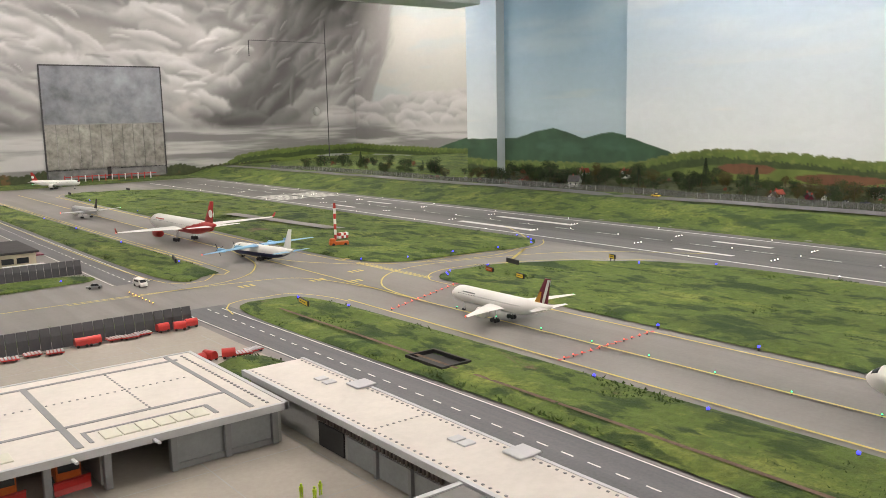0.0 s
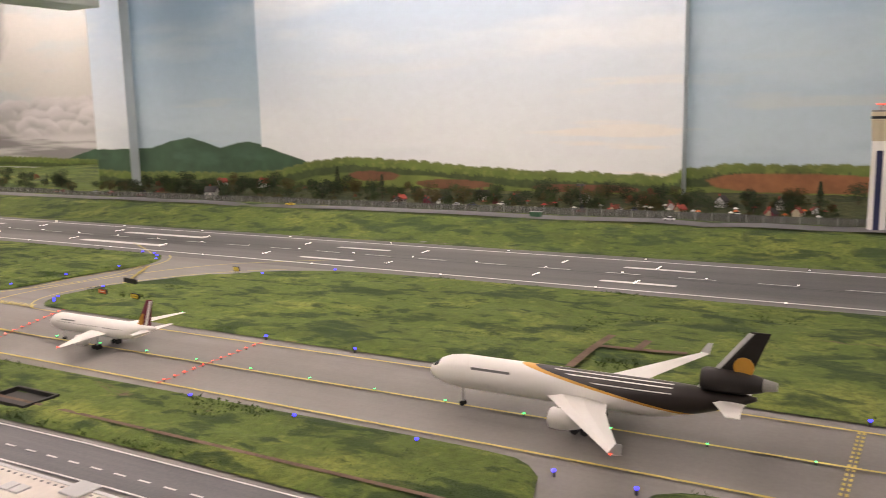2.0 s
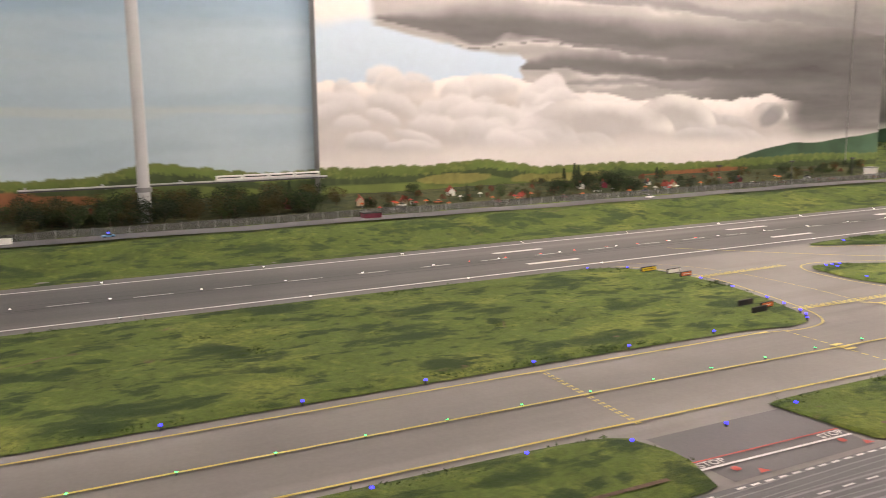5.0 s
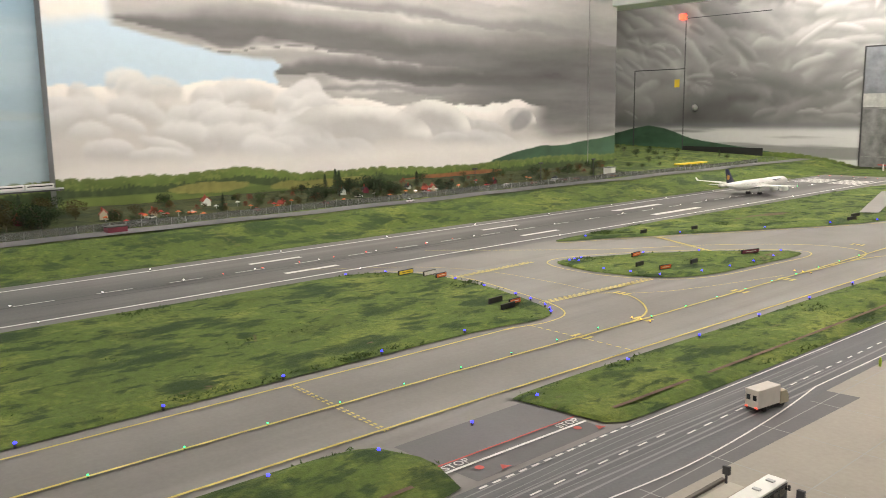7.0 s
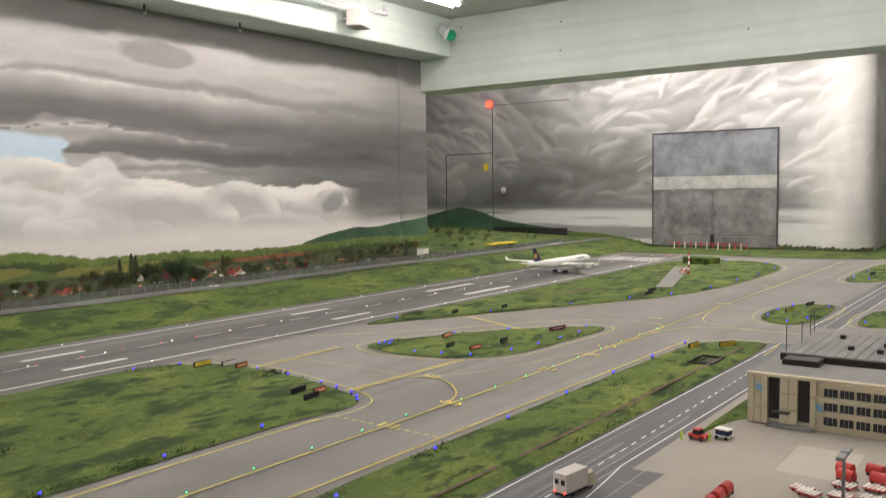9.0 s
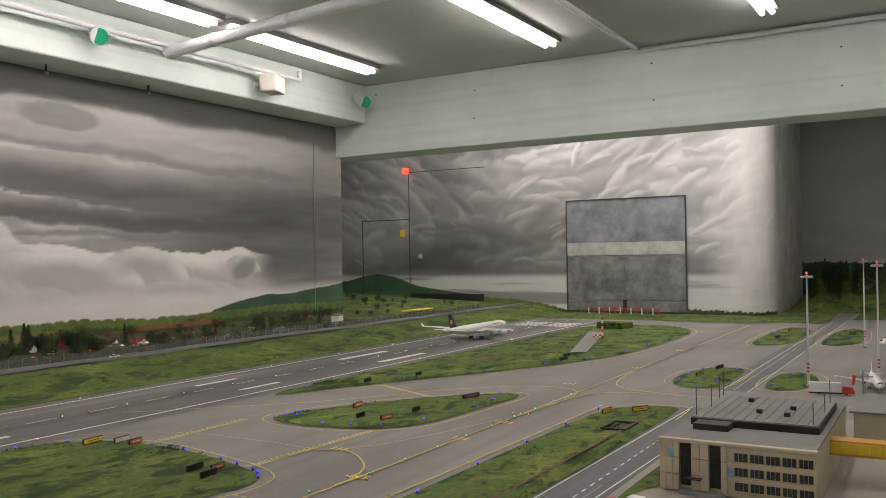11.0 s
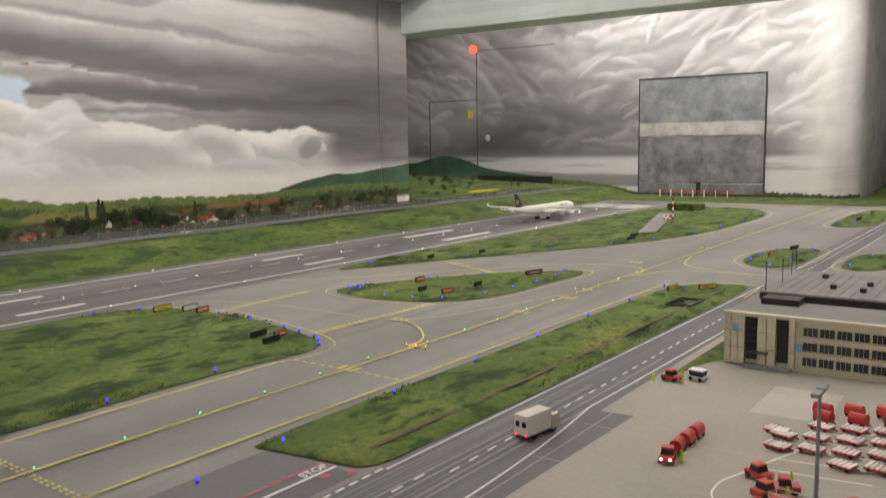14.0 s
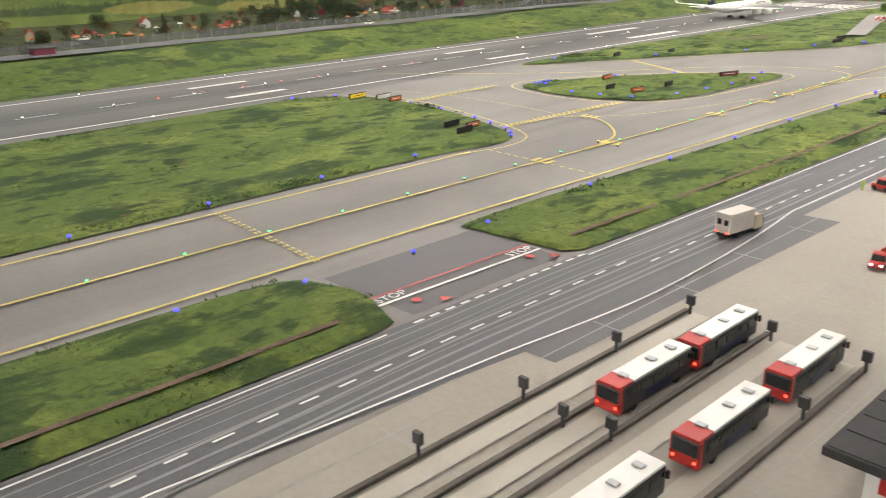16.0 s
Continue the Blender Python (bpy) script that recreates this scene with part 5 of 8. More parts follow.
    if windows:
        for sg in (-1, 1):
            bm = bmesh.new()
            nwin = int(L * 95)
            for k in range(nwin):
                s = 0.13 + 0.64 * k / nwin
                if abs(s - 0.33) < 0.012 or abs(s - 0.55) < 0.012:
                    continue
                y = L / 2 - L * s
                u = 0.24
                rr = 1.004 * R * (1 if s < 0.68 else 1 - (s - 0.68) * 0.9)
                box(bm, sg * (rr * 0.968), sg * (rr * 0.975), y - 0.0011, y + 0.0011, zc + R * u - 0.0014, zc + R * u + 0.0014)
            part("window_row", bm, GLASS, p)["kind"] = "stuff"
    if stripe_mat:
        for sg in (-1, 1):
            part("title_bar", bm_box(sg * R * 0.86, sg * R * 0.905, L * 0.2, L * 0.33, zc + R * 0.44, zc + R * 0.58), stripe_mat, p, "row of lettering reduced to a bar")
    for sg, mt in ((-1, RED_GLOW), (1, GREEN_GLOW)):
        part("wing_lamp", ball(bmesh.new(), (sg * span / 2, rl - (span * sw if not high else span * 0.05) - 0.004, zw + span * 0.04 * (0 if high else 1)), 0.0022), mt, p)
    return p


def parcel_mat(L, R):
    """White nose, gold sweep and brown rear, divided by a slanting line along the hull."""
    m, nt, b = nodes_of("freighter_livery")
    tc = nt.nodes.new("ShaderNodeTexCoord")
    sep = nt.nodes.new("ShaderNodeSeparateXYZ")
    nt.links.new(tc.outputs["Object"], sep.inputs[0])
    up = math_node(nt, "MULTIPLY", math_node(nt, "SUBTRACT", sep.outputs[2], R * 2.15), 1 / R)
    v = math_node(nt, "ADD", up, math_node(nt, "MULTIPLY", math_node(nt, "SUBTRACT", 0.5 - 0.34, math_node(nt, "MULTIPLY", sep.outputs[1], 1 / L)), 3.0))
    v = math_node(nt, "SUBTRACT", v, 0.95)
    col = mix(nt, math_node(nt, "GREATER_THAN", v, 0.0), (0.80, 0.79, 0.76), (0.62, 0.32, 0.05))
    col = mix(nt, math_node(nt, "GREATER_THAN", v, 0.13), col, (0.013, 0.008, 0.007))
    aft = math_node(nt, "MULTIPLY", math_node(nt, "GREATER_THAN", sep.outputs[1], -0.17), math_node(nt, "GREATER_THAN", v, 0.3))
    for level in (0.965, 0.84, 0.60):
        line = math_node(nt, "LESS_THAN", math_node(nt, "ABSOLUTE", math_node(nt, "SUBTRACT", up, level)), 0.012 if level > 0.9 else 0.022)
        col = mix(nt, math_node(nt, "MULTIPLY", line, aft), col, (0.80, 0.79, 0.76))
    nt.links.new(col, b.inputs["Base Color"])
    b.inputs["Roughness"].default_value = 0.42
    return m


def plain(s, up):
    return 1 if up < -0.72 else 0


def berlin(s, up):
    return 1 if s > 0.5 and up < (s - 0.66) * 4.5 else 0


airliner("white and dark blue four-engined model airliner on the runway", 0.82, 0.031, 0.68, (3.125, -4.36, 0), 180, plain, [WHITE, LIGHT_GREY], NAVY, ((0.34, 0.0), (0.62, 0.0)), wing_mat=WHITE, tip_mat=WHITE, stripe_mat=NAVY, badge=GOLD)
md = airliner("white and dark brown three-engined model freighter on the taxiway", 0.60, 0.032, 0.56, (1.715, 1.475, 0), 0, lambda s, up: 0, [parcel_mat(0.60, 0.032)], BROWN, ((0.33, 0.0),), wing_mat=WHITE, tip_mat=LIGHT_GREY, stripe_mat=MID_GREY, tail_engine=True, windows=False, badge=GOLD)
for sg in (-1, 1):
    part("fin_edge", loft(bmesh.new(), [[(sg * 0.0006 * w + o, -0.60 * 0.33 - 0.09 * h + d, 0.032 * 2.75 + 0.032 * 3.5 * h) for o, d in ((0, 0.002), (sg * 0.003 * w, -0.003), (sg * 0.0032 * w, -0.007), (0, -0.004))] for h, w in ((0.02, 1.0), (0.98, 0.5))]), LIGHT_GREY, md, "pale leading edge of the fin")
a319 = airliner("white twin-engined model airliner with maroon and yellow fin", 0.38, 0.0225, 0.37, (1.71, 2.715, 0), 0, plain, [WHITE, LIGHT_GREY], MAROON, ((0.34, 0.0),), wing_mat=WHITE, stripe_mat=MID_GREY)
for sg in (-1, 1):
    part("fin_stripe", loft(bmesh.new(), [[(sg * (0.0022 - 0.0008 * h) + o, -0.38 * 0.33 - 0.38 * 0.105 * h - 0.38 * (0.075 - 0.045 * h) - d, 0.0225 * 2.75 + 0.0225 * 3.1 * h) for o, d in ((0, 0), (sg * 0.001, 0), (sg * 0.001, 0.008), (0, 0.008))] for h in (0.08, 0.97)]), WHITE, a319)
    part("fin_patch", loft(bmesh.new(), [[(sg * (0.0024 - 0.0008 * h) + o, -0.38 * 0.33 - 0.38 * 0.105 * h - d0 - d, 0.0225 * 2.75 + 0.0225 * 3.1 * h) for o, d in ((0, 0), (sg * 0.001, 0), (sg * 0.001, w), (0, w))] for h, d0, w in ((0.02, 0.002, 0.02), (0.5, 0.004, 0.006))]), GOLD, a319)
airliner("white and red twin-engined model airliner with red fin", 0.66, 0.033, 0.72, (1.69, 4.82, 0), 3, berlin, [WHITE, RED], RED, ((0.33, 0.0),), wing_mat=WHITE, engine_mat=RED, tip_mat=RED, stripe_mat=RED, badge=WHITE)
airliner("white and blue four-engined propeller freighter", 0.36, 0.023, 0.52, (1.70, 4.05, 0), 12, lambda s, up: 1 if up < -0.1 else 0, [WHITE, NAVY], WHITE, ((0.3, 0.0), (0.6, 0.0)), wing_mat=BLUE, engine_mat=BLUE, high=True, windows=False)
airliner("small grey twin-engined model airliner with black fin", 0.34, 0.02, 0.34, (1.64, 6.15, 0), 8, plain, [LIGHT_GREY, MID_GREY], BLACK, ((0.34, 0.0),), wing_mat=LIGHT_GREY)
airliner("white model airliner with red fin on the far taxiway", 0.44, 0.024, 0.38, (2.1, 8.65, 0), 225, plain, [WHITE, LIGHT_GREY], RED, ((0.34, 0.0),), wing_mat=WHITE, badge=WHITE)
airliner("white parked regional model jet on the apron", 0.32, 0.017, 0.28, (0.66, -3.1, 0), 10, plain, [WHITE, LIGHT_GREY], WHITE, ((0.3, 0.1),), wing_mat=LIGHT_GREY)
airliner("white parked model airliner at the far stand", 0.4, 0.022, 0.38, (0.55, -4.6, 0), -70, plain, [WHITE, LIGHT_GREY], RED, ((0.34, 0.0),), wing_mat=LIGHT_GREY)

# ---- vehicles ----


def wheels(p, xs, ys, r, w=0.003):
    for x in xs:
        for y in ys:
            part("wheel", bm_rod((x - w / 2, y, r), (x + w / 2, y, r), r, n=12), BLACK, p)


def bus(at, turn, label):
    p = thing("airport_bus", label, "bus", "apron buses", at, turn)
    w, l, h = 0.032, 0.146, 0.036
    part("body", bm_box(-w / 2, w / 2, -l / 2, l / 2, 0.005, h, bevel=0.003), DARK, p)
    part("roof", bm_box(-w / 2 + 0.001, w / 2 - 0.001, -l / 2 + 0.028, l / 2 - 0.001, h - 0.001, h + 0.0025, bevel=0.001), WHITE, p, "white bus roof")
    part("rear_roof", bm_box(-w / 2 + 0.001, w / 2 - 0.001, -l / 2 + 0.001, -l / 2 + 0.028, h - 0.001, h + 0.0025, bevel=0.001), RED, p, "red rear end of the roof")
    part("rear_panel", bm_box(-w / 2 - 0.0004, w / 2 + 0.0004, -l / 2 - 0.0006, -l / 2 + 0.008, 0.006, 0.019, bevel=0.001), RED, p)
    part("rear_pillar", bm_box(-w / 2 - 0.0005, w / 2 + 0.0005, -l / 2 + 0.001, -l / 2 + 0.006, 0.019, h), RED, p)
    part("rear_window", bm_box(-w / 2 + 0.003, w / 2 - 0.003, -l / 2 - 0.0008, -l / 2 + 0.002, 0.02, 0.033), GLASS, p)
    for sg in (-1, 1):
        for k in range(5):
            y = -l / 2 + 0.014 + k * 0.026
            part("side_window", bm_box(sg * (w / 2 - 0.001), sg * (w / 2 + 0.0006), y, y + 0.023, 0.02, 0.032), GLASS, p)
        part("tail_lamp", bm_box(sg * 0.012 - 0.0015, sg * 0.012 + 0.0015, -l / 2 - 0.0012, -l / 2, 0.012, 0.015), RED_GLOW, p)
        part("mirror", bm_box(sg * (w / 2 + 0.001), sg * (w / 2 + 0.004), l / 2 - 0.004, l / 2 - 0.001, 0.024, 0.032), BLACK, p)
        part("advert_panel", bm_box(sg * (w / 2 - 0.001), sg * (w / 2 + 0.0005), -0.02, 0.03, 0.008, 0.018), NAVY, p)
    for y in (-0.045, 0.01, 0.05):
        part("roof_hatch", bm_box(-0.006, 0.006, y - 0.004, y + 0.004, h + 0.0025, h + 0.005, bevel=0.001), LIGHT_GREY, p)
    wheels(p, (-w / 2 + 0.002, w / 2 - 0.002), (-0.042, 0.045), 0.0062)
    return p


for x, y in ((0.922, -0.066), (0.916, -0.218), (0.805, -0.222), (0.808, -0.036), (0.812, 0.16)):
    bus((x, y, 0), 180, "white-roofed dark bus with red rear end in its bay")


def truck(at, turn, label, cab_mat, box_mat, l=0.095, name="box_truck", group=""):
    p = thing(name, label, "truck", group, at, turn)
    w = 0.03
    part("cargo_box", bm_box(-w / 2, w / 2, -l / 2, l * 0.22, 0.009, 0.045, bevel=0.001), box_mat, p)
    part("cab", loft(bmesh.new(), [[(-w / 2, l * 0.24, z0), (w / 2, l * 0.24, z0), (w / 2, y, z0), (-w / 2, y, z0)] for z0, y in ((0.006, l / 2), (0.018, l / 2), (0.031, l * 0.42))]), cab_mat, p)
    part("windscreen", bm_box(-w / 2 + 0.002, w / 2 - 0.002, l * 0.44, l * 0.47, 0.019, 0.027), GLASS, p)
    part("chassis", bm_box(-w / 2 + 0.003, w / 2 - 0.003, -l / 2, l / 2 - 0.004, 0.004, 0.009), BLACK, p)
    for sg in (-1, 1):
        part("rear_window", bm_box(sg * 0.007 - 0.004, sg * 0.007 + 0.004, -l / 2 - 0.0006, -l / 2 + 0.001, 0.024, 0.034), GLASS, p)
        part("tail_lamp", bm_box(sg * 0.011 - 0.002, sg * 0.011 + 0.002, -l / 2 - 0.001, -l / 2, 0.009, 0.012), RED_GLOW, p)
    part("roof_light", bm_box(-0.006, 0.006, l * 0.28, l * 0.33, 0.031, 0.034), BLUE if box_mat is WHITE else ORANGE, p)
    wheels(p, (-w / 2 + 0.002, w / 2 - 0.002), (-l * 0.28, l * 0.32), 0.006)
    return p


truck((1.122, -0.655, 0), 172, "white box ambulance on the service road", CREAM, ROOF_WHITE, name="ambulance_truck")
truck((0.80, -2.9, 0), 100, "white articulated delivery truck with red cab", RED, WHITE, 0.16)


def car(at, turn, label, mt, name="model_car", group="parked model cars", l=0.048, glow_mt=None):
    p = thing(name, label, "car", group, at, turn)
    w = 0.02
    part("body", bm_box(-w / 2, w / 2, -l / 2, l / 2, 0.003, 0.0105, bevel=0.002), mt, p)
    part("cabin", loft(bmesh.new(), [[(-w / 2 + i, -l * 0.32 + j, z), (w / 2 - i, -l * 0.32 + j, z), (w / 2 - i, l * 0.2 - j, z), (-w / 2 + i, l * 0.2 - j, z)] for z, i, j in ((0.0103, 0.001, 0), (0.0165, 0.003, 0.006))]), GLASS, p)
    part("roof", bm_box(-w / 2 + 0.0032, w / 2 - 0.0032, -l * 0.32 + 0.0065, l * 0.2 - 0.0065, 0.0163, 0.0175), mt, p)
    if glow_mt:
        part("roof_light", bm_box(-0.006, 0.006, -0.004, 0.002, 0.0175, 0.021), glow_mt, p)
    wheels(p, (-w / 2 + 0.001, w / 2 - 0.001), (-l * 0.3, l * 0.3), 0.004)
    return p


def van(at, turn, label, mt, name="model_van"):
    p = thing(name, label, "van", "", at, turn)
    part("body", loft(bmesh.new(), [[(-0.012 + i, -0.03, z), (0.012 - i, -0.03, z), (0.012 - i, y, z), (-0.012 + i, y, z)] for z, i, y in ((0.004, 0.001, 0.03), (0.012, 0, 0.03), (0.016, 0, 0.026), (0.026, 0.002, 0.014))]), mt, p)
    part("windscreen", loft(bmesh.new(), [[(-0.010, y, z), (0.010, y, z), (0.010, y - 0.003, z), (-0.010, y - 0.003, z)] for z, y in ((0.0165, 0.0268), (0.024, 0.0175))]), GLASS, p)
    for sg in (-1, 1):
        part("side_window", bm_box(sg * 0.0105, sg * 0.0123, -0.02, 0.014, 0.017, 0.023), GLASS, p)
    part("rear_window", bm_box(-0.009, 0.009, -0.0305, -0.029, 0.017, 0.023), GLASS, p)
    wheels(p, (-0.011, 0.011), (-0.018, 0.019), 0.0048)
    return p


van((1.165, 3.85, 0), 185, "white minibus with dark windows on the service road", WHITE)
car((1.04, 3.92, 0), 80, "grey airport tug beside the road crossing", MID_GREY, "airport_tug")


def tractor(at, turn, lit=False):
    p = thing("baggage_tractor", "small red baggage tractor with cab", "vehicle", "red ground vehicles", at, turn)
    part("chassis", bm_box(-0.011, 0.011, -0.02, 0.02, 0.004, 0.013, bevel=0.0015), RED, p)
    part("cab", loft(bmesh.new(), [[(-0.010 + i, -0.010 + i, z), (0.010 - i, -0.010 + i, z), (0.010 - i, 0.008 - 2 * i, z), (-0.010 + i, 0.008 - 2 * i, z)] for z, i in ((0.0128, 0), (0.022, 0.0012))]), GLASS, p)
    part("cab_roof", bm_box(-0.0095, 0.0095, -0.0095, 0.006, 0.0218, 0.0242, bevel=0.0008), RED, p)
    for sg in (-1, 1):
        part("headlamp", bm_box(sg * 0.007 - 0.002, sg * 0.007 + 0.002, 0.0195, 0.0206, 0.008, 0.011), WHITE_GLOW if lit else LIGHT_GREY, p)
    wheels(p, (-0.0105, 0.0105), (-0.012, 0.012), 0.0048)
    return p


def hood_cart(at, turn):
    p = thing("baggage_cart", "red covered baggage cart", "baggage cart", "covered carts", at, turn)
    part("deck", bm_box(-0.010, 0.010, -0.015, 0.015, 0.005, 0.008), RED, p)
    part("hood", loft(bmesh.new(), [[(0.0105 * math.cos(a), y, 0.008 + 0.015 * math.sin(a) ** 0.7) for a in [math.pi * k / 8 for k in range(9)]] for y in (-0.015, 0.015)]), RED, p)
    part("drawbar", bm_rod((0, 0.015, 0.005), (0, 0.024, 0.004), 0.001, n=5), DARK, p)
    wheels(p, (-0.009, 0.009), (-0.010, 0.010), 0.0035)
    return p


def dolly(at, turn, white=True):
    p = thing("cargo_dolly", "low cargo dolly with pale slats on a red frame", "dolly", "cargo dollies", at, turn)
    part("frame", bm_box(-0.013, 0.013, -0.019, 0.019, 0.004, 0.007), RED, p)
    for k in range(5):
        part("slat", bm_box(-0.0135, 0.0135, -0.018 + k * 0.0078, -0.0135 + k * 0.0078, 0.007, 0.0088), WHITE if white else LIGHT_GREY, p)
    part("drawbar", bm_rod((0, 0.019, 0.005), (0, 0.028, 0.004), 0.001, n=5), DARK, p)
    wheels(p, (-0.011, 0.011), (-0.012, 0.012), 0.0032)
    return p


TR = tractor((1.045, -1.10, 0), 80)
for x, y, a in ((0.72, -0.60, 150), (0.745, -0.66, 60), (0.70, -0.63, 110), (0.60, -0.60, 140)):
    copy_thing(TR, pose(x, y, 0, 0, 0, a))
tractor((0.886, -0.655, 0), 12, True)
HC = hood_cart((0.888, -0.705, 0), 5)
for x, y, a in ((0.887, -0.748, 0), (0.886, -0.79, -3), (0.73, -1.03, 70), (0.68, -1.05, 75), (0.63, -1.07, 80), (0.72, -0.985, 70), (0.665, -1.0, 75), (0.61, -1.02, 70),
                (0.80, 3.19, 90), (0.83, 3.19, 90), (1.0, 3.2, 95), (1.04, 3.19, 80), (1.075, 3.2, 85), (0.955, 2.86, 110), (0.985, 2.87, 20), (1.025, 2.86, 70)):
    copy_thing(HC, pose(x, y, 0, 0, 0, a))
DL = dolly((0.775, -0.885, 0), 75)
rng = random.Random(12)
for r in range(4):
    for k in range(5):
        x, y = 0.765 - k * 0.05 - r * 0.005, -0.93 + r * 0.062 - k * 0.014
        if r == 3 and k < 2 or (r == 0 and k == 0):
            continue
        copy_thing(DL, pose(x, y, 0, 0, 0, 75 + rng.uniform(-4, 4)))
DR = dolly((0.64, 3.17, 0), 85, False)
for x, y, a in ((0.69, 3.18, 88), (0.735, 3.165, 80), (0.88, 3.195, 92), (0.915, 3.19, 88), (0.95, 3.2, 95), (1.06, 2.86, 80), (1.09, 2.87, 100), (0.59, 3.17, 90)):
    copy_thing(DR, pose(x, y, 0, 0, 0, a))
tc = thing("baggage_trailer", "white trailer with blue tarpaulin", "trailer", "", (1.0, -1.135, 0), 80)
part("deck", bm_box(-0.012, 0.012, -0.018, 0.018, 0.005, 0.009), LIGHT_GREY, tc)
part("tarpaulin", bm_box(-0.011, 0.011, -0.016, 0.016, 0.009, 0.022, bevel=0.003), NAVY, tc)
part("cover", bm_box(-0.0115, 0.0115, -0.017, 0.017, 0.021, 0.024, bevel=0.001), WHITE, tc)
wheels(tc, (-0.011, 0.011), (-0.011, 0.011), 0.004)
bl = thing("belt_loader", "red conveyor belt loader", "vehicle", "", (0.585, -0.565, 0), 30)
part("chassis", bm_box(-0.011, 0.011, -0.03, 0.03, 0.004, 0.011, bevel=0.001), RED, bl)
part("conveyor", loft(bmesh.new(), [[(-0.006, y, z), (0.006, y, z), (0.006, y, z + 0.004), (-0.006, y, z + 0.004)] for y, z in ((-0.045, 0.008), (0.04, 0.022))]), MID_GREY, bl)
wheels(bl, (-0.01, 0.01), (-0.02, 0.02), 0.0048)
pf = thing("loading_platform", "red scissor platform with rails", "vehicle", "", (0.69, -0.555, 0), 80)
part("base", bm_box(-0.014, 0.014, -0.04, 0.04, 0.003, 0.008, bevel=0.001), RED, pf)
part("deck", bm_box(-0.013, 0.013, -0.012, 0.038, 0.018, 0.022), RED, pf)
for x in (-0.012, 0.012):
    for y in (-0.01, 0.036):
        part("post", bm_rod((x, y, 0.008), (x, y, 0.03), 0.0008, n=5), LIGHT_GREY, pf)
    part("rail", bm_rod((x, -0.01, 0.03), (x, 0.036, 0.03), 0.0008, n=5), LIGHT_GREY, pf)

# figurines
HIVIS = paint("hi_vis_yellow", (0.45, 0.62, 0.03), 0.6, vary=0.05, relief=0)


def figurine(x, y, z=0.0):
    bm = bmesh.new()
    rod(bm, (-0.0016, 0, 0), (-0.0014, 0, 0.009), 0.0013, n=6)
    rod(bm, (0.0016, 0, 0), (0.0014, 0, 0.009), 0.0013, n=6)
    rod(bm, (0, 0, 0.0085), (0, 0, 0.0165), 0.0028, 0.0032, 8)
    rod(bm, (0, 0, 0.0162), (0, 0, 0.0205), 0.0015, 0.0017, 8)
    ob = finish("figurine", bm, HIVIS)
    ob.matrix_basis = pose(x, y, z)
    return tagged(ob, "tiny figurine in yellow safety clothing", "figurine", "worker figurines")


for x, y in ((0.80, 2.12), (0.81, 2.10), (0.825, 2.11), (0.79, 1.92), (1.075, -1.075), (0.865, -0.66), (0.70, -0.665), (0.69, -0.60), (0.60, -0.57), (1.02, -1.10), (0.62, -0.03)):
    figurine(x, y)

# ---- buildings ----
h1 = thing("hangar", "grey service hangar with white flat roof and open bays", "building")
part("roof", bm_box(-0.1, 0.835, 2.225, 2.60, 0.094, 0.102, bevel=0.001), ROOF_WHITE, h1, "white flat roof with dark seams")
part("eave", bm_box(-0.1, 0.838, 2.221, 2.227, 0.086, 0.104), LIGHT_GREY, h1)
part("eave", bm_box(-0.1, 0.838, 2.598, 2.604, 0.086, 0.104), LIGHT_GREY, h1)
part("eave", bm_box(0.833, 0.840, 2.221, 2.604, 0.086, 0.104), LIGHT_GREY, h1)
part("rear_wall", bm_box(-0.1, 0.83, 2.585, 2.595, 0, 0.094), WALL_GREY, h1)
part("end_wall", bm_box(0.822, 0.832, 2.235, 2.585, 0, 0.094), WALL_GREY, h1)
for k, x in enumerate((0.82, 0.745, 0.665, 0.575, 0.50, 0.42, 0.345, 0.27, 0.19, 0.1)):
    part("pillar", bm_box(x - 0.005, x + 0.005, 2.229, 2.24, 0, 0.094, bevel=0.001), MID_GREY, h1)
for x0, x1 in ((0.67, 0.742), (0.749, 0.817)):
    part("roller_door", bm_box(x0, x1, 2.236, 2.24, 0.012, 0.09), DOOR_GREY, h1, "closed grey roller door")
    part("door_rail", bm_box(x0, x1, 2.233, 2.236, 0.0, 0.014), MID_GREY, h1)
part("partition", bm_box(0.57, 0.578, 2.25, 2.58, 0, 0.094), WALL_GREY, h1)
for x0, x1, y0, y1 in ((0.0, 0.8, 2.56, 2.568), (0.785, 0.793, 2.24, 2.595), (0.0, 0.785, 2.33, 2.338), (0.54, 0.550, 2.24, 2.56), (0.30, 0.31, 2.24, 2.56), (0.56, 0.74, 2.292, 2.297), (0.735, 0.742, 2.25, 2.295), (0.56, 0.566, 2.25, 2.292)):
    part("roof_seam", bm_box(x0, x1, y0, y1, 0.101, 0.1032), MID_GREY, h1)
for x0 in (0.58, 0.32):
    for k in range(6):
        part("skylight", bm_box(x0 + k * 0.025, x0 + 0.023 + k * 0.025, 2.25, 2.285, 0.101, 0.1055, bevel=0.001), SKYLIGHT, h1)
bm = bmesh.new()
for k in range(60):
    box(bm, 0.1 + k * 0.0113, 0.103 + k * 0.0113, 2.45, 2.453, 0.102, 0.1035)
for k in range(28):
    box(bm, 0.812, 0.816, 2.24 + k * 0.0125, 2.244 + k * 0.0125, 0.102, 0.1045)
for k in range(18):
    box(bm, 0.67, 0.673, 2.34 + k * 0.0125, 2.344 + k * 0.0125, 0.102, 0.1035)
part("roof_bolts", bm, MID_GREY, h1)["kind"] = "stuff"
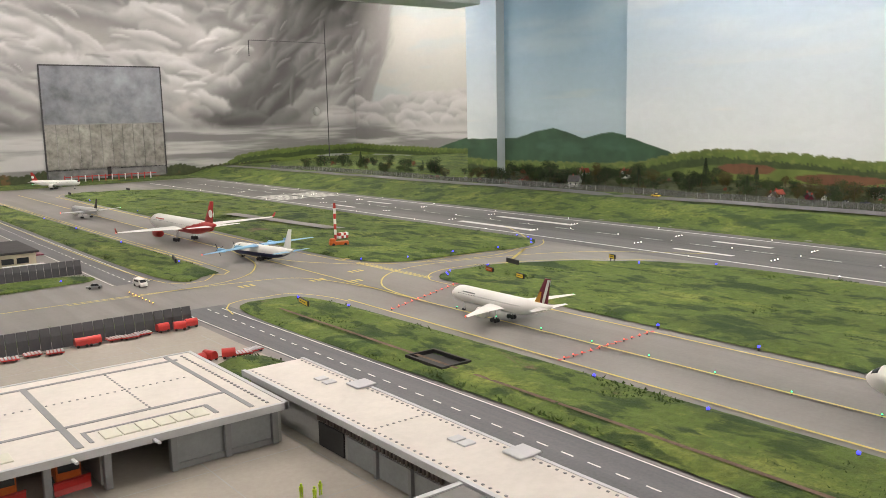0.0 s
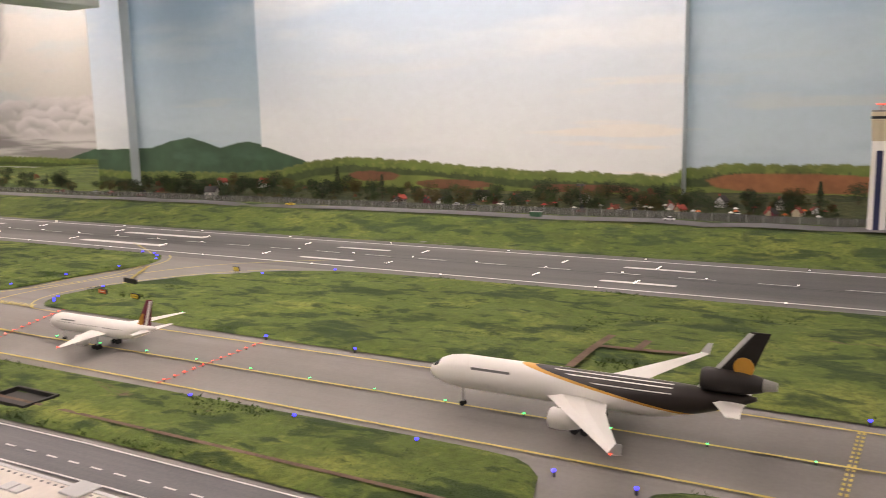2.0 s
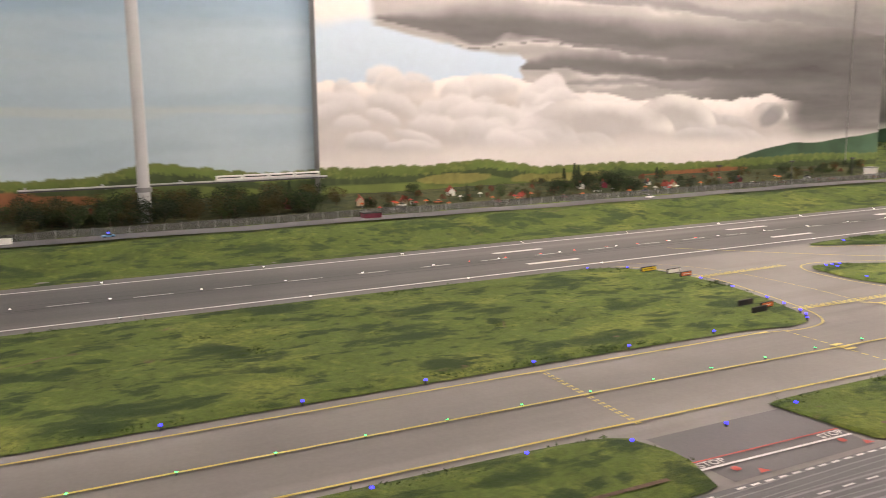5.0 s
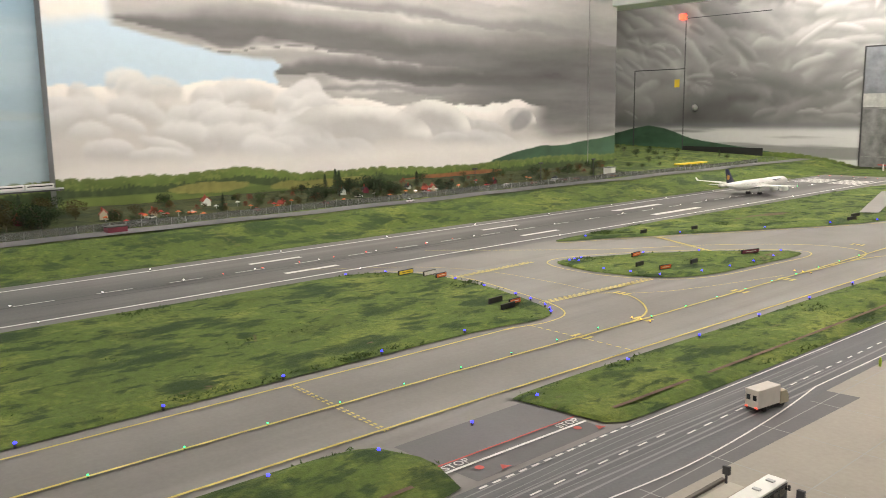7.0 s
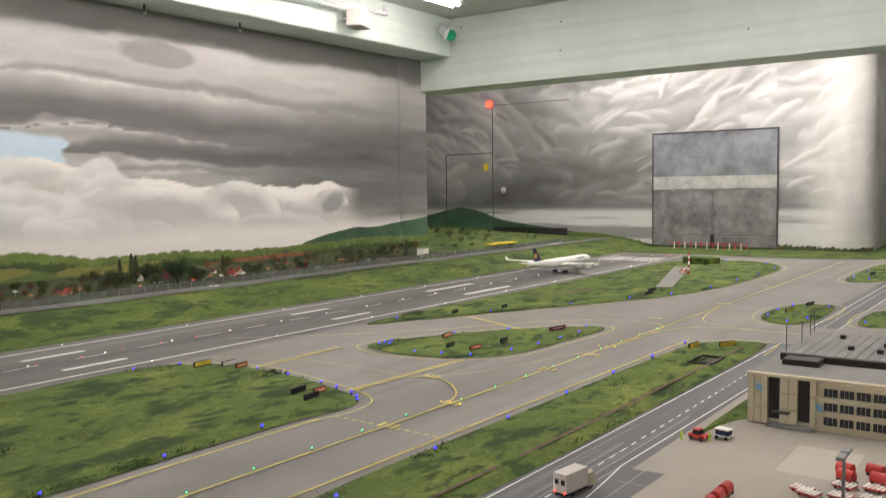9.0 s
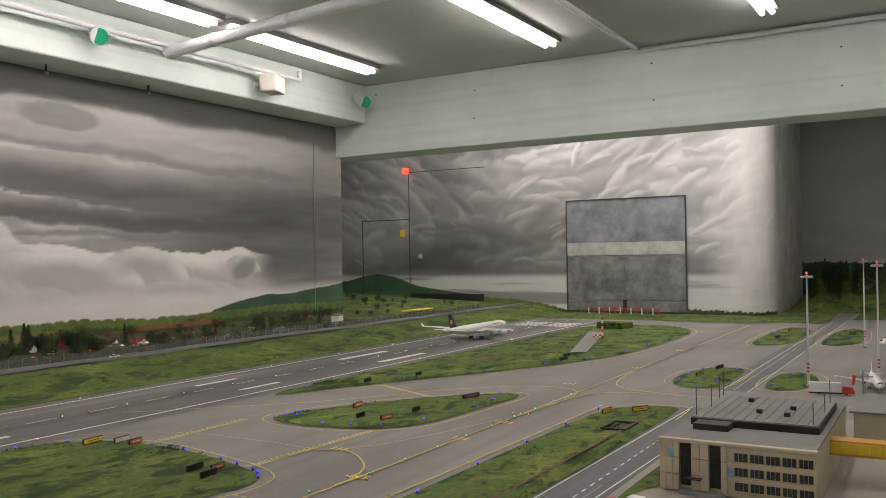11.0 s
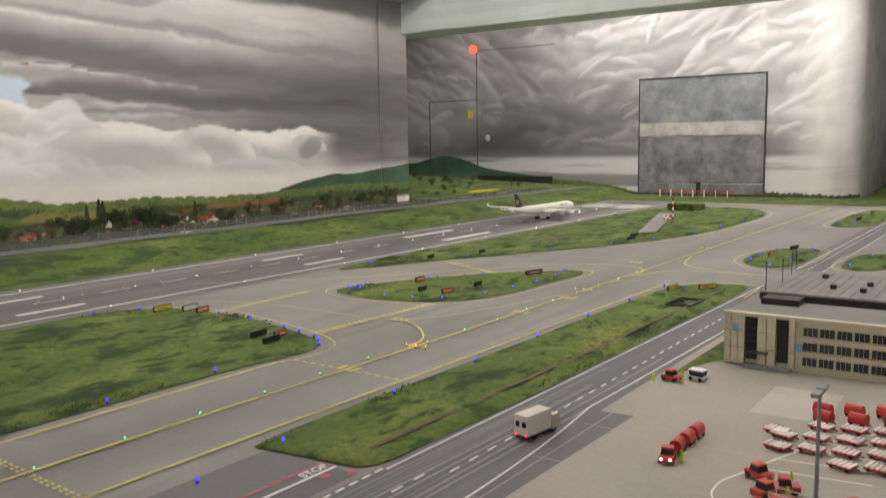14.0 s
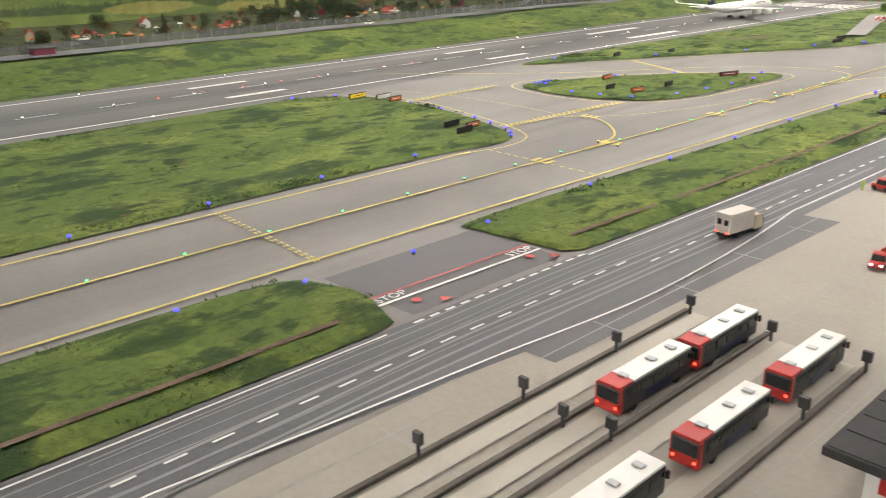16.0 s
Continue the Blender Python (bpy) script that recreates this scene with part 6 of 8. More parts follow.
for x in (0.53, 0.635):
    part("lamp_arm", bm_rod((x, 2.224, 0.093), (x, 2.20, 0.096), 0.003, n=8), LIGHT_GREY, h1)
for x in (0.50, 0.42):
    p = thing("snow_plough", "orange snow plough parked in the hangar bay", "truck", "snow ploughs", ((x + 0.035) * 1.086 - 0.023, 2.41, 0), 180)
    part("cab", bm_box(-0.018, 0.018, 0.0, 0.04, 0.008, 0.046, bevel=0.003), ORANGE, p)
    part("windscreen", bm_box(-0.015, 0.015, 0.039, 0.0406, 0.026, 0.041), GLASS, p)
    part("body", bm_box(-0.018, 0.018, -0.07, 0.0, 0.008, 0.035, bevel=0.002), ORANGE, p)
    part("plough_blade", loft(bmesh.new(), [[(-0.026, 0.05 + d, z), (0.026, 0.056 + d, z), (0.026, 0.059 + d, z), (-0.026, 0.053 + d, z)] for z, d in ((0.001, 0.004), (0.008, 0.0), (0.017, 0.001), (0.022, 0.005))]), RED, p)
    wheels(p, (-0.017, 0.017), (-0.045, 0.02), 0.008, 0.005)

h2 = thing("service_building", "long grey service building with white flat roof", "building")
part("roof", bm_box(0.862, 0.972, 1.33, 2.42, 0.096, 0.103, bevel=0.001), ROOF_WHITE, h2, "white flat roof with bolted seams")
part("front_wall", bm_box(0.868, 0.876, 1.34, 2.41, 0, 0.096), WALL_GREY, h2)
part("rear_wall", bm_box(0.958, 0.966, 1.34, 2.41, 0, 0.096), WALL_GREY, h2)
part("end_wall", bm_box(0.876, 0.958, 2.402, 2.41, 0, 0.096), WALL_GREY, h2)
part("end_wall", bm_box(0.876, 0.958, 1.34, 1.348, 0, 0.096), WALL_GREY, h2)
part("cornice", bm_box(0.857, 0.864, 1.33, 2.422, 0.088, 0.1045), LIGHT_GREY, h2)
part("cornice", bm_box(0.970, 0.976, 1.33, 2.422, 0.088, 0.1045), LIGHT_GREY, h2)
for k in range(34):
    part("vent_slat", bm_box(0.864, 0.868, 1.88 + k * 0.009, 1.8845 + k * 0.009, 0.066, 0.08), SLAT_BROWN, h2)
# wall stays closed; a black panel stands in for the dark inside
part("doorway", bm_box(0.8655, 0.868, 2.11, 2.18, 0.002, 0.062), BLACK, h2, "black panel drawn for an open unlit doorway")
for y in (2.03, 1.95, 1.87):
    part("roller_door", bm_box(0.866, 0.8685, y, y + 0.07, 0.002, 0.06), DOOR_GREY, h2)
    part("pillar", bm_box(0.862, 0.868, y - 0.008, y - 0.002, 0, 0.064), MID_GREY, h2)
for y in (2.28, 2.255, 1.93, 1.91):
    part("roof_hatch", bm_box(0.925, 0.945, y, y + 0.017, 0.102, 0.107, bevel=0.001), LIGHT_GREY, h2)
for y in (2.2, 1.83):
    part("roof_fan", bm_box(0.948, 0.985, y, y + 0.035, 0.104, 0.11, bevel=0.002), LIGHT_GREY, h2)
bm = bmesh.new()
for k in range(80):
    box(bm, 0.868, 0.871, 1.36 + k * 0.0132, 1.3635 + k * 0.0132, 0.103, 0.1048)
    box(bm, 0.962, 0.965, 1.36 + k * 0.0132, 1.3635 + k * 0.0132, 0.103, 0.1048)
for k in range(9):
    box(bm, 0.875 + k * 0.01, 0.878 + k * 0.01, 2.04, 2.043, 0.103, 0.1045)
part("roof_bolts", bm, MID_GREY, h2)["kind"] = "stuff"
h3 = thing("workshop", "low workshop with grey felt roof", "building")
part("roof", bm_box(0.2, 0.855, 1.36, 1.83, 0.094, 0.1, bevel=0.001), ROOF_GREY, h3, "grey felt roof")
part("eave", bm_box(0.2, 0.855, 1.828, 1.836, 0.086, 0.103), LIGHT_GREY, h3)
part("wall", bm_box(0.21, 0.85, 1.815, 1.825, 0, 0.094), WALL_GREY, h3)
part("wall", bm_box(0.21, 0.85, 1.37, 1.38, 0, 0.094), WALL_GREY, h3)
part("wall", bm_box(0.84, 0.85, 1.38, 1.815, 0, 0.094), WALL_GREY, h3)
for k in range(4):
    part("skylight", bm_box(0.62 + k * 0.03, 0.648 + k * 0.03, 1.74, 1.775, 0.099, 0.104, bevel=0.001), SKYLIGHT, h3)
part("roof_seam", bm_box(0.6, 0.78, 1.80, 1.808, 0.099, 0.1016), MID_GREY, h3)
part("roof_seam", bm_box(0.775, 0.783, 1.4, 1.8, 0.099, 0.1016), MID_GREY, h3)

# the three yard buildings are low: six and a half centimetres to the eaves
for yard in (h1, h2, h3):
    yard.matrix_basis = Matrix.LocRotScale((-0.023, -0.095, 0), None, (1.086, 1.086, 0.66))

of = thing("office_building", "cream panelled office block with dark flat roof", "building")
part("core", bm_box(0.66, 0.995, -1.95, -1.312, 0, 0.116), CREAM, of)
for x0, x1 in ((0.952, 0.998), (0.885, 0.925), (0.845, 0.858)):
    n = max(1, round((x1 - x0) / 0.018))
    for k in range(n):
        for j in range(3):
            a = x0 + (x1 - x0) * k / n
            part("cladding_panel", bm_box(a + 0.0006, a + (x1 - x0) / n - 0.0006, -1.312, -1.303, 0.004 + j * 0.038, 0.040 + j * 0.038), CREAM, of)
for x0, x1 in ((0.925, 0.952), (0.858, 0.885)):
    part("stair_window", bm_box(x0 + 0.002, x1 - 0.002, -1.313, -1.307, 0.016, 0.112), BROWN, of, "dark brown stairwell glazing")
    for j in range(6):
        part("mullion", bm_box(x0 + 0.002, x1 - 0.002, -1.307, -1.3055, 0.026 + j * 0.015, 0.0275 + j * 0.015), BLACK, of)
for j in range(3):
    for k in range(5):
        a = 0.83 - k * 0.034
        w = part("window", bm_box(a - 0.029, a - 0.001, -1.313, -1.309, 0.016 + j * 0.033, 0.034 + j * 0.033), GLASS, of)
        for m in range(2):
            part("window_frame", bm_box(a - 0.0103 - m * 0.0093, a - 0.0097 - m * 0.0093, -1.309, -1.3075, 0.016 + j * 0.033, 0.034 + j * 0.033), LIGHT_GREY, w)
    part("parapet_band", bm_box(0.66, 0.842, -1.313, -1.304, 0.036 + j * 0.033, 0.047 + j * 0.033), CREAM, of)
part("parapet", bm_box(0.655, 1.0, -1.318, -1.302, 0.114, 0.122, bevel=0.001), CREAM, of)
part("roof", bm_box(0.66, 0.998, -1.95, -1.318, 0.114, 0.119), ROOF_GREY, of, "grey gravel roof")
part("penthouse", bm_box(0.675, 0.975, -1.88, -1.50, 0.117, 0.136, bevel=0.002), BROWN, of, "dark brown roof storey")
part("penthouse", bm_box(0.87, 0.955, -1.50, -1.44, 0.117, 0.134, bevel=0.002), BROWN, of)
for k in range(12):
    part("roof_sheet", bm_box(0.678 + k * 0.0247, 0.701 + k * 0.0247, -1.875, -1.505, 0.136, 0.1385), ROOF_GREY, of)
for x, y in ((0.83, -1.62), (0.76, -1.6), (0.76, -1.7), (0.88, -1.78)):
    part("roof_vent", bm_box(x - 0.007, x + 0.007, y - 0.007, y + 0.007, 0.1385, 0.149, bevel=0.001), BROWN, of)
for x, y, h in ((0.965, -1.52, 0.07), (0.96, -1.66, 0.06), (0.97, -1.8, 0.06), (0.975, -1.87, 0.07), (0.69, -1.52, 0.05), (0.685, -1.7, 0.05), (0.69, -1.86, 0.06)):
    part("antenna", bm_rod((x, y, 0.13), (x, y, 0.14 + h), 0.0011, n=6), DARK, of)
part("entrance_step", bm_box(0.85, 0.95, -1.315, -1.285, 0, 0.008), MID_GREY, of)
part("entrance_canopy", bm_box(0.9, 0.94, -1.31, -1.285, 0.034, 0.037), DARK, of)
for x, z in ((0.972, 0.088), (0.838, 0.055)):
    part("blue_logo", loft(bmesh.new(), [[(x - 0.008, -1.3028 + d, z + 0.006), (x + 0.006, -1.3028 + d, z + 0.010), (x + 0.007, -1.3028 + d, z - 0.004), (x - 0.007, -1.3028 + d, z - 0.010)] for d in (0, 0.0012)]), BLUE, of, "plain blue logo shape")
jb = thing("jet_bridge", "yellow glazed footbridge beside the office block", "bridge")
part("floor_beam", bm_box(0.2, 0.66, -1.62, -1.57, 0.060, 0.066), GOLD, jb)
part("roof", bm_box(0.2, 0.66, -1.62, -1.57, 0.092, 0.096), GOLD, jb)
for k in range(16):
    part("pane", bm_box(0.205 + k * 0.0285, 0.231 + k * 0.0285, -1.572, -1.568, 0.066, 0.092), YELLOW, jb)
part("pier", bm_box(0.3, 0.32, -1.605, -1.585, 0, 0.06), MID_GREY, jb)
w2 = thing("apron_terminal", "low grey terminal wing with flat roof", "building")
part("body", bm_box(0.2, 0.64, -2.25, -1.95, 0, 0.1), CREAM, w2)
part("roof", bm_box(0.19, 0.65, -2.26, -1.94, 0.1, 0.106, bevel=0.001), ROOF_GREY, w2)

hu = thing("bus_shelter_house", "white waiting house with dark felt roof", "building")
part("wall", bm_box(0.30, 0.665, -0.27, -0.035, 0, 0.046), WHITE, hu)
part("roof", bm_box(0.28, 0.70, -0.295, -0.015, 0.045, 0.055, bevel=0.0015), ROOF_DARK, hu, "dark felt roof in strips")
for k in range(7):
    part("felt_strip", bm_box(0.285, 0.695, -0.288 + k * 0.039, -0.252 + k * 0.039, 0.0548, 0.0562), ROOF_DARK, hu)
for x, y in ((0.61, -0.11), (0.52, -0.09), (0.52, -0.20), (0.42, -0.12), (0.60, -0.22)):
    part("skylight", bm_box(x - 0.008, x + 0.008, y - 0.008, y + 0.008, 0.055, 0.0595, bevel=0.001), LIGHT_GREY, hu)
for y in (-0.07, -0.14):
    part("window", bm_box(0.664, 0.667, y - 0.018, y + 0.01, 0.018, 0.036), RED, hu, "red framed window")
for x in (0.64, 0.585):
    part("window", bm_box(x - 0.014, x + 0.012, -0.037, -0.033, 0.018, 0.036), RED, hu, "red framed window")

yb = thing("cream_station", "small cream fire station with dark roof", "building")
part("body", bm_box(0.78, 0.985, 4.42, 4.75, 0, 0.07), CREAM, yb)
part("roof", bm_box(0.77, 0.995, 4.41, 4.76, 0.07, 0.078, bevel=0.001), ROOF_DARK, yb)
for k in range(3):
    part("window", bm_box(0.82 + k * 0.05, 0.86 + k * 0.05, 4.418, 4.422, 0.035, 0.055), GLASS, yb)
part("canopy", bm_box(0.985, 1.03, 4.5, 4.62, 0.045, 0.05), MAROON, yb)
cb = thing("coach", "long white coach beside the cream building", "bus", "", (0.93, 4.36, 0), 90)
part("body", bm_box(-0.016, 0.016, -0.07, 0.07, 0.005, 0.036, bevel=0.003), WHITE, cb)
part("window_band", bm_box(-0.0165, 0.0165, -0.065, 0.066, 0.02, 0.03), GLASS, cb)
wheels(cb, (-0.015, 0.015), (-0.045, 0.045), 0.006)


def blast_fence(x0, x1, y, h, label):
    p = thing("blast_fence", label, "fence", "blast fences")
    n = int((x1 - x0) / 0.024)
    for k in range(n):
        a = x0 + (x1 - x0) * k / n
        part("panel", loft(bmesh.new(), [[(a + 0.0008, y + d, z), (a + (x1 - x0) / n - 0.0008, y + d, z), (a + (x1 - x0) / n - 0.0008, y + d + 0.003, z), (a + 0.0008, y + d + 0.003, z)] for z, d in ((0, 0), (h * 0.6, 0.004), (h, 0.012))]), DARK, p)
        part("post", bm_rod((a, y + 0.016, 0), (a, y + 0.012, h), 0.0014, n=5), MID_GREY, p)


blast_fence(0.2, 1.085, 3.215, 0.05, "dark slatted blast fence along the apron")
blast_fence(0.5, 1.09, 4.235, 0.05, "dark slatted fence before the cream building")

# bus bays
for x, y0, y1 in ((1.008, 0.40, -0.30), (0.948, 0.36, -0.30), (0.893, 0.36, -0.31), (0.765, 0.34, -0.30)):
    structure("kerb", bm_box(x - 0.0035, x + 0.0035, y1, y0, -0.001, 0.004, bevel=0.001), SOIL_DARK, "dark narrow kerb between bus bays", "kerb")
for x in (0.985, 0.925, 0.86, 0.79):
    structure("bay_strip", stripe(bmesh.new(), [(x, 0.36), (x, -0.3)], 0.026, 0.0006), PALE_SLAB, "pale worn concrete strip along a bus bay", "pavement")
for x, y in ((1.005, 0.21), (1.005, 0.05), (1.0, -0.12), (0.995, -0.285), (0.885, 0.05), (0.878, -0.285), (0.76, -0.285), (0.765, -0.13), (0.94, 0.06)):
    p = thing("bay_post", "dark information post at a bus bay", "post", "bus bay posts", (x, y, 0.0005 if x == 0.94 else 0.004))
    part("stem", bm_rod((0, 0, 0), (0, 0, 0.016), 0.0022, n=8), DARK, p)
    part("display", bm_box(-0.006, 0.006, -0.003, 0.003, 0.014, 0.028, bevel=0.001), DARK, p)
bm = bmesh.new()
stripe(bm, smooth_path([(0.60, -1.0), (0.70, -0.86), (0.775, -0.66), (0.79, -0.6), (0.775, -0.545), (0.70, -0.50), (0.5, -0.45)]), 0.003)

for k in range(5):
    stripe(bm, [(0.76 - 0.012 * k, -0.70 - 0.055 * k), (0.60, -0.72 - 0.055 * k)], 0.003)
structure("apron_lines", bm, WHITE_LINE, "faint white parking lines on the apron", "marking")
bm = bmesh.new()
for x in np.arange(0.1, 1.08, 0.16):
    stripe(bm, [(x, 3.1), (x, -2.4)], 0.0022, -0.0005)
for y in np.arange(3.05, -2.4, -0.19):
    stripe(bm, [(0.0, y), (1.08, y)], 0.0022, -0.0004)
structure("slab_joints", bm, WALL_GREY, "fine grey joints between apron slabs", "marking")

# ---- poles and lamps ----


def mast(at, h, label, arms=True):
    p = thing("light_mast", label, "light mast", "apron light masts", at)
    part("shaft", bm_rod((0, 0, 0), (0, 0, h), 0.0055, 0.003, 10), LIGHT_GREY, p)
    part("foot", bm_box(-0.01, 0.01, -0.01, 0.01, 0, 0.008, bevel=0.001), MID_GREY, p)
    for z in (0.06, 0.075, 0.09):
        part("red_band", bm_rod((0, 0, z), (0, 0, z + 0.007), 0.0062, n=10), RED, p)
    if arms:
        part("ring", bm_rod((0, 0, h - 0.012), (0, 0, h - 0.009), 0.022, n=14), LIGHT_GREY, p)
        for k in range(6):
            a = k * math.pi / 3
            part("floodlight", bm_box(0.02 * math.cos(a) - 0.004, 0.02 * math.cos(a) + 0.004, 0.02 * math.sin(a) - 0.004, 0.02 * math.sin(a) + 0.004, h - 0.018, h - 0.012), LIGHT_GREY, p)
        part("beacon", ball(bmesh.new(), (0, 0, h + 0.003), 0.005), RED_GLOW, p)
    return p


mast((0.90, -3.05, 0), 0.46, "tall grey light mast with red bands and beacon")
mast((0.66, -3.3, 0), 0.5, "tall grey light mast with red bands and beacon")
mast((0.814, -4.665, 0), 0.5, "tall grey light mast with red bands and beacon")
wk = thing("windsock_pole", "grey pole with cross arm and hanging red windsock", "windsock", "", (0.65, -2.40, 0))
part("foot", bm_box(-0.012, 0.012, -0.012, 0.012, 0, 0.016, bevel=0.002), DARK, wk)
part("pole", bm_rod((0, 0, 0.014), (0, 0, 0.16), 0.0034, 0.0028, 8), MID_GREY, wk)
part("arm", bm_rod((-0.03, 0, 0.142), (0.03, 0, 0.142), 0.0022, n=6), MID_GREY, wk)
part("sock", bm_rod((0.026, 0, 0.144), (0.03, 0, 0.112), 0.006, 0.003, 8), RED, wk, "limp red windsock")
for x, y, h in ((0.65, -0.585, 0.17), (0.62, -0.06, 0.14)):
    p = thing("street_lamp", "grey double-armed street lamp", "street lamp", "apron street lamps", (x, y, 0))
    part("pole", bm_rod((0, 0, 0), (0, 0, h), 0.0032, 0.0022, 8), MID_GREY, p)
    for sg in (-1, 1):
        part("lamp_head", bm_box(-0.006, 0.006, sg * 0.004, sg * 0.03, h - 0.002, h + 0.004, bevel=0.0015), MID_GREY, p)


def red_white_mast(x, y, h):
    p = thing("striped_mast", "slender red and white striped mast", "mast", "striped masts", (x, y, 0.006))
    for k in range(7):
        part("band", bm_rod((0, 0, h * k / 7), (0, 0, h * (k + 1) / 7), 0.006, n=8), RED if k % 2 == 0 else WHITE, p)
    for k in range(4):
        for j in range(2):
            part("chequer", bm_box(0.012 + 0.012 * k, 0.024 + 0.012 * k, -0.01, 0.01, 0.004 + 0.012 * j, 0.016 + 0.012 * j), RED if (k + j) % 2 else WHITE, p)
    return p


red_white_mast(2.16, 4.28, 0.16)
red_white_mast(2.32, -4.55, 0.14)
cv = thing("antenna_truck", "red service truck beside the striped mast", "truck", "", (2.08, 4.12, 0.006), 70)
part("body", bm_box(-0.014, 0.014, -0.04, 0.04, 0.004, 0.018, bevel=0.002), ORANGE, cv)
part("cab", bm_box(-0.013, 0.013, 0.015, 0.038, 0.018, 0.03, bevel=0.002), ORANGE, cv)
wheels(cv, (-0.013, 0.013), (-0.025, 0.025), 0.006)


def sign(x, y, w, turn, face, label, z=0.003):
    p = thing("taxiway_sign", label, "sign", "taxiway signs", (x, y, z), turn)
    part("board", bm_box(-w / 2, w / 2, -0.003, 0.003, 0.006, 0.022, bevel=0.0008), BLACK, p)
    if face is not BLACK:
        for sg in (-1, 1):
            part("face", bm_box(-w / 2 + 0.002, w / 2 - 0.002, sg * 0.0028, sg * 0.0036, 0.008, 0.020), face, p)
            part("writing_bar", bm_box(-w * 0.3, w * 0.3, sg * 0.0034, sg * 0.0040, 0.0132, 0.0150), BLACK if face is YELLOW else WHITE, p)
    for sx in (-0.35, 0.35):
        part("leg", bm_rod((w * sx, 0, -0.004), (w * sx, 0, 0.007), 0.0014, n=5), DARK, p)
    return p


for x, y, w, a, f in ((1.405, 3.20, 0.075, 80, YELLOW), (2.63, -0.99, 0.07, 95, YELLOW), (2.56, -1.04, 0.06, 95, WHITE), (2.5, -1.04, 0.05, 95, ORANGE), (2.10, -0.90, 0.06, 95, BLACK), (2.02, -0.87, 0.06, 95, BLACK), (2.05, -0.93, 0.05, 95, ORANGE),
                      (1.99, -2.19, 0.09, 75, MAROON), (2.27, -1.84, 0.06, 95, ORANGE), (2.14, -1.68, 0.05, 95, BLACK), (2.03, -1.86, 0.05, 95, BLACK), (2.04, -1.69, 0.055, 80, ORANGE), (2.6, -2.36, 0.05, 95, BLACK), (2.5, -2.62, 0.05, 95, BLACK),
                      (2.12, -3.42, 0.08, 85, BLACK), (2.16, -3.56, 0.08, 85, BLACK), (2.28, 3.28, 0.075, 80, BLACK), (2.12, 3.22, 0.045, 80, ORANGE), (2.11, 3.06, 0.04, 80, YELLOW), (1.42, 4.22, 0.11, 75, BLACK), (2.6, 3.1, 0.03, 80, YELLOW),
                      (1.36, -3.15, 0.09, 85, YELLOW), (1.33, -3.4, 0.08, 80, BLACK), (1.33, -5.0, 0.1, 85, BLACK), (1.33, -5.5, 0.1, 85, YELLOW), (1.42, -2.12, 0.075, 85, YELLOW), (1.33, -2.2, 0.07, 60, YELLOW), (2.45, 7.9, 0.1, 85, BLACK), (2.0, 7.85, 0.08, 85, BLACK)):
    sign(x, y, w, a, f, "low taxiway sign board with " + {id(YELLOW): "yellow", id(BLACK): "black", id(ORANGE): "orange", id(WHITE): "white", id(MAROON): "brown"}[id(f)] + " face")


def lamp_proto(name, label, mt, group, r=0.0036):
    p = thing(name, label, "light", group, (0, 0, -0.5))
    part("base", bm_rod((0, 0, -0.004), (0, 0, 0.004), r * 0.8, n=8), DARK, p)
    part("lens", ball(bmesh.new(), (0, 0, 0.006), r, 1, 1, 0.9, 1), mt, p)
    return p


def lamps(name, label, mt, group, places, r=0.0036):
    (x, y, z), rest = places[0], places[1:]
    p = lamp_proto(name, label, mt, group, r)
    p.matrix_basis = pose(x, y, z)
    for q in rest:
        copy_thing(p, pose(*q))


blue = [(1.928, 2.38 - 0.272 * k + 0.0, 0.004) for k in range(12)] + [(1.507, 2.21 - 0.263 * k, 0.004) for k in range(3)] + [(1.49, 1.43, 0.004), (1.485, 1.30, 0.004), (1.507, 1.05, 0.004), (1.505, 0.8, 0.004), (1.5, 0.5, 0.004), (1.5, 0.22, 0.004), (1.46, 0.03, 0.004), (1.46, -0.37, 0.004), (1.45, -0.18, 0.0)]
blue += [(2.45, -1.06, 0.004), (2.3, -1.05, 0.004), (2.14, -1.03, 0.004), (2.06, -1.01, 0.004), (1.98, -0.985, 0.004), (1.94, -0.96, 0.004), (1.91, -0.93, 0.004), (2.72, -0.97, 0.004), (2.78, -0.84, 0.004)]
blue += [(2.4, -1.6, 0.004), (2.4, -1.63, 0.004), (2.4, -1.67, 0.004), (2.37, -1.62, 0.004), (2.2, -1.55, 0.004), (2.1, -1.57, 0.004), (2.0, -1.6, 0.004), (1.93, -1.75, 0.004), (1.91, -1.9, 0.004), (1.9, -2.05, 0.004), (1.9, -2.2, 0.004), (2.3, -1.93, 0.004), (2.17, -2.12, 0.004), (2.03, -2.25, 0.004), (1.94, -2.34, 0.004)]
blue += [(1.48, -0.7 - 0.3 * k, 0.004) for k in range(6)] + [(2.74, -2.12, 0.004), (2.5, -2.5, 0.004), (2.3, -2.9, 0.004), (2.15, -3.25, 0.004), (2.03, -3.5, 0.004), (1.96, -3.9, 0.004), (1.94, -4.3, 0.004), (1.93, -4.7, 0.004), (1.96, -5.2, 0.004), (2.1, -5.5, 0.004), (2.4, -5.55, 0.004)]
blue += [(1.41, -3.0, 0.004), (1.42, -3.2, 0.004), (1.40, -3.38, 0.004), (1.3, -2.87, 0.004), (1.25, -3.0, 0.004), (1.25, -3.4, 0.004), (1.03, -3.0, 0.004), (1.0, -3.35, 0.004), (1.4, -4.8, 0.004), (1.4, -5.3, 0.004), (1.3, -4.7, 0.004), (1.03, -4.9, 0.004), (0.95, -5.2, 0.004), (1.25, -5.5, 0.004)]
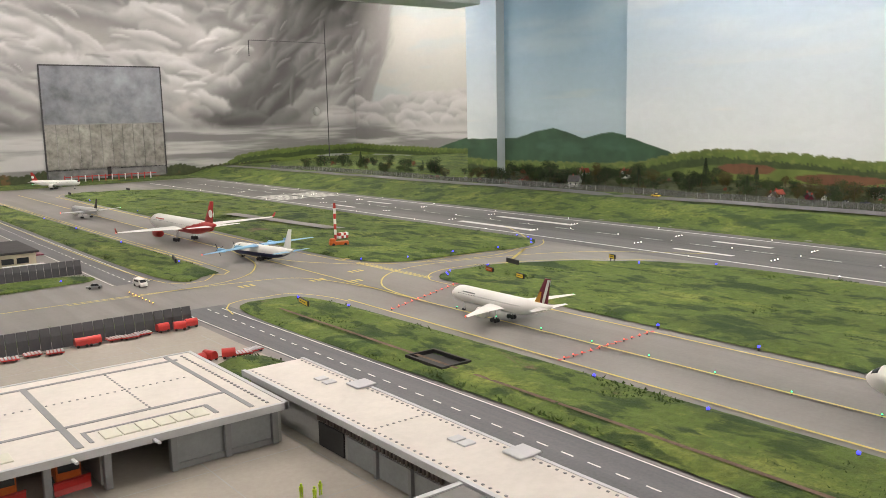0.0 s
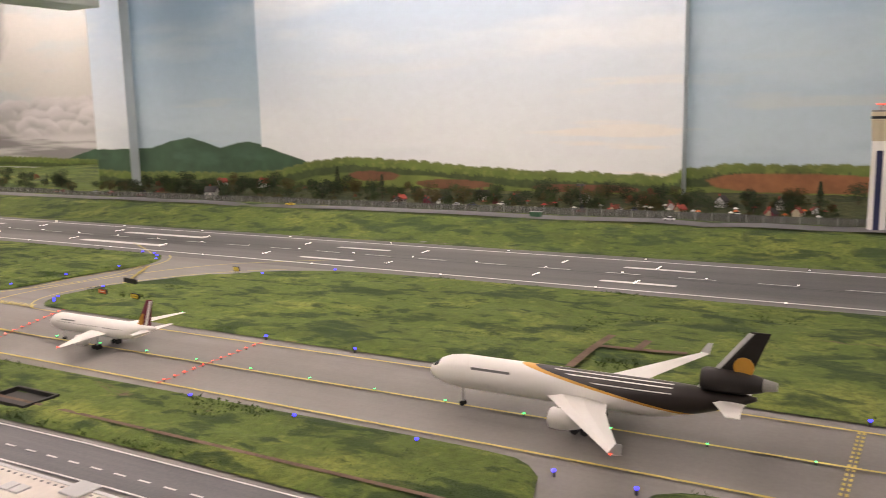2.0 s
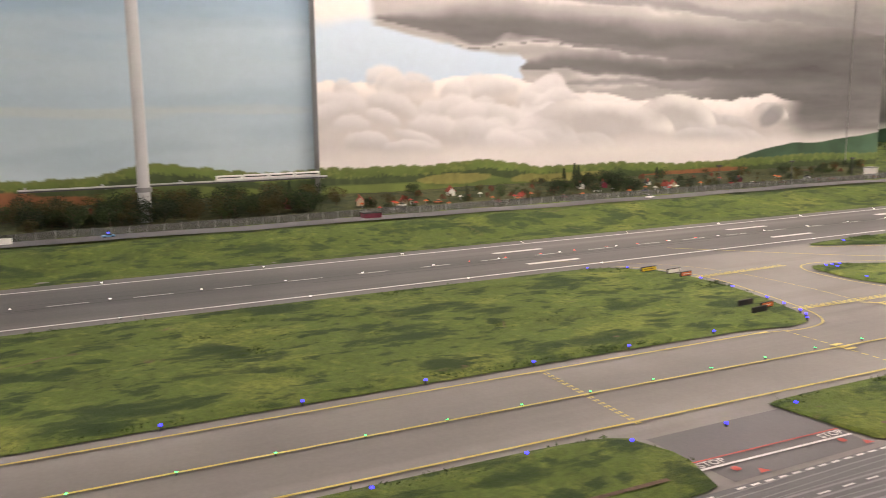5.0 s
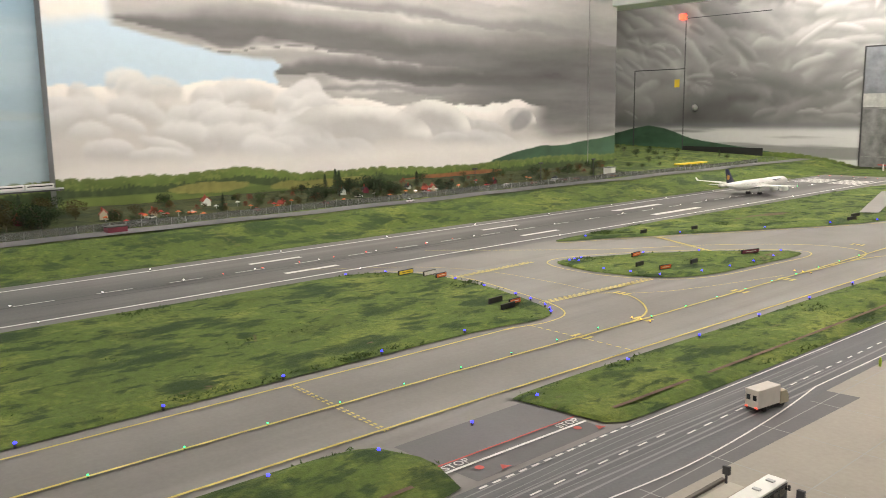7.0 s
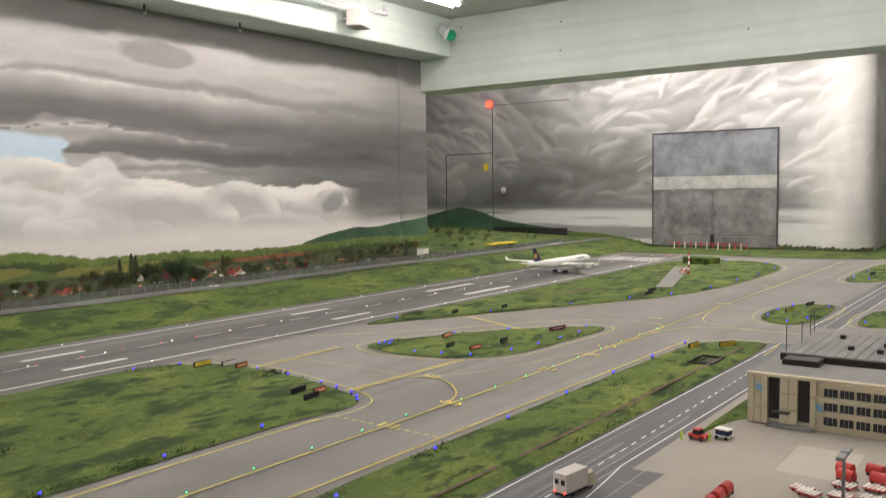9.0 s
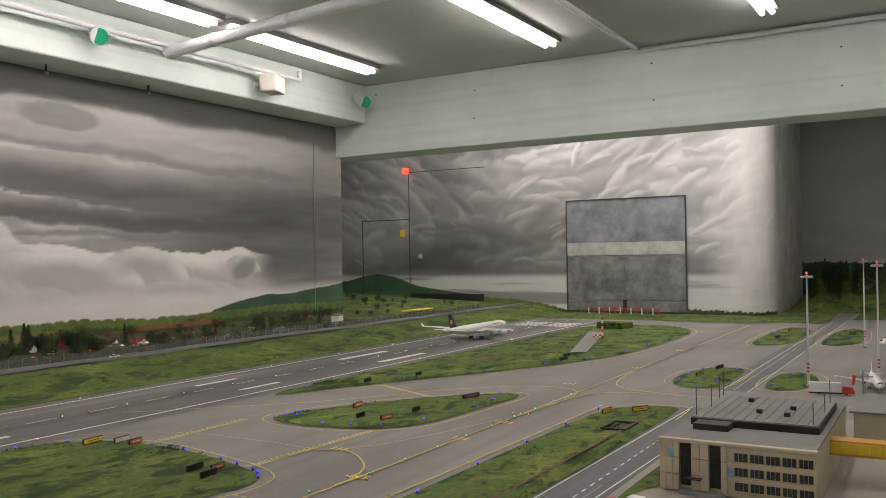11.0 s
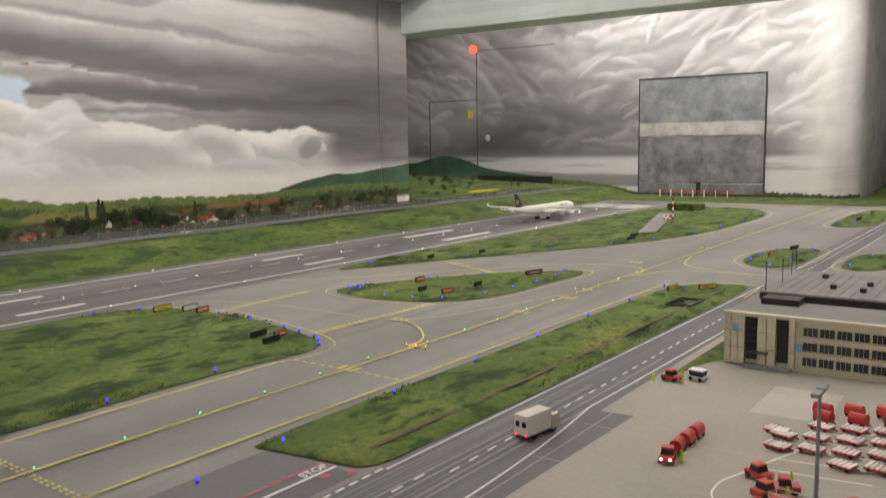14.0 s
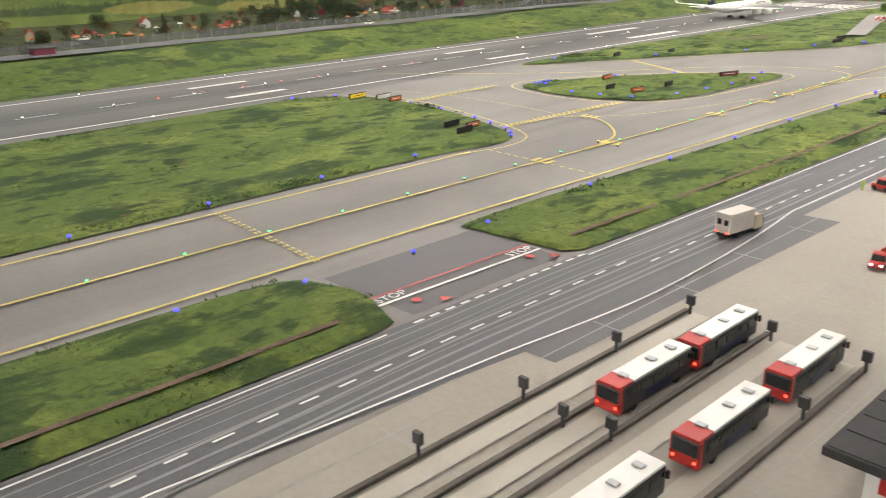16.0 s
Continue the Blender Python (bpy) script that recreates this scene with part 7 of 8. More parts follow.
blue += [(2.78, 3.72, 0.004), (2.79, 3.8, 0.004), (2.74, 3.66, 0.004), (2.68, 3.6, 0.004), (2.5, 3.6, 0.004), (2.3, 3.64, 0.004), (2.1, 3.66, 0.004), (1.95, 3.75, 0.004), (2.03, 3.32, 0.004), (1.98, 3.27, 0.004), (2.0, 3.3, 0.004), (2.2, 3.32, 0.004), (1.44, 3.3, 0.004), (1.49, 3.1, 0.004), (1.43, 4.2, 0.004), (1.44, 4.9, 0.004), (1.44, 5.6, 0.004), (1.43, 6.2, 0.004), (0.98, 4.08, 0.004), (1.95, 5.2, 0.004), (1.95, 6.2, 0.004), (1.96, 7.2, 0.004), (2.6, 2.98, 0.004), (2.76, 2.78, 0.004)]
lamps("taxiway_lamp", "small blue taxiway edge lamp", BLUE_GLOW, "blue edge lamps", blue)
white = []
for k in range(48):
    white += [(3.128, 8.0 - 0.28 * k, -0.001)]
    if k % 2 == 0:
        white += [(2.855, 8.0 - 0.28 * k, -0.001), (3.41, 8.0 - 0.28 * k, -0.001)]
for y in (7.0, 6.4, 5.8, 5.1, 4.5, 3.9, 3.3, 2.7, 2.1, 1.75):
    for x in (2.99, 3.26):
        for o in (-0.02, 0.0, 0.02):
            white.append((x + o, y, -0.001))
lamps("runway_lamp", "small white runway lamp set in the asphalt", WHITE_GLOW, "white runway lamps", white, 0.0024)
lamps("centreline_lamp", "small green taxiway centre lamp", GREEN_GLOW, "green centre lamps", [(1.716, 2.9 - 0.165 * k, -0.0025) for k in range(24)] + [(1.69, -1.1 - 0.17 * k, -0.0025) for k in range(9)], 0.0019)
lamps("stop_lamp", "small red stop bar lamp", RED_GLOW, "red stop lamps", [(1.57 + 0.03 * k, 2.352 + 0.0015 * k, -0.002) for k in range(11)] + [(1.57 + 0.034 * k, 3.005 + 0.015 * k, -0.002) for k in range(11)] + [(2.9 + 0.09 * k, -5.95, 0.002) for k in range(7)] + [(3.128, -0.55 - 0.16 * k, -0.001) for k in range(8)], 0.0019)
lamps("hold_lamp", "small amber hold lamp", AMBER_GLOW, "amber hold lamps", [(1.66 + 0.03 * k, -1.05, -0.002) for k in range(3)] + [(1.66 + 0.03 * k, -2.0, -0.002) for k in range(3)] + [(1.1, 3.55 + 0.03 * k, -0.002) for k in range(8)], 0.0019)

# drains and pits
for pts in ([(2.0, 1.601), (2.16, 1.604), (2.29, 1.60)], [(2.185, 1.60), (2.19, 1.50), (2.205, 1.40)], [(2.19, 1.51), (2.275, 1.507)]):
    structure("bare_path", stripe(bmesh.new(), smooth_path(pts, 5), 0.02, 0.0125), SOIL, "bare red-brown earth path in the lawn", "path")
for nm, pts in (("drain_track", [(1.33, 3.2), (1.335, 2.4), (1.33, 1.5)]), ("drain_track", [(1.325, 1.22), (1.315, 0.6), (1.31, 0.08)]), ("drain_track", [(1.31, -0.42), (1.29, -1.2), (1.28, -2.2)])):
    structure(nm, stripe(bmesh.new(), smooth_path(pts, 5), 0.010, 0.0095), SOIL, "brown worn drain track through the lawn", "path")
for x, y in PITS:
    p = thing("drain_pit", "sunken pit with dark stone walls in the lawn", "pit", "", (x, y, 0))
    for a, b, c, d in ((-0.04, -0.034, -0.065, 0.065), (0.034, 0.04, -0.065, 0.065), (-0.034, 0.034, -0.065, -0.059), (-0.034, 0.034, 0.059, 0.065)):
        part("pit_wall", bm_box(a, b, c, d, 0, 0.0115), BLACK, p)
    part("pit_floor", bm_box(-0.034, 0.034, -0.059, 0.059, -0.001, 0.0025), BLACK, p)

# ---- fence, trees and hamlet on the embankment ----
fz = lambda y: bank_z(4.05, y) + 0.002
fe = thing("perimeter_fence", "grey wire perimeter fence along the embankment road", "fence")
m, nt, b = nodes_of("wire_mesh")
b.inputs["Base Color"].default_value = (0.15, 0.155, 0.15, 1)
b.inputs["Roughness"].default_value = 0.5
b.inputs["Alpha"].default_value = 0.55
post = bm_rod((0, 0, -0.008), (0, 0, 0.034), 0.0016, n=6)
first = part("post", post, FENCE, fe)
first.location = (4.05, 8.6, fz(8.6))
panel_me = None
ys = [8.6 - 0.07 * k for k in range(216)]
for y in ys[1:]:
    o = new("post", first.data)
    o.parent = fe
    o.location = (4.05, y, fz(y))
for a, c in zip(ys[::6], ys[6::6]):
    bm = loft(bmesh.new(), [[(4.0494, y, fz(y) - 0.004), (4.0506, y, fz(y) - 0.004), (4.0506, y, fz(y) + 0.031), (4.0494, y, fz(y) + 0.031)] for y in (a, (a + c) / 2, c)])
    part("mesh_panel", bm, m, fe)


def tree(kind, seed, h, spread):
    rng = random.Random(seed)
    p = thing("model_tree", "model tree with " + ("dark", "green", "olive", "russet")[kind] + " flocked foliage", "tree", "trees behind the fence", (0, 0, -0.5))
    bm = rod(bmesh.new(), (0, 0, -0.01), (0, 0, h * 0.75), h * 0.035, h * 0.012, 6)
    for k in range(6):
        a = rng.uniform(0, 6.28)
        rod(bm, (0, 0, h * rng.uniform(0.25, 0.55)), (spread * 0.6 * math.cos(a), spread * 0.6 * math.sin(a), h * rng.uniform(0.5, 0.9)), h * 0.012, h * 0.005, 4)
    part("trunk", bm, BARK, p)
    verts, faces = [], []
    for c in range(11):
        a, rr = rng.uniform(0, 6.28), spread * rng.uniform(0, 0.75)
        cx, cy, cz = rr * math.cos(a), rr * math.sin(a), h * rng.uniform(0.3, 0.95) * (1 - 0.25 * rr / spread)
        cr = spread * rng.uniform(0.28, 0.48)
        for _ in range(75):
            d = Vector((rng.gauss(0, 1), rng.gauss(0, 1), rng.gauss(0, 0.85))).normalized() * cr * rng.uniform(0.55, 1.0)
            o = Vector((cx, cy, cz)) + d
            u = Vector((rng.gauss(0, 1), rng.gauss(0, 1), rng.gauss(0, 1))).normalized() * h * 0.045
            v = Vector((rng.gauss(0, 1), rng.gauss(0, 1), rng.gauss(0, 1))).normalized() * h * 0.045
            k = len(verts)
            verts += [tuple(o - u), tuple(o + v), tuple(o + u)]
            faces.append((k, k + 1, k + 2))
    me = bpy.data.meshes.new("crown")
    me.from_pydata(verts, [], faces)
    me.materials.append(LEAF[kind])
    o = new("crown", me)
    o.parent = p
    return p


def conifer(seed, h):
    rng = random.Random(seed)
    p = thing("model_conifer", "slim dark model conifer", "tree", "trees behind the fence", (0, 0, -0.5))
    part("trunk", rod(bmesh.new(), (0, 0, -0.01), (0, 0, h * 0.9), h * 0.03, h * 0.006, 6), BARK, p)
    verts, faces = [], []
    for k in range(620):
        t = rng.random() ** 0.8
        r = h * 0.2 * (1 - t) * rng.uniform(0.4, 1.05)
        a = rng.uniform(0, 6.28)
        o = Vector((r * math.cos(a), r * math.sin(a), h * (0.12 + 0.88 * t)))
        u = Vector((math.cos(a), math.sin(a), -0.5)) * h * 0.05
        v = Vector((-math.sin(a), math.cos(a), rng.uniform(-0.4, 0.4))) * h * 0.025
        k = len(verts)
        verts += [tuple(o - v), tuple(o + u), tuple(o + v)]
        faces.append((k, k + 1, k + 2))
    me = bpy.data.meshes.new("crown")
    me.from_pydata(verts, [], faces)
    me.materials.append(LEAF[0])
    o = new("crown", me)
    o.parent = p
    return p


protos = [tree(0, 1, 0.085, 0.055), tree(0, 2, 0.065, 0.05), tree(1, 3, 0.075, 0.05), tree(1, 4, 0.05, 0.04), tree(2, 5, 0.075, 0.05), tree(2, 6, 0.05, 0.035), tree(3, 7, 0.045, 0.032), conifer(8, 0.13), conifer(9, 0.09)]
used = set()
rng = random.Random(77)
spots = []
for k in range(560):
    y = rng.uniform(-4.3, 8.3)
    dense = 1.0 if 1.9 < y < 5.4 or -0.4 < y < 1.0 else 0.42
    if rng.random() > dense or abs(y - 1.11) < 0.09:
        continue
    x = rng.uniform(4.12, 4.42)
    if 0.0 < y < 1.0:
        w = (4, 3, 2, 1, 4, 3, 0.3, 0.2, 0.4)
    elif y < -0.5:
        w = (1, 1, 2, 3, 2, 3, 4, 0.3, 0.4)
    else:
        w = (4, 4, 3, 3, 2, 2, 0.6, 0.7, 0.8)
    i = rng.choices(range(9), w)[0]
    spots.append((i, x, y, rng.uniform(0, 360), rng.uniform(0.75, 1.3) * (1.0 if y > -0.5 else 0.75)))
for k in range(60):
    y = rng.uniform(-0.35, 1.0)
    if abs(y - 1.11) > 0.12:
        spots.append((rng.choices((0, 1, 2, 4), (3, 2, 1, 4))[0], rng.uniform(4.14, 4.42), y, rng.uniform(0, 360), rng.uniform(1.0, 1.5)))
for k in range(26):
    spots.append((rng.choices((0, 1, 6, 7, 8), (4, 3, 3, 2, 3))[0], rng.uniform(4.12, 4.4), rng.gauss(-2.1, 0.22), rng.uniform(0, 360), rng.uniform(0.8, 1.2)))
for k in range(34):
    y = rng.uniform(-6.2, -4.8)
    spots.append((rng.choices((0, 1, 2, 3, 8), (1, 1, 2, 3, 1))[0], rng.uniform(4.3, 5.8), y, rng.uniform(0, 360), rng.uniform(0.5, 0.9)))
for k in range(70):
    spots.append((rng.choices((7, 8, 0, 1), (3, 3, 1, 1))[0], rng.uniform(-0.25, 1.5), rng.uniform(-8.6, -7.8), rng.uniform(0, 360), rng.uniform(1.3, 2.1)))


def forest_z(x, y):
    return 0.002 + max(0.0, (-7.5 - y)) * 0.3 * min(1, max(0, (1.68 - x) / 0.15))


spots.sort(key=lambda q: (q[2] < -4.6, q[1] > 4.3, abs(q[2] - 1.5)))
rest = []
for n, (i, x, y, a, s) in enumerate(spots):
    z = forest_z(x, y) if y < -7.5 else bank_z(x, y)
    m4 = pose(x, y, z, 0, 0, a) @ Matrix.Scale(s, 4)
    if i not in used:
        used.add(i)
        protos[i].matrix_basis = m4
    elif n < 290:
        q = copy_thing(protos[i], pose(x, y, z, 0, 0, a))
        q.matrix_basis = m4
    else:
        rest.append((i, m4))
# low bushes and the trees behind, too close together to tell apart
for k in range(280):
    y = rng.uniform(1.25, 5.5) if k < 190 else rng.uniform(-4.2, -0.5)
    x = rng.uniform(4.09, 4.45)
    rest.append((rng.choices((1, 3, 4, 5, 6), (3, 3, 3, 3, 1.5))[0], pose(x, y, bank_z(x, y) - 0.004, 0, 0, rng.uniform(0, 360)) @ Matrix.Scale(rng.uniform(0.32, 0.62), 4)))
verts, faces, tints = [], [], []
for i, m4 in rest:
    for child in protos[i].children:
        me, k = child.data, len(verts)
        verts += [m4 @ v.co for v in me.vertices]
        faces += [[k + j for j in f.vertices] for f in me.polygons]
        tints += [4 if child.name.startswith("trunk") else LEAF.index(me.materials[0])] * len(me.polygons)
me = bpy.data.meshes.new("woodland")
me.from_pydata(verts, [], faces)
for mt in (*LEAF, BARK):
    me.materials.append(mt)
me.polygons.foreach_set("material_index", tints)
tagged(new("woodland", me), "dense dark model woodland behind the nearer trees", "trees", "", "stuff")
bm = bmesh.new()
rows = [[bm.verts.new((x, y, forest_z(x, y) + 0.001)) for x in np.linspace(-0.33, 1.7, 24)] for y in np.linspace(-7.5, -8.69, 16)]
for r, q in zip(rows, rows[1:]):
    for i in range(len(r) - 1):
        bm.faces.new((r[i], r[i + 1], q[i + 1], q[i]))
structure("forest_slope", bm, BANK, "dark grassy slope under the model wood", "ground", smooth=True)


def house(x, y, a, wall, roof, s=1.0, label="small model house with pitched roof"):
    p = thing("model_house", label, "house", "hamlet houses", (x, y, bank_z(x, y) - 0.004), a)
    w, l, h, r = 0.045 * s, 0.06 * s, 0.03 * s, 0.026 * s
    part("wall", loft(bmesh.new(), [[(-w / 2, y2, 0), (w / 2, y2, 0), (w / 2, y2, h), (0, y2, h + r * 0.9), (-w / 2, y2, h)] for y2 in (-l / 2, l / 2)]), wall, p)
    for sg in (-1, 1):
        part("roof", loft(bmesh.new(), [[(0, y2, h + r), (sg * (w / 2 + 0.005), y2, h - 0.003), (sg * (w / 2 + 0.005), y2, h + 0.0005), (0, y2, h + r + 0.0035)] for y2 in (-l / 2 - 0.004, l / 2 + 0.004)]), roof, p)
        for k in (-1, 1):
            part("window", bm_box(sg * (w / 2 - 0.0005), sg * (w / 2 + 0.0008), k * l * 0.25 - 0.004, k * l * 0.25 + 0.004, h * 0.4, h * 0.75), GLASS, p)
    part("chimney", bm_box(0.004, 0.010, l * 0.15, l * 0.15 + 0.006, h + r * 0.4, h + r + 0.012), ROOF_TILE, p)
    return p


for x, y, a, wm, rm, s in ((4.14, 4.72, 20, WHITE, ROOF_DARK, 1.15), (4.42, 4.9, 70, WHITE, ROOF_TILE, 0.9), (4.42, 4.55, 80, WHITE, ROOF_TILE, 1.0), (4.3, 2.95, 80, WHITE, ROOF_DARK, 0.9), (4.3, 2.4, 95, WHITE, MID_GREY, 0.8), (4.25, 2.1, 70, CREAM, ROOF_TILE, 0.8), (4.3, 1.75, 80, LIGHT_GREY, ROOF_DARK, 0.9), (4.3, 1.5, 100, WHITE, ROOF_DARK, 0.9), (4.25, -0.55, 70, CREAM, ROOF_TILE, 0.8), (4.3, -0.2, 90, MAROON, ROOF_TILE, 0.8), (4.35, -1.1, 80, WHITE, ROOF_TILE, 0.8), (4.2, 3.4, 75, LIGHT_GREY, ROOF_TILE, 0.7), (4.3, -1.9, 80, WHITE, ROOF_DARK, 0.7)):
    house(x, y, a, wm, rm, s)
rng = random.Random(44)
for k in range(22):
    y = rng.uniform(1.25, 3.6) if k < 14 else rng.uniform(-3.2, -0.6)
    if abs(y - 1.11) > 0.1:
        wm, rm, say = rng.choice(((CREAM, ROOF_TILE, "cream garden hut with red roof"), (WHITE, ROOF_DARK, "white garden hut with dark roof"), (MAROON, ROOF_DARK, "red wooden garden hut with dark roof"), (LIGHT_GREY, ROOF_TILE, "grey garden hut with red roof")))
        house(rng.uniform(4.13, 4.3), y, rng.uniform(60, 120), wm, rm, rng.uniform(0.5, 0.75), say)
hb = thing("brick_hut", "dark red brick hut beside the fence", "hut", "", (3.985, -0.5, bank_z(3.98, -0.5)))
part("body", bm_box(-0.025, 0.025, -0.042, 0.042, -0.01, 0.03), MAROON, hb)
part("roof", bm_box(-0.03, 0.03, -0.047, 0.047, 0.03, 0.034), ROOF_DARK, hb)
gc = thing("green_container", "dark green steel container beside the fence", "container", "", (3.97, 2.52, bank_z(3.97, 2.52)), 0)
part("body", bm_box(-0.014, 0.014, -0.026, 0.026, -0.006, 0.024, bevel=0.001), paint("container_green", (0.02, 0.09, 0.04), 0.5), gc)
part("lid", bm_box(-0.0145, 0.0145, -0.0265, 0.0265, 0.024, 0.026), MID_GREY, gc)
for x, y, a, mt, lb, gl in ((3.965, 0.64, 2, BLUE, "blue patrol car with lit roof lamp on the perimeter road", BLUE_GLOW), (3.965, 3.97, 4, YELLOW, "yellow chequered follow-me car on the perimeter road", None), (3.965, -2.12, 178, WHITE, "white van-like car on the perimeter road", None), (3.965, 1.9, 0, LIGHT_GREY, "silver car on the perimeter road", None)):
    o = car((x, y, bank_z(x, y) + 0.006), a, lb, mt, glow_mt=gl)
rng = random.Random(5)
for k in range(34):
    y = rng.choice((rng.uniform(5.2, 6.4), rng.uniform(-4.2, -0.6), rng.uniform(1.6, 3.3)))
    x = rng.uniform(4.09, 4.2)
    mt = rng.choice((RED, WHITE, LIGHT_GREY, ORANGE, NAVY, RED))
    car((x, y, bank_z(x, y)), rng.choice((0, 90)) + rng.uniform(-8, 8), "tiny parked model car by the hamlet", mt, l=0.042)
rng = random.Random(15)
for k in range(54):
    y = rng.choice((rng.uniform(-3.4, -0.5), rng.uniform(1.3, 2.9)))
    x = rng.uniform(4.1, 4.25)
    p = thing("garden_awning", "small " + ("red", "orange", "white")[k % 3] + " awning in the allotments", "awning", "allotment awnings", (x, y, bank_z(x, y)), rng.uniform(0, 180))
    part("pole", bm_rod((0, 0, -0.005), (0, 0, 0.022), 0.0012, n=5), LIGHT_GREY, p)
    part("cloth", rod(bmesh.new(), (0, 0, 0.018), (0, 0, 0.026), 0.014, 0.001, 8), (RED, ORANGE, WHITE)[k % 3], p)
for y in (-3.35, -3.9, -2.75, 2.35):
    p = thing("approach_lamp_pole", "dark lamp pole behind the fence", "street lamp", "poles behind the fence", (4.1, y, bank_z(4.1, y)))
    part("pole", bm_rod((0, 0, -0.01), (0, 0, 0.13), 0.0028, 0.0018, 6), DARK, p)
    for sg in (-1, 1):
        part("lamp_head", bm_box(-0.005, 0.005, sg * 0.003, sg * 0.018, 0.126, 0.136), DARK, p)

# control tower
tw = thing("control_tower", "white model control tower with blue stripe", "tower", "", (3.99, 1.11, bank_z(3.99, 1.11)))
z0 = -0.02
part("shaft", bm_rod((0, 0, z0), (0, 0, 0.36), 0.033, 0.03, 28), WHITE, tw, smooth=False)
part("head", loft(bmesh.new(), [[(r * math.cos(2 * math.pi * k / 28), r * math.sin(2 * math.pi * k / 28), z) for k in range(28)] for z, r in ((0.345, 0.031), (0.36, 0.033), (0.42, 0.036), (0.425, 0.0385), (0.43, 0.037), (0.438, 0.037), (0.44, 0.039), (0.455, 0.038))]), CREAM, tw, "cream flared tower head")
part("window_band", bm_rod((0, 0, 0.4285), (0, 0, 0.4385), 0.0382, n=28), GLASS, tw)
part("deck", bm_rod((0, 0, 0.455), (0, 0, 0.461), 0.039, n=28), MID_GREY, tw)
part("lantern", bm_rod((0, 0, 0.461), (0, 0, 0.478), 0.014, n=14), LIGHT_GREY, tw)
part("radar", bm_box(-0.002, 0.002, -0.022, 0.022, 0.481, 0.485), RED_GLOW, tw, "red lit radar bar")
part("radar_stem", bm_rod((0, 0, 0.477), (0, 0, 0.482), 0.003, n=8), DARK, tw)
part("blue_stripe", bm_box(-0.035, -0.026, -0.011, 0.011, 0.0, 0.31), NAVY, tw, "dark blue window stripe")
part("annex", bm_box(-0.02, 0.02, -0.125, -0.04, -0.01, 0.028, bevel=0.001), WHITE, tw)
po = thing("ceiling_pole", "grey vertical support pole from embankment to ceiling", "pole", "", (4.22, 0.46, bank_z(4.22, 0.46)))
part("shaft", bm_rod((0, 0, -0.02), (0, 0, CEIL - bank_z(4.22, 0.46)), 0.026, n=18), LIGHT_GREY, po)
part("collar", bm_rod((0, 0, 0.13), (0, 0, 0.15), 0.034, n=18), MID_GREY, po)
ml = thing("monorail_beam", "white elevated rail beam behind the trees", "bridge", "", (4.36, 0, bank_z(4.36, 0)))
part("beam", bm_box(-0.008, 0.008, -0.42, 0.95, 0.125, 0.131), LIGHT_GREY, ml)
# solid dark bar drawing the shadow under the beam
part("shadow_gap", bm_box(-0.006, 0.006, -0.42, 0.95, 0.118, 0.125), DARK, ml)
for y in (-0.4, -0.1, 0.25, 0.6, 0.92):
    part("wall_bracket", bm_box(0.0, 0.218, y - 0.004, y + 0.004, 0.116, 0.124), MID_GREY, ml)
tr = thing("model_train", "long white model train on the rail beam", "train", "", (4.36, 0, bank_z(4.36, 0) + 0.131))
for k in range(4):
    part("carriage", bm_box(-0.009, 0.009, -0.38 + 0.126 * k, -0.257 + 0.126 * k, 0.0, 0.022, bevel=0.003), WHITE, tr)
    part("window_band", bm_box(-0.0095, 0.0095, -0.372 + 0.126 * k, -0.265 + 0.126 * k, 0.010, 0.015), GLASS, tr)
ws = thing("white_shed", "white shed on the slope below the painted mountain", "shed", "", (4.15, -4.15, bank_z(4.15, -4.15)), 10)
part("body", bm_box(-0.03, 0.03, -0.035, 0.035, -0.01, 0.05), WHITE, ws)
part("roof", bm_box(-0.034, 0.034, -0.04, 0.04, 0.05, 0.055), MID_GREY, ws)
ct = thing("yellow_platform", "long yellow work platform with posts", "platform", "", (4.2, -5.3, bank_z(4.2, -5.3)), 0)
part("deck", bm_box(-0.03, 0.03, -0.2, 0.2, 0.02, 0.03), YELLOW, ct)
for k in range(5):
    part("leg", bm_box(-0.005, 0.005, -0.19 + k * 0.093, -0.182 + k * 0.093, -0.02, 0.02), MID_GREY, ct)
gb = thing("green_bunker", "low green flocked bunker on the lawn", "bunker", "", (2.5, -5.3, 0.004))
part("body", bm_box(-0.12, 0.12, -0.06, 0.06, 0, 0.05, bevel=0.01), GRASS, gb)
for x0, x1, y, s in ((2.35, 3.2, 9.35, 1), (2.6, 3.3, -6.75, -1)):
    p = thing("barrier", "low red and white barrier before the door", "barrier", "door barriers", (0, y, 0.003))
    n = 14
    for k in range(n):
        x = x0 + (x1 - x0) * k / n
        part("post", bm_box(x, x + 0.008, -0.004, 0.004, 0, 0.06), WHITE if k % 2 else RED, p)
    part("rail", bm_box(x0, x1, -0.002, 0.002, 0.045, 0.053), RED, p)
bm = bmesh.new()
structure("stub_road", sheet(bmesh.new(), [(2.12, -3.75), (2.2, -3.7), (2.55, -4.9), (2.45, -4.95)], 0.0135), TAXI, "grey stub path across the lawn", "road")
structure("stub_road", sheet(bmesh.new(), [(2.3, 4.6), (2.38, 4.55), (2.3, 5.6), (2.22, 5.6)], 0.0135), TAXI, "grey stub path across the lawn", "road")

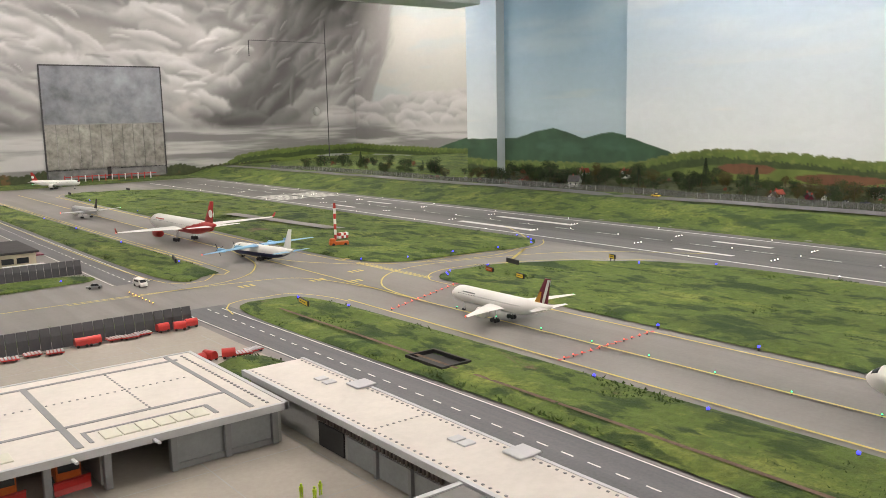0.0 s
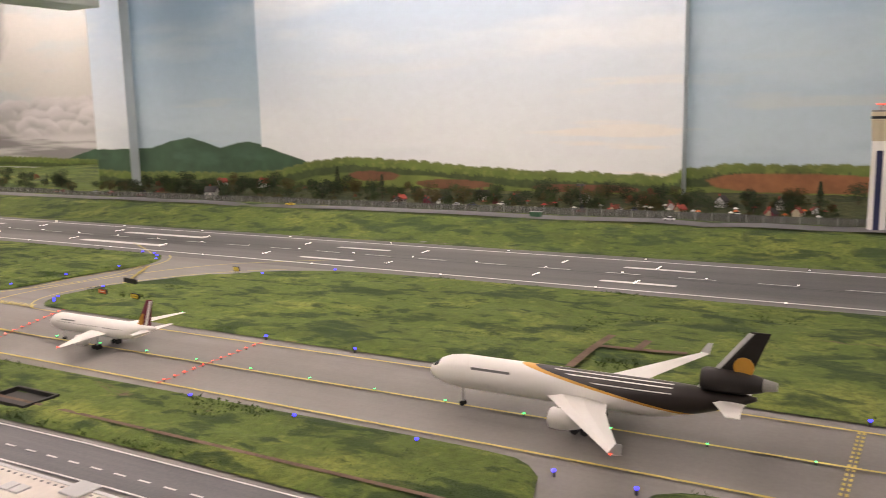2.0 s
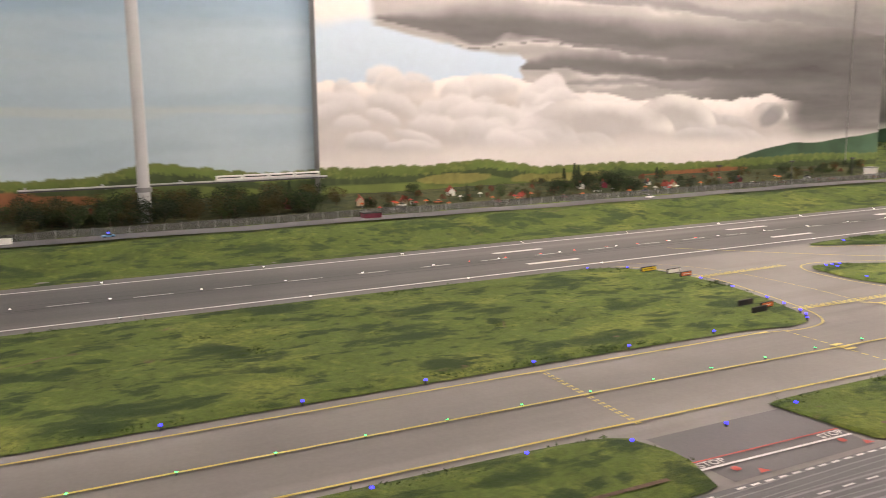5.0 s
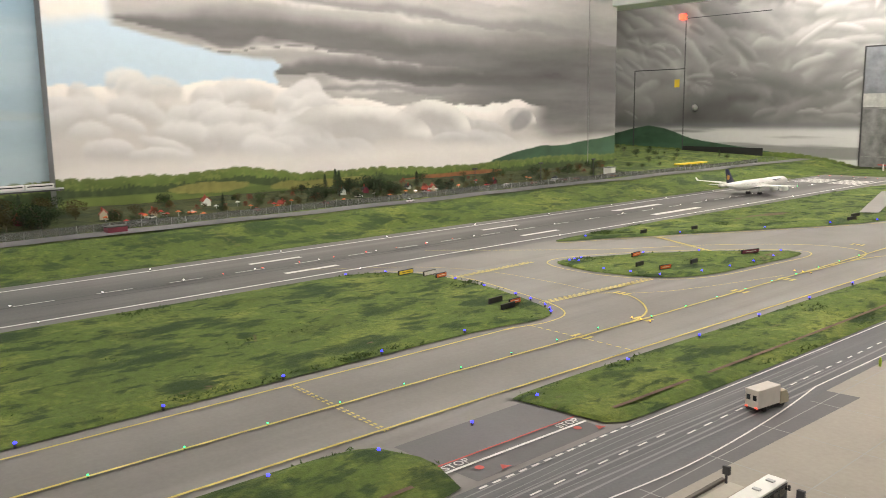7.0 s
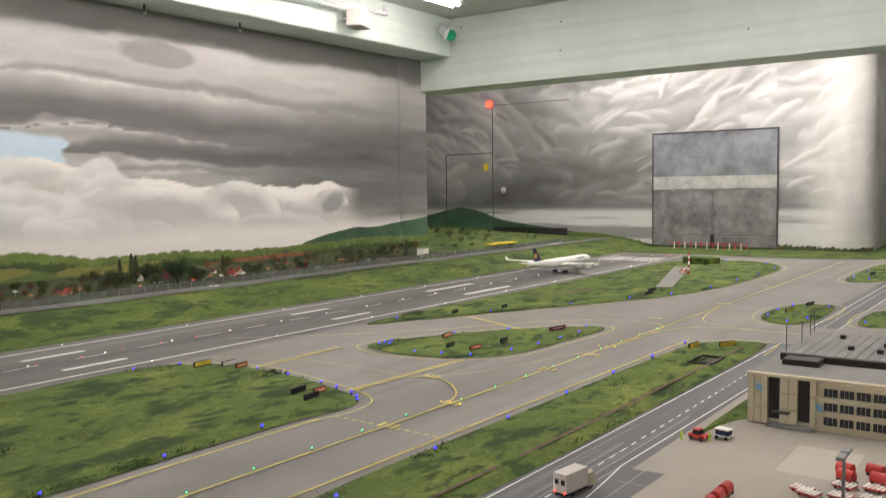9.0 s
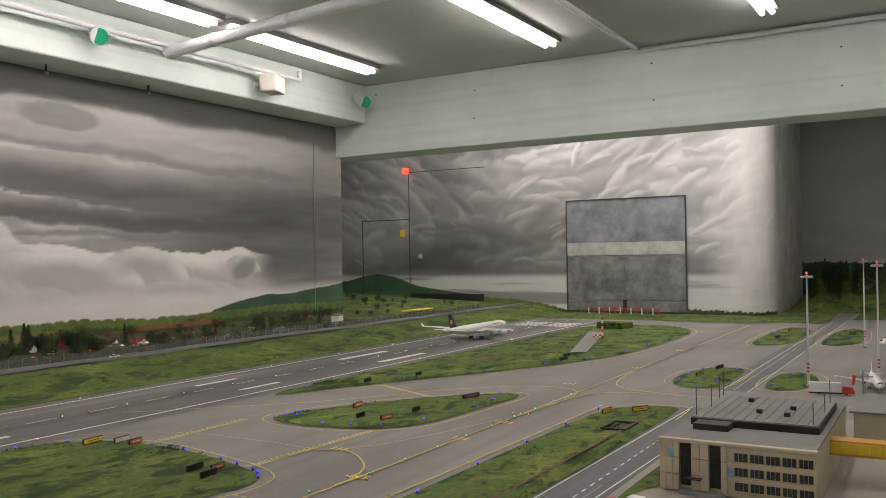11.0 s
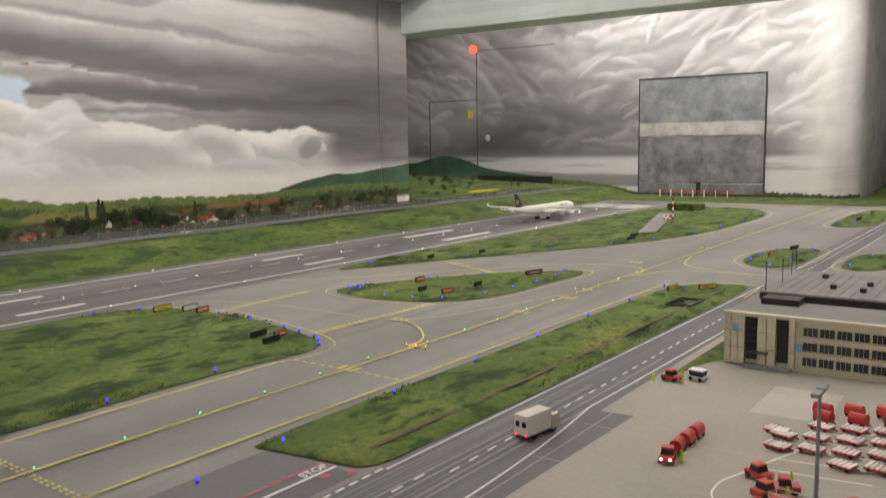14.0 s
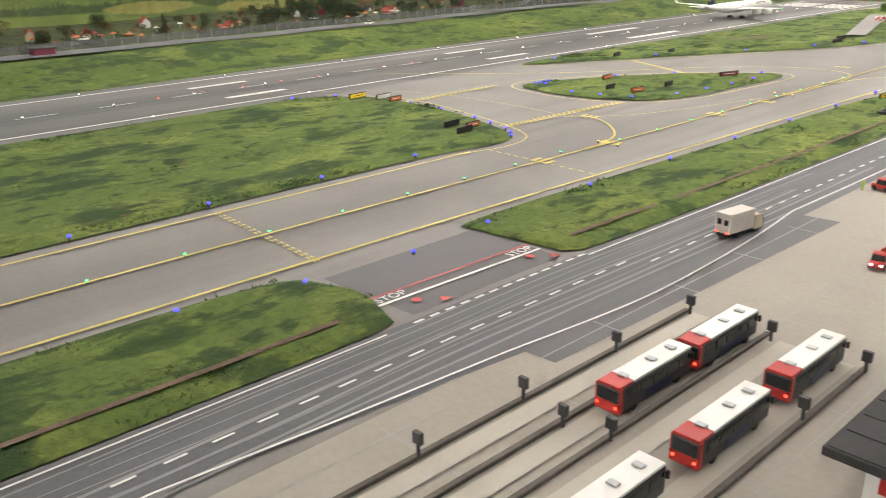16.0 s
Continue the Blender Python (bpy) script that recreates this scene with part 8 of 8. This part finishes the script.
# ---- ceiling fittings ----
# rows 5.0, 3.1 and 1.82: unseen tubes added to brighten the end walls
for x in (*TUBE_ROWS, 5.0, 3.1, 1.82):
    for y0, y1 in ((-6.7, -5.05), (6.3, 7.5), (7.7, 9.0)) if x == 5.0 else ((-6.7, -5.05),) if x in (3.1, 1.82) else ((-4.05, -2.75), (-2.6, -1.3), (-1.15, 0.15 if x > 3 else -0.4), (1.75, 3.05), (3.2, 4.5), (-6.7, -5.05), (6.2, 7.5), (7.7, 9.0)):
        p = thing("tube_light", "white fluorescent tube in a dark batten, end-bay extras added unseen", "ceiling light", "ceiling tube lights")
        part("batten", bm_box(x - 0.055, x + 0.055, y0 - 0.05, y1 + 0.05, CEIL - 0.03, CEIL - 0.001), MID_GREY, p)
        for o in (-0.026, 0.026):
            part("tube", bm_rod((x + o, y0, CEIL - 0.05), (x + o, y1, CEIL - 0.05), 0.014, n=10), TUBE_GLOW, p, "glowing white tube")
PIPE = paint("pale_pipe_paint", (0.62, 0.63, 0.65), 0.4, vary=0.05)
pp = thing("thick_pipe", "thick pale grey ventilation pipe under the ceiling", "pipe")
part("pipe", bm_rod((4.12, -2.62, 1.71), (1.0, -2.4, 1.79), 0.034, n=16), PIPE, pp)
for f in (0.12, 0.3, 0.5):
    part("clamp", bm_rod((4.12 - 3.12 * f, -2.62 + 0.22 * f, 1.71 + 0.08 * f), (4.12 - 3.12 * (f + 0.008), -2.62 + 0.22 * (f + 0.008), 1.71 + 0.08 * (f + 0.008)), 0.037, n=16), LIGHT_GREY, pp)
p2 = thing("thin_pipe", "thin white pipe along the beam", "pipe")
part("pipe", bm_rod((4.1, -3.72, 1.74), (4.1, 2.0, 1.74), 0.014, n=12), PIPE, p2)
part("elbow", bm_rod((4.1, -3.72, 1.735), (4.1, -3.72, 1.80), 0.017, n=12), PIPE, p2)
p3 = thing("conduit", "thin cable conduit under the ceiling", "pipe")
part("conduit", bm_rod((2.07, -4.55, CEIL - 0.02), (2.09, 1.0, CEIL - 0.02), 0.016, n=8), PIPE, p3)
part("conduit", bm_rod((2.07, -4.57, CEIL - 0.03), (-1.0, -4.57, CEIL - 0.03), 0.014, n=8), PIPE, p3)
GREEN_GLASS = paint("green_lens", (0.02, 0.30, 0.14), 0.2, vary=0.1, relief=0)
for x, y in ((4.12, -2.2), (4.1, -4.45), (4.12, 0.4)):
    p = thing("spotlight", "white spotlight with green lens on the beam", "spotlight", "beam spotlights", (x, y, 1.71))
    part("housing", bm_rod((0.05, -0.0, 0.03), (-0.05, 0.06, -0.02), 0.045, 0.05, 18), PIPE, p)
    part("lens", bm_rod((-0.05, 0.06, -0.02), (-0.054, 0.065, -0.022), 0.042, n=18), GREEN_GLASS, p)
    part("bracket", bm_box(0.0, 0.08, -0.01, 0.01, 0.02, 0.05), PIPE, p)
lb = thing("wall_speaker", "cream box loudspeaker on the beam", "loudspeaker", "", (4.1, -3.44, 1.67), 20)
part("cabinet", bm_box(-0.06, 0.05, -0.09, 0.09, -0.06, 0.05, bevel=0.01), ROOF_WHITE, lb)
part("bracket", bm_box(0.04, 0.11, -0.012, 0.012, -0.01, 0.012), LIGHT_GREY, lb)
for x, y, z in ((4.38, -2.05, TOP), (4.38, -2.7, TOP), (4.38, -0.9, TOP)):
    p = thing("ceiling_hook", "small metal hook under the beam", "hook", "beam hooks", (x, y, z))
    part("shank", bm_rod((0, 0, -0.04), (0, 0, 0.002), 0.006, n=6), DARK, p)
    part("eye", bm_rod((0, -0.01, -0.045), (0, 0.01, -0.045), 0.01, n=8), SILVER, p)
rng = random.Random(8)
for x, z in ((1.985, 1.745), (1.977, 1.514), (3.253, 1.717), (3.26, 1.52), (4.1, 1.78), (0.9, 1.70), (0.9, 1.48)):
    p = thing("wall_bolt", "small dark bolt in the concrete beam", "bolt", "beam bolts", (x, -4.6, z))
    part("head", bm_rod((0, -0.002, 0), (0, 0.008, 0), 0.005, n=8), DARK, p)
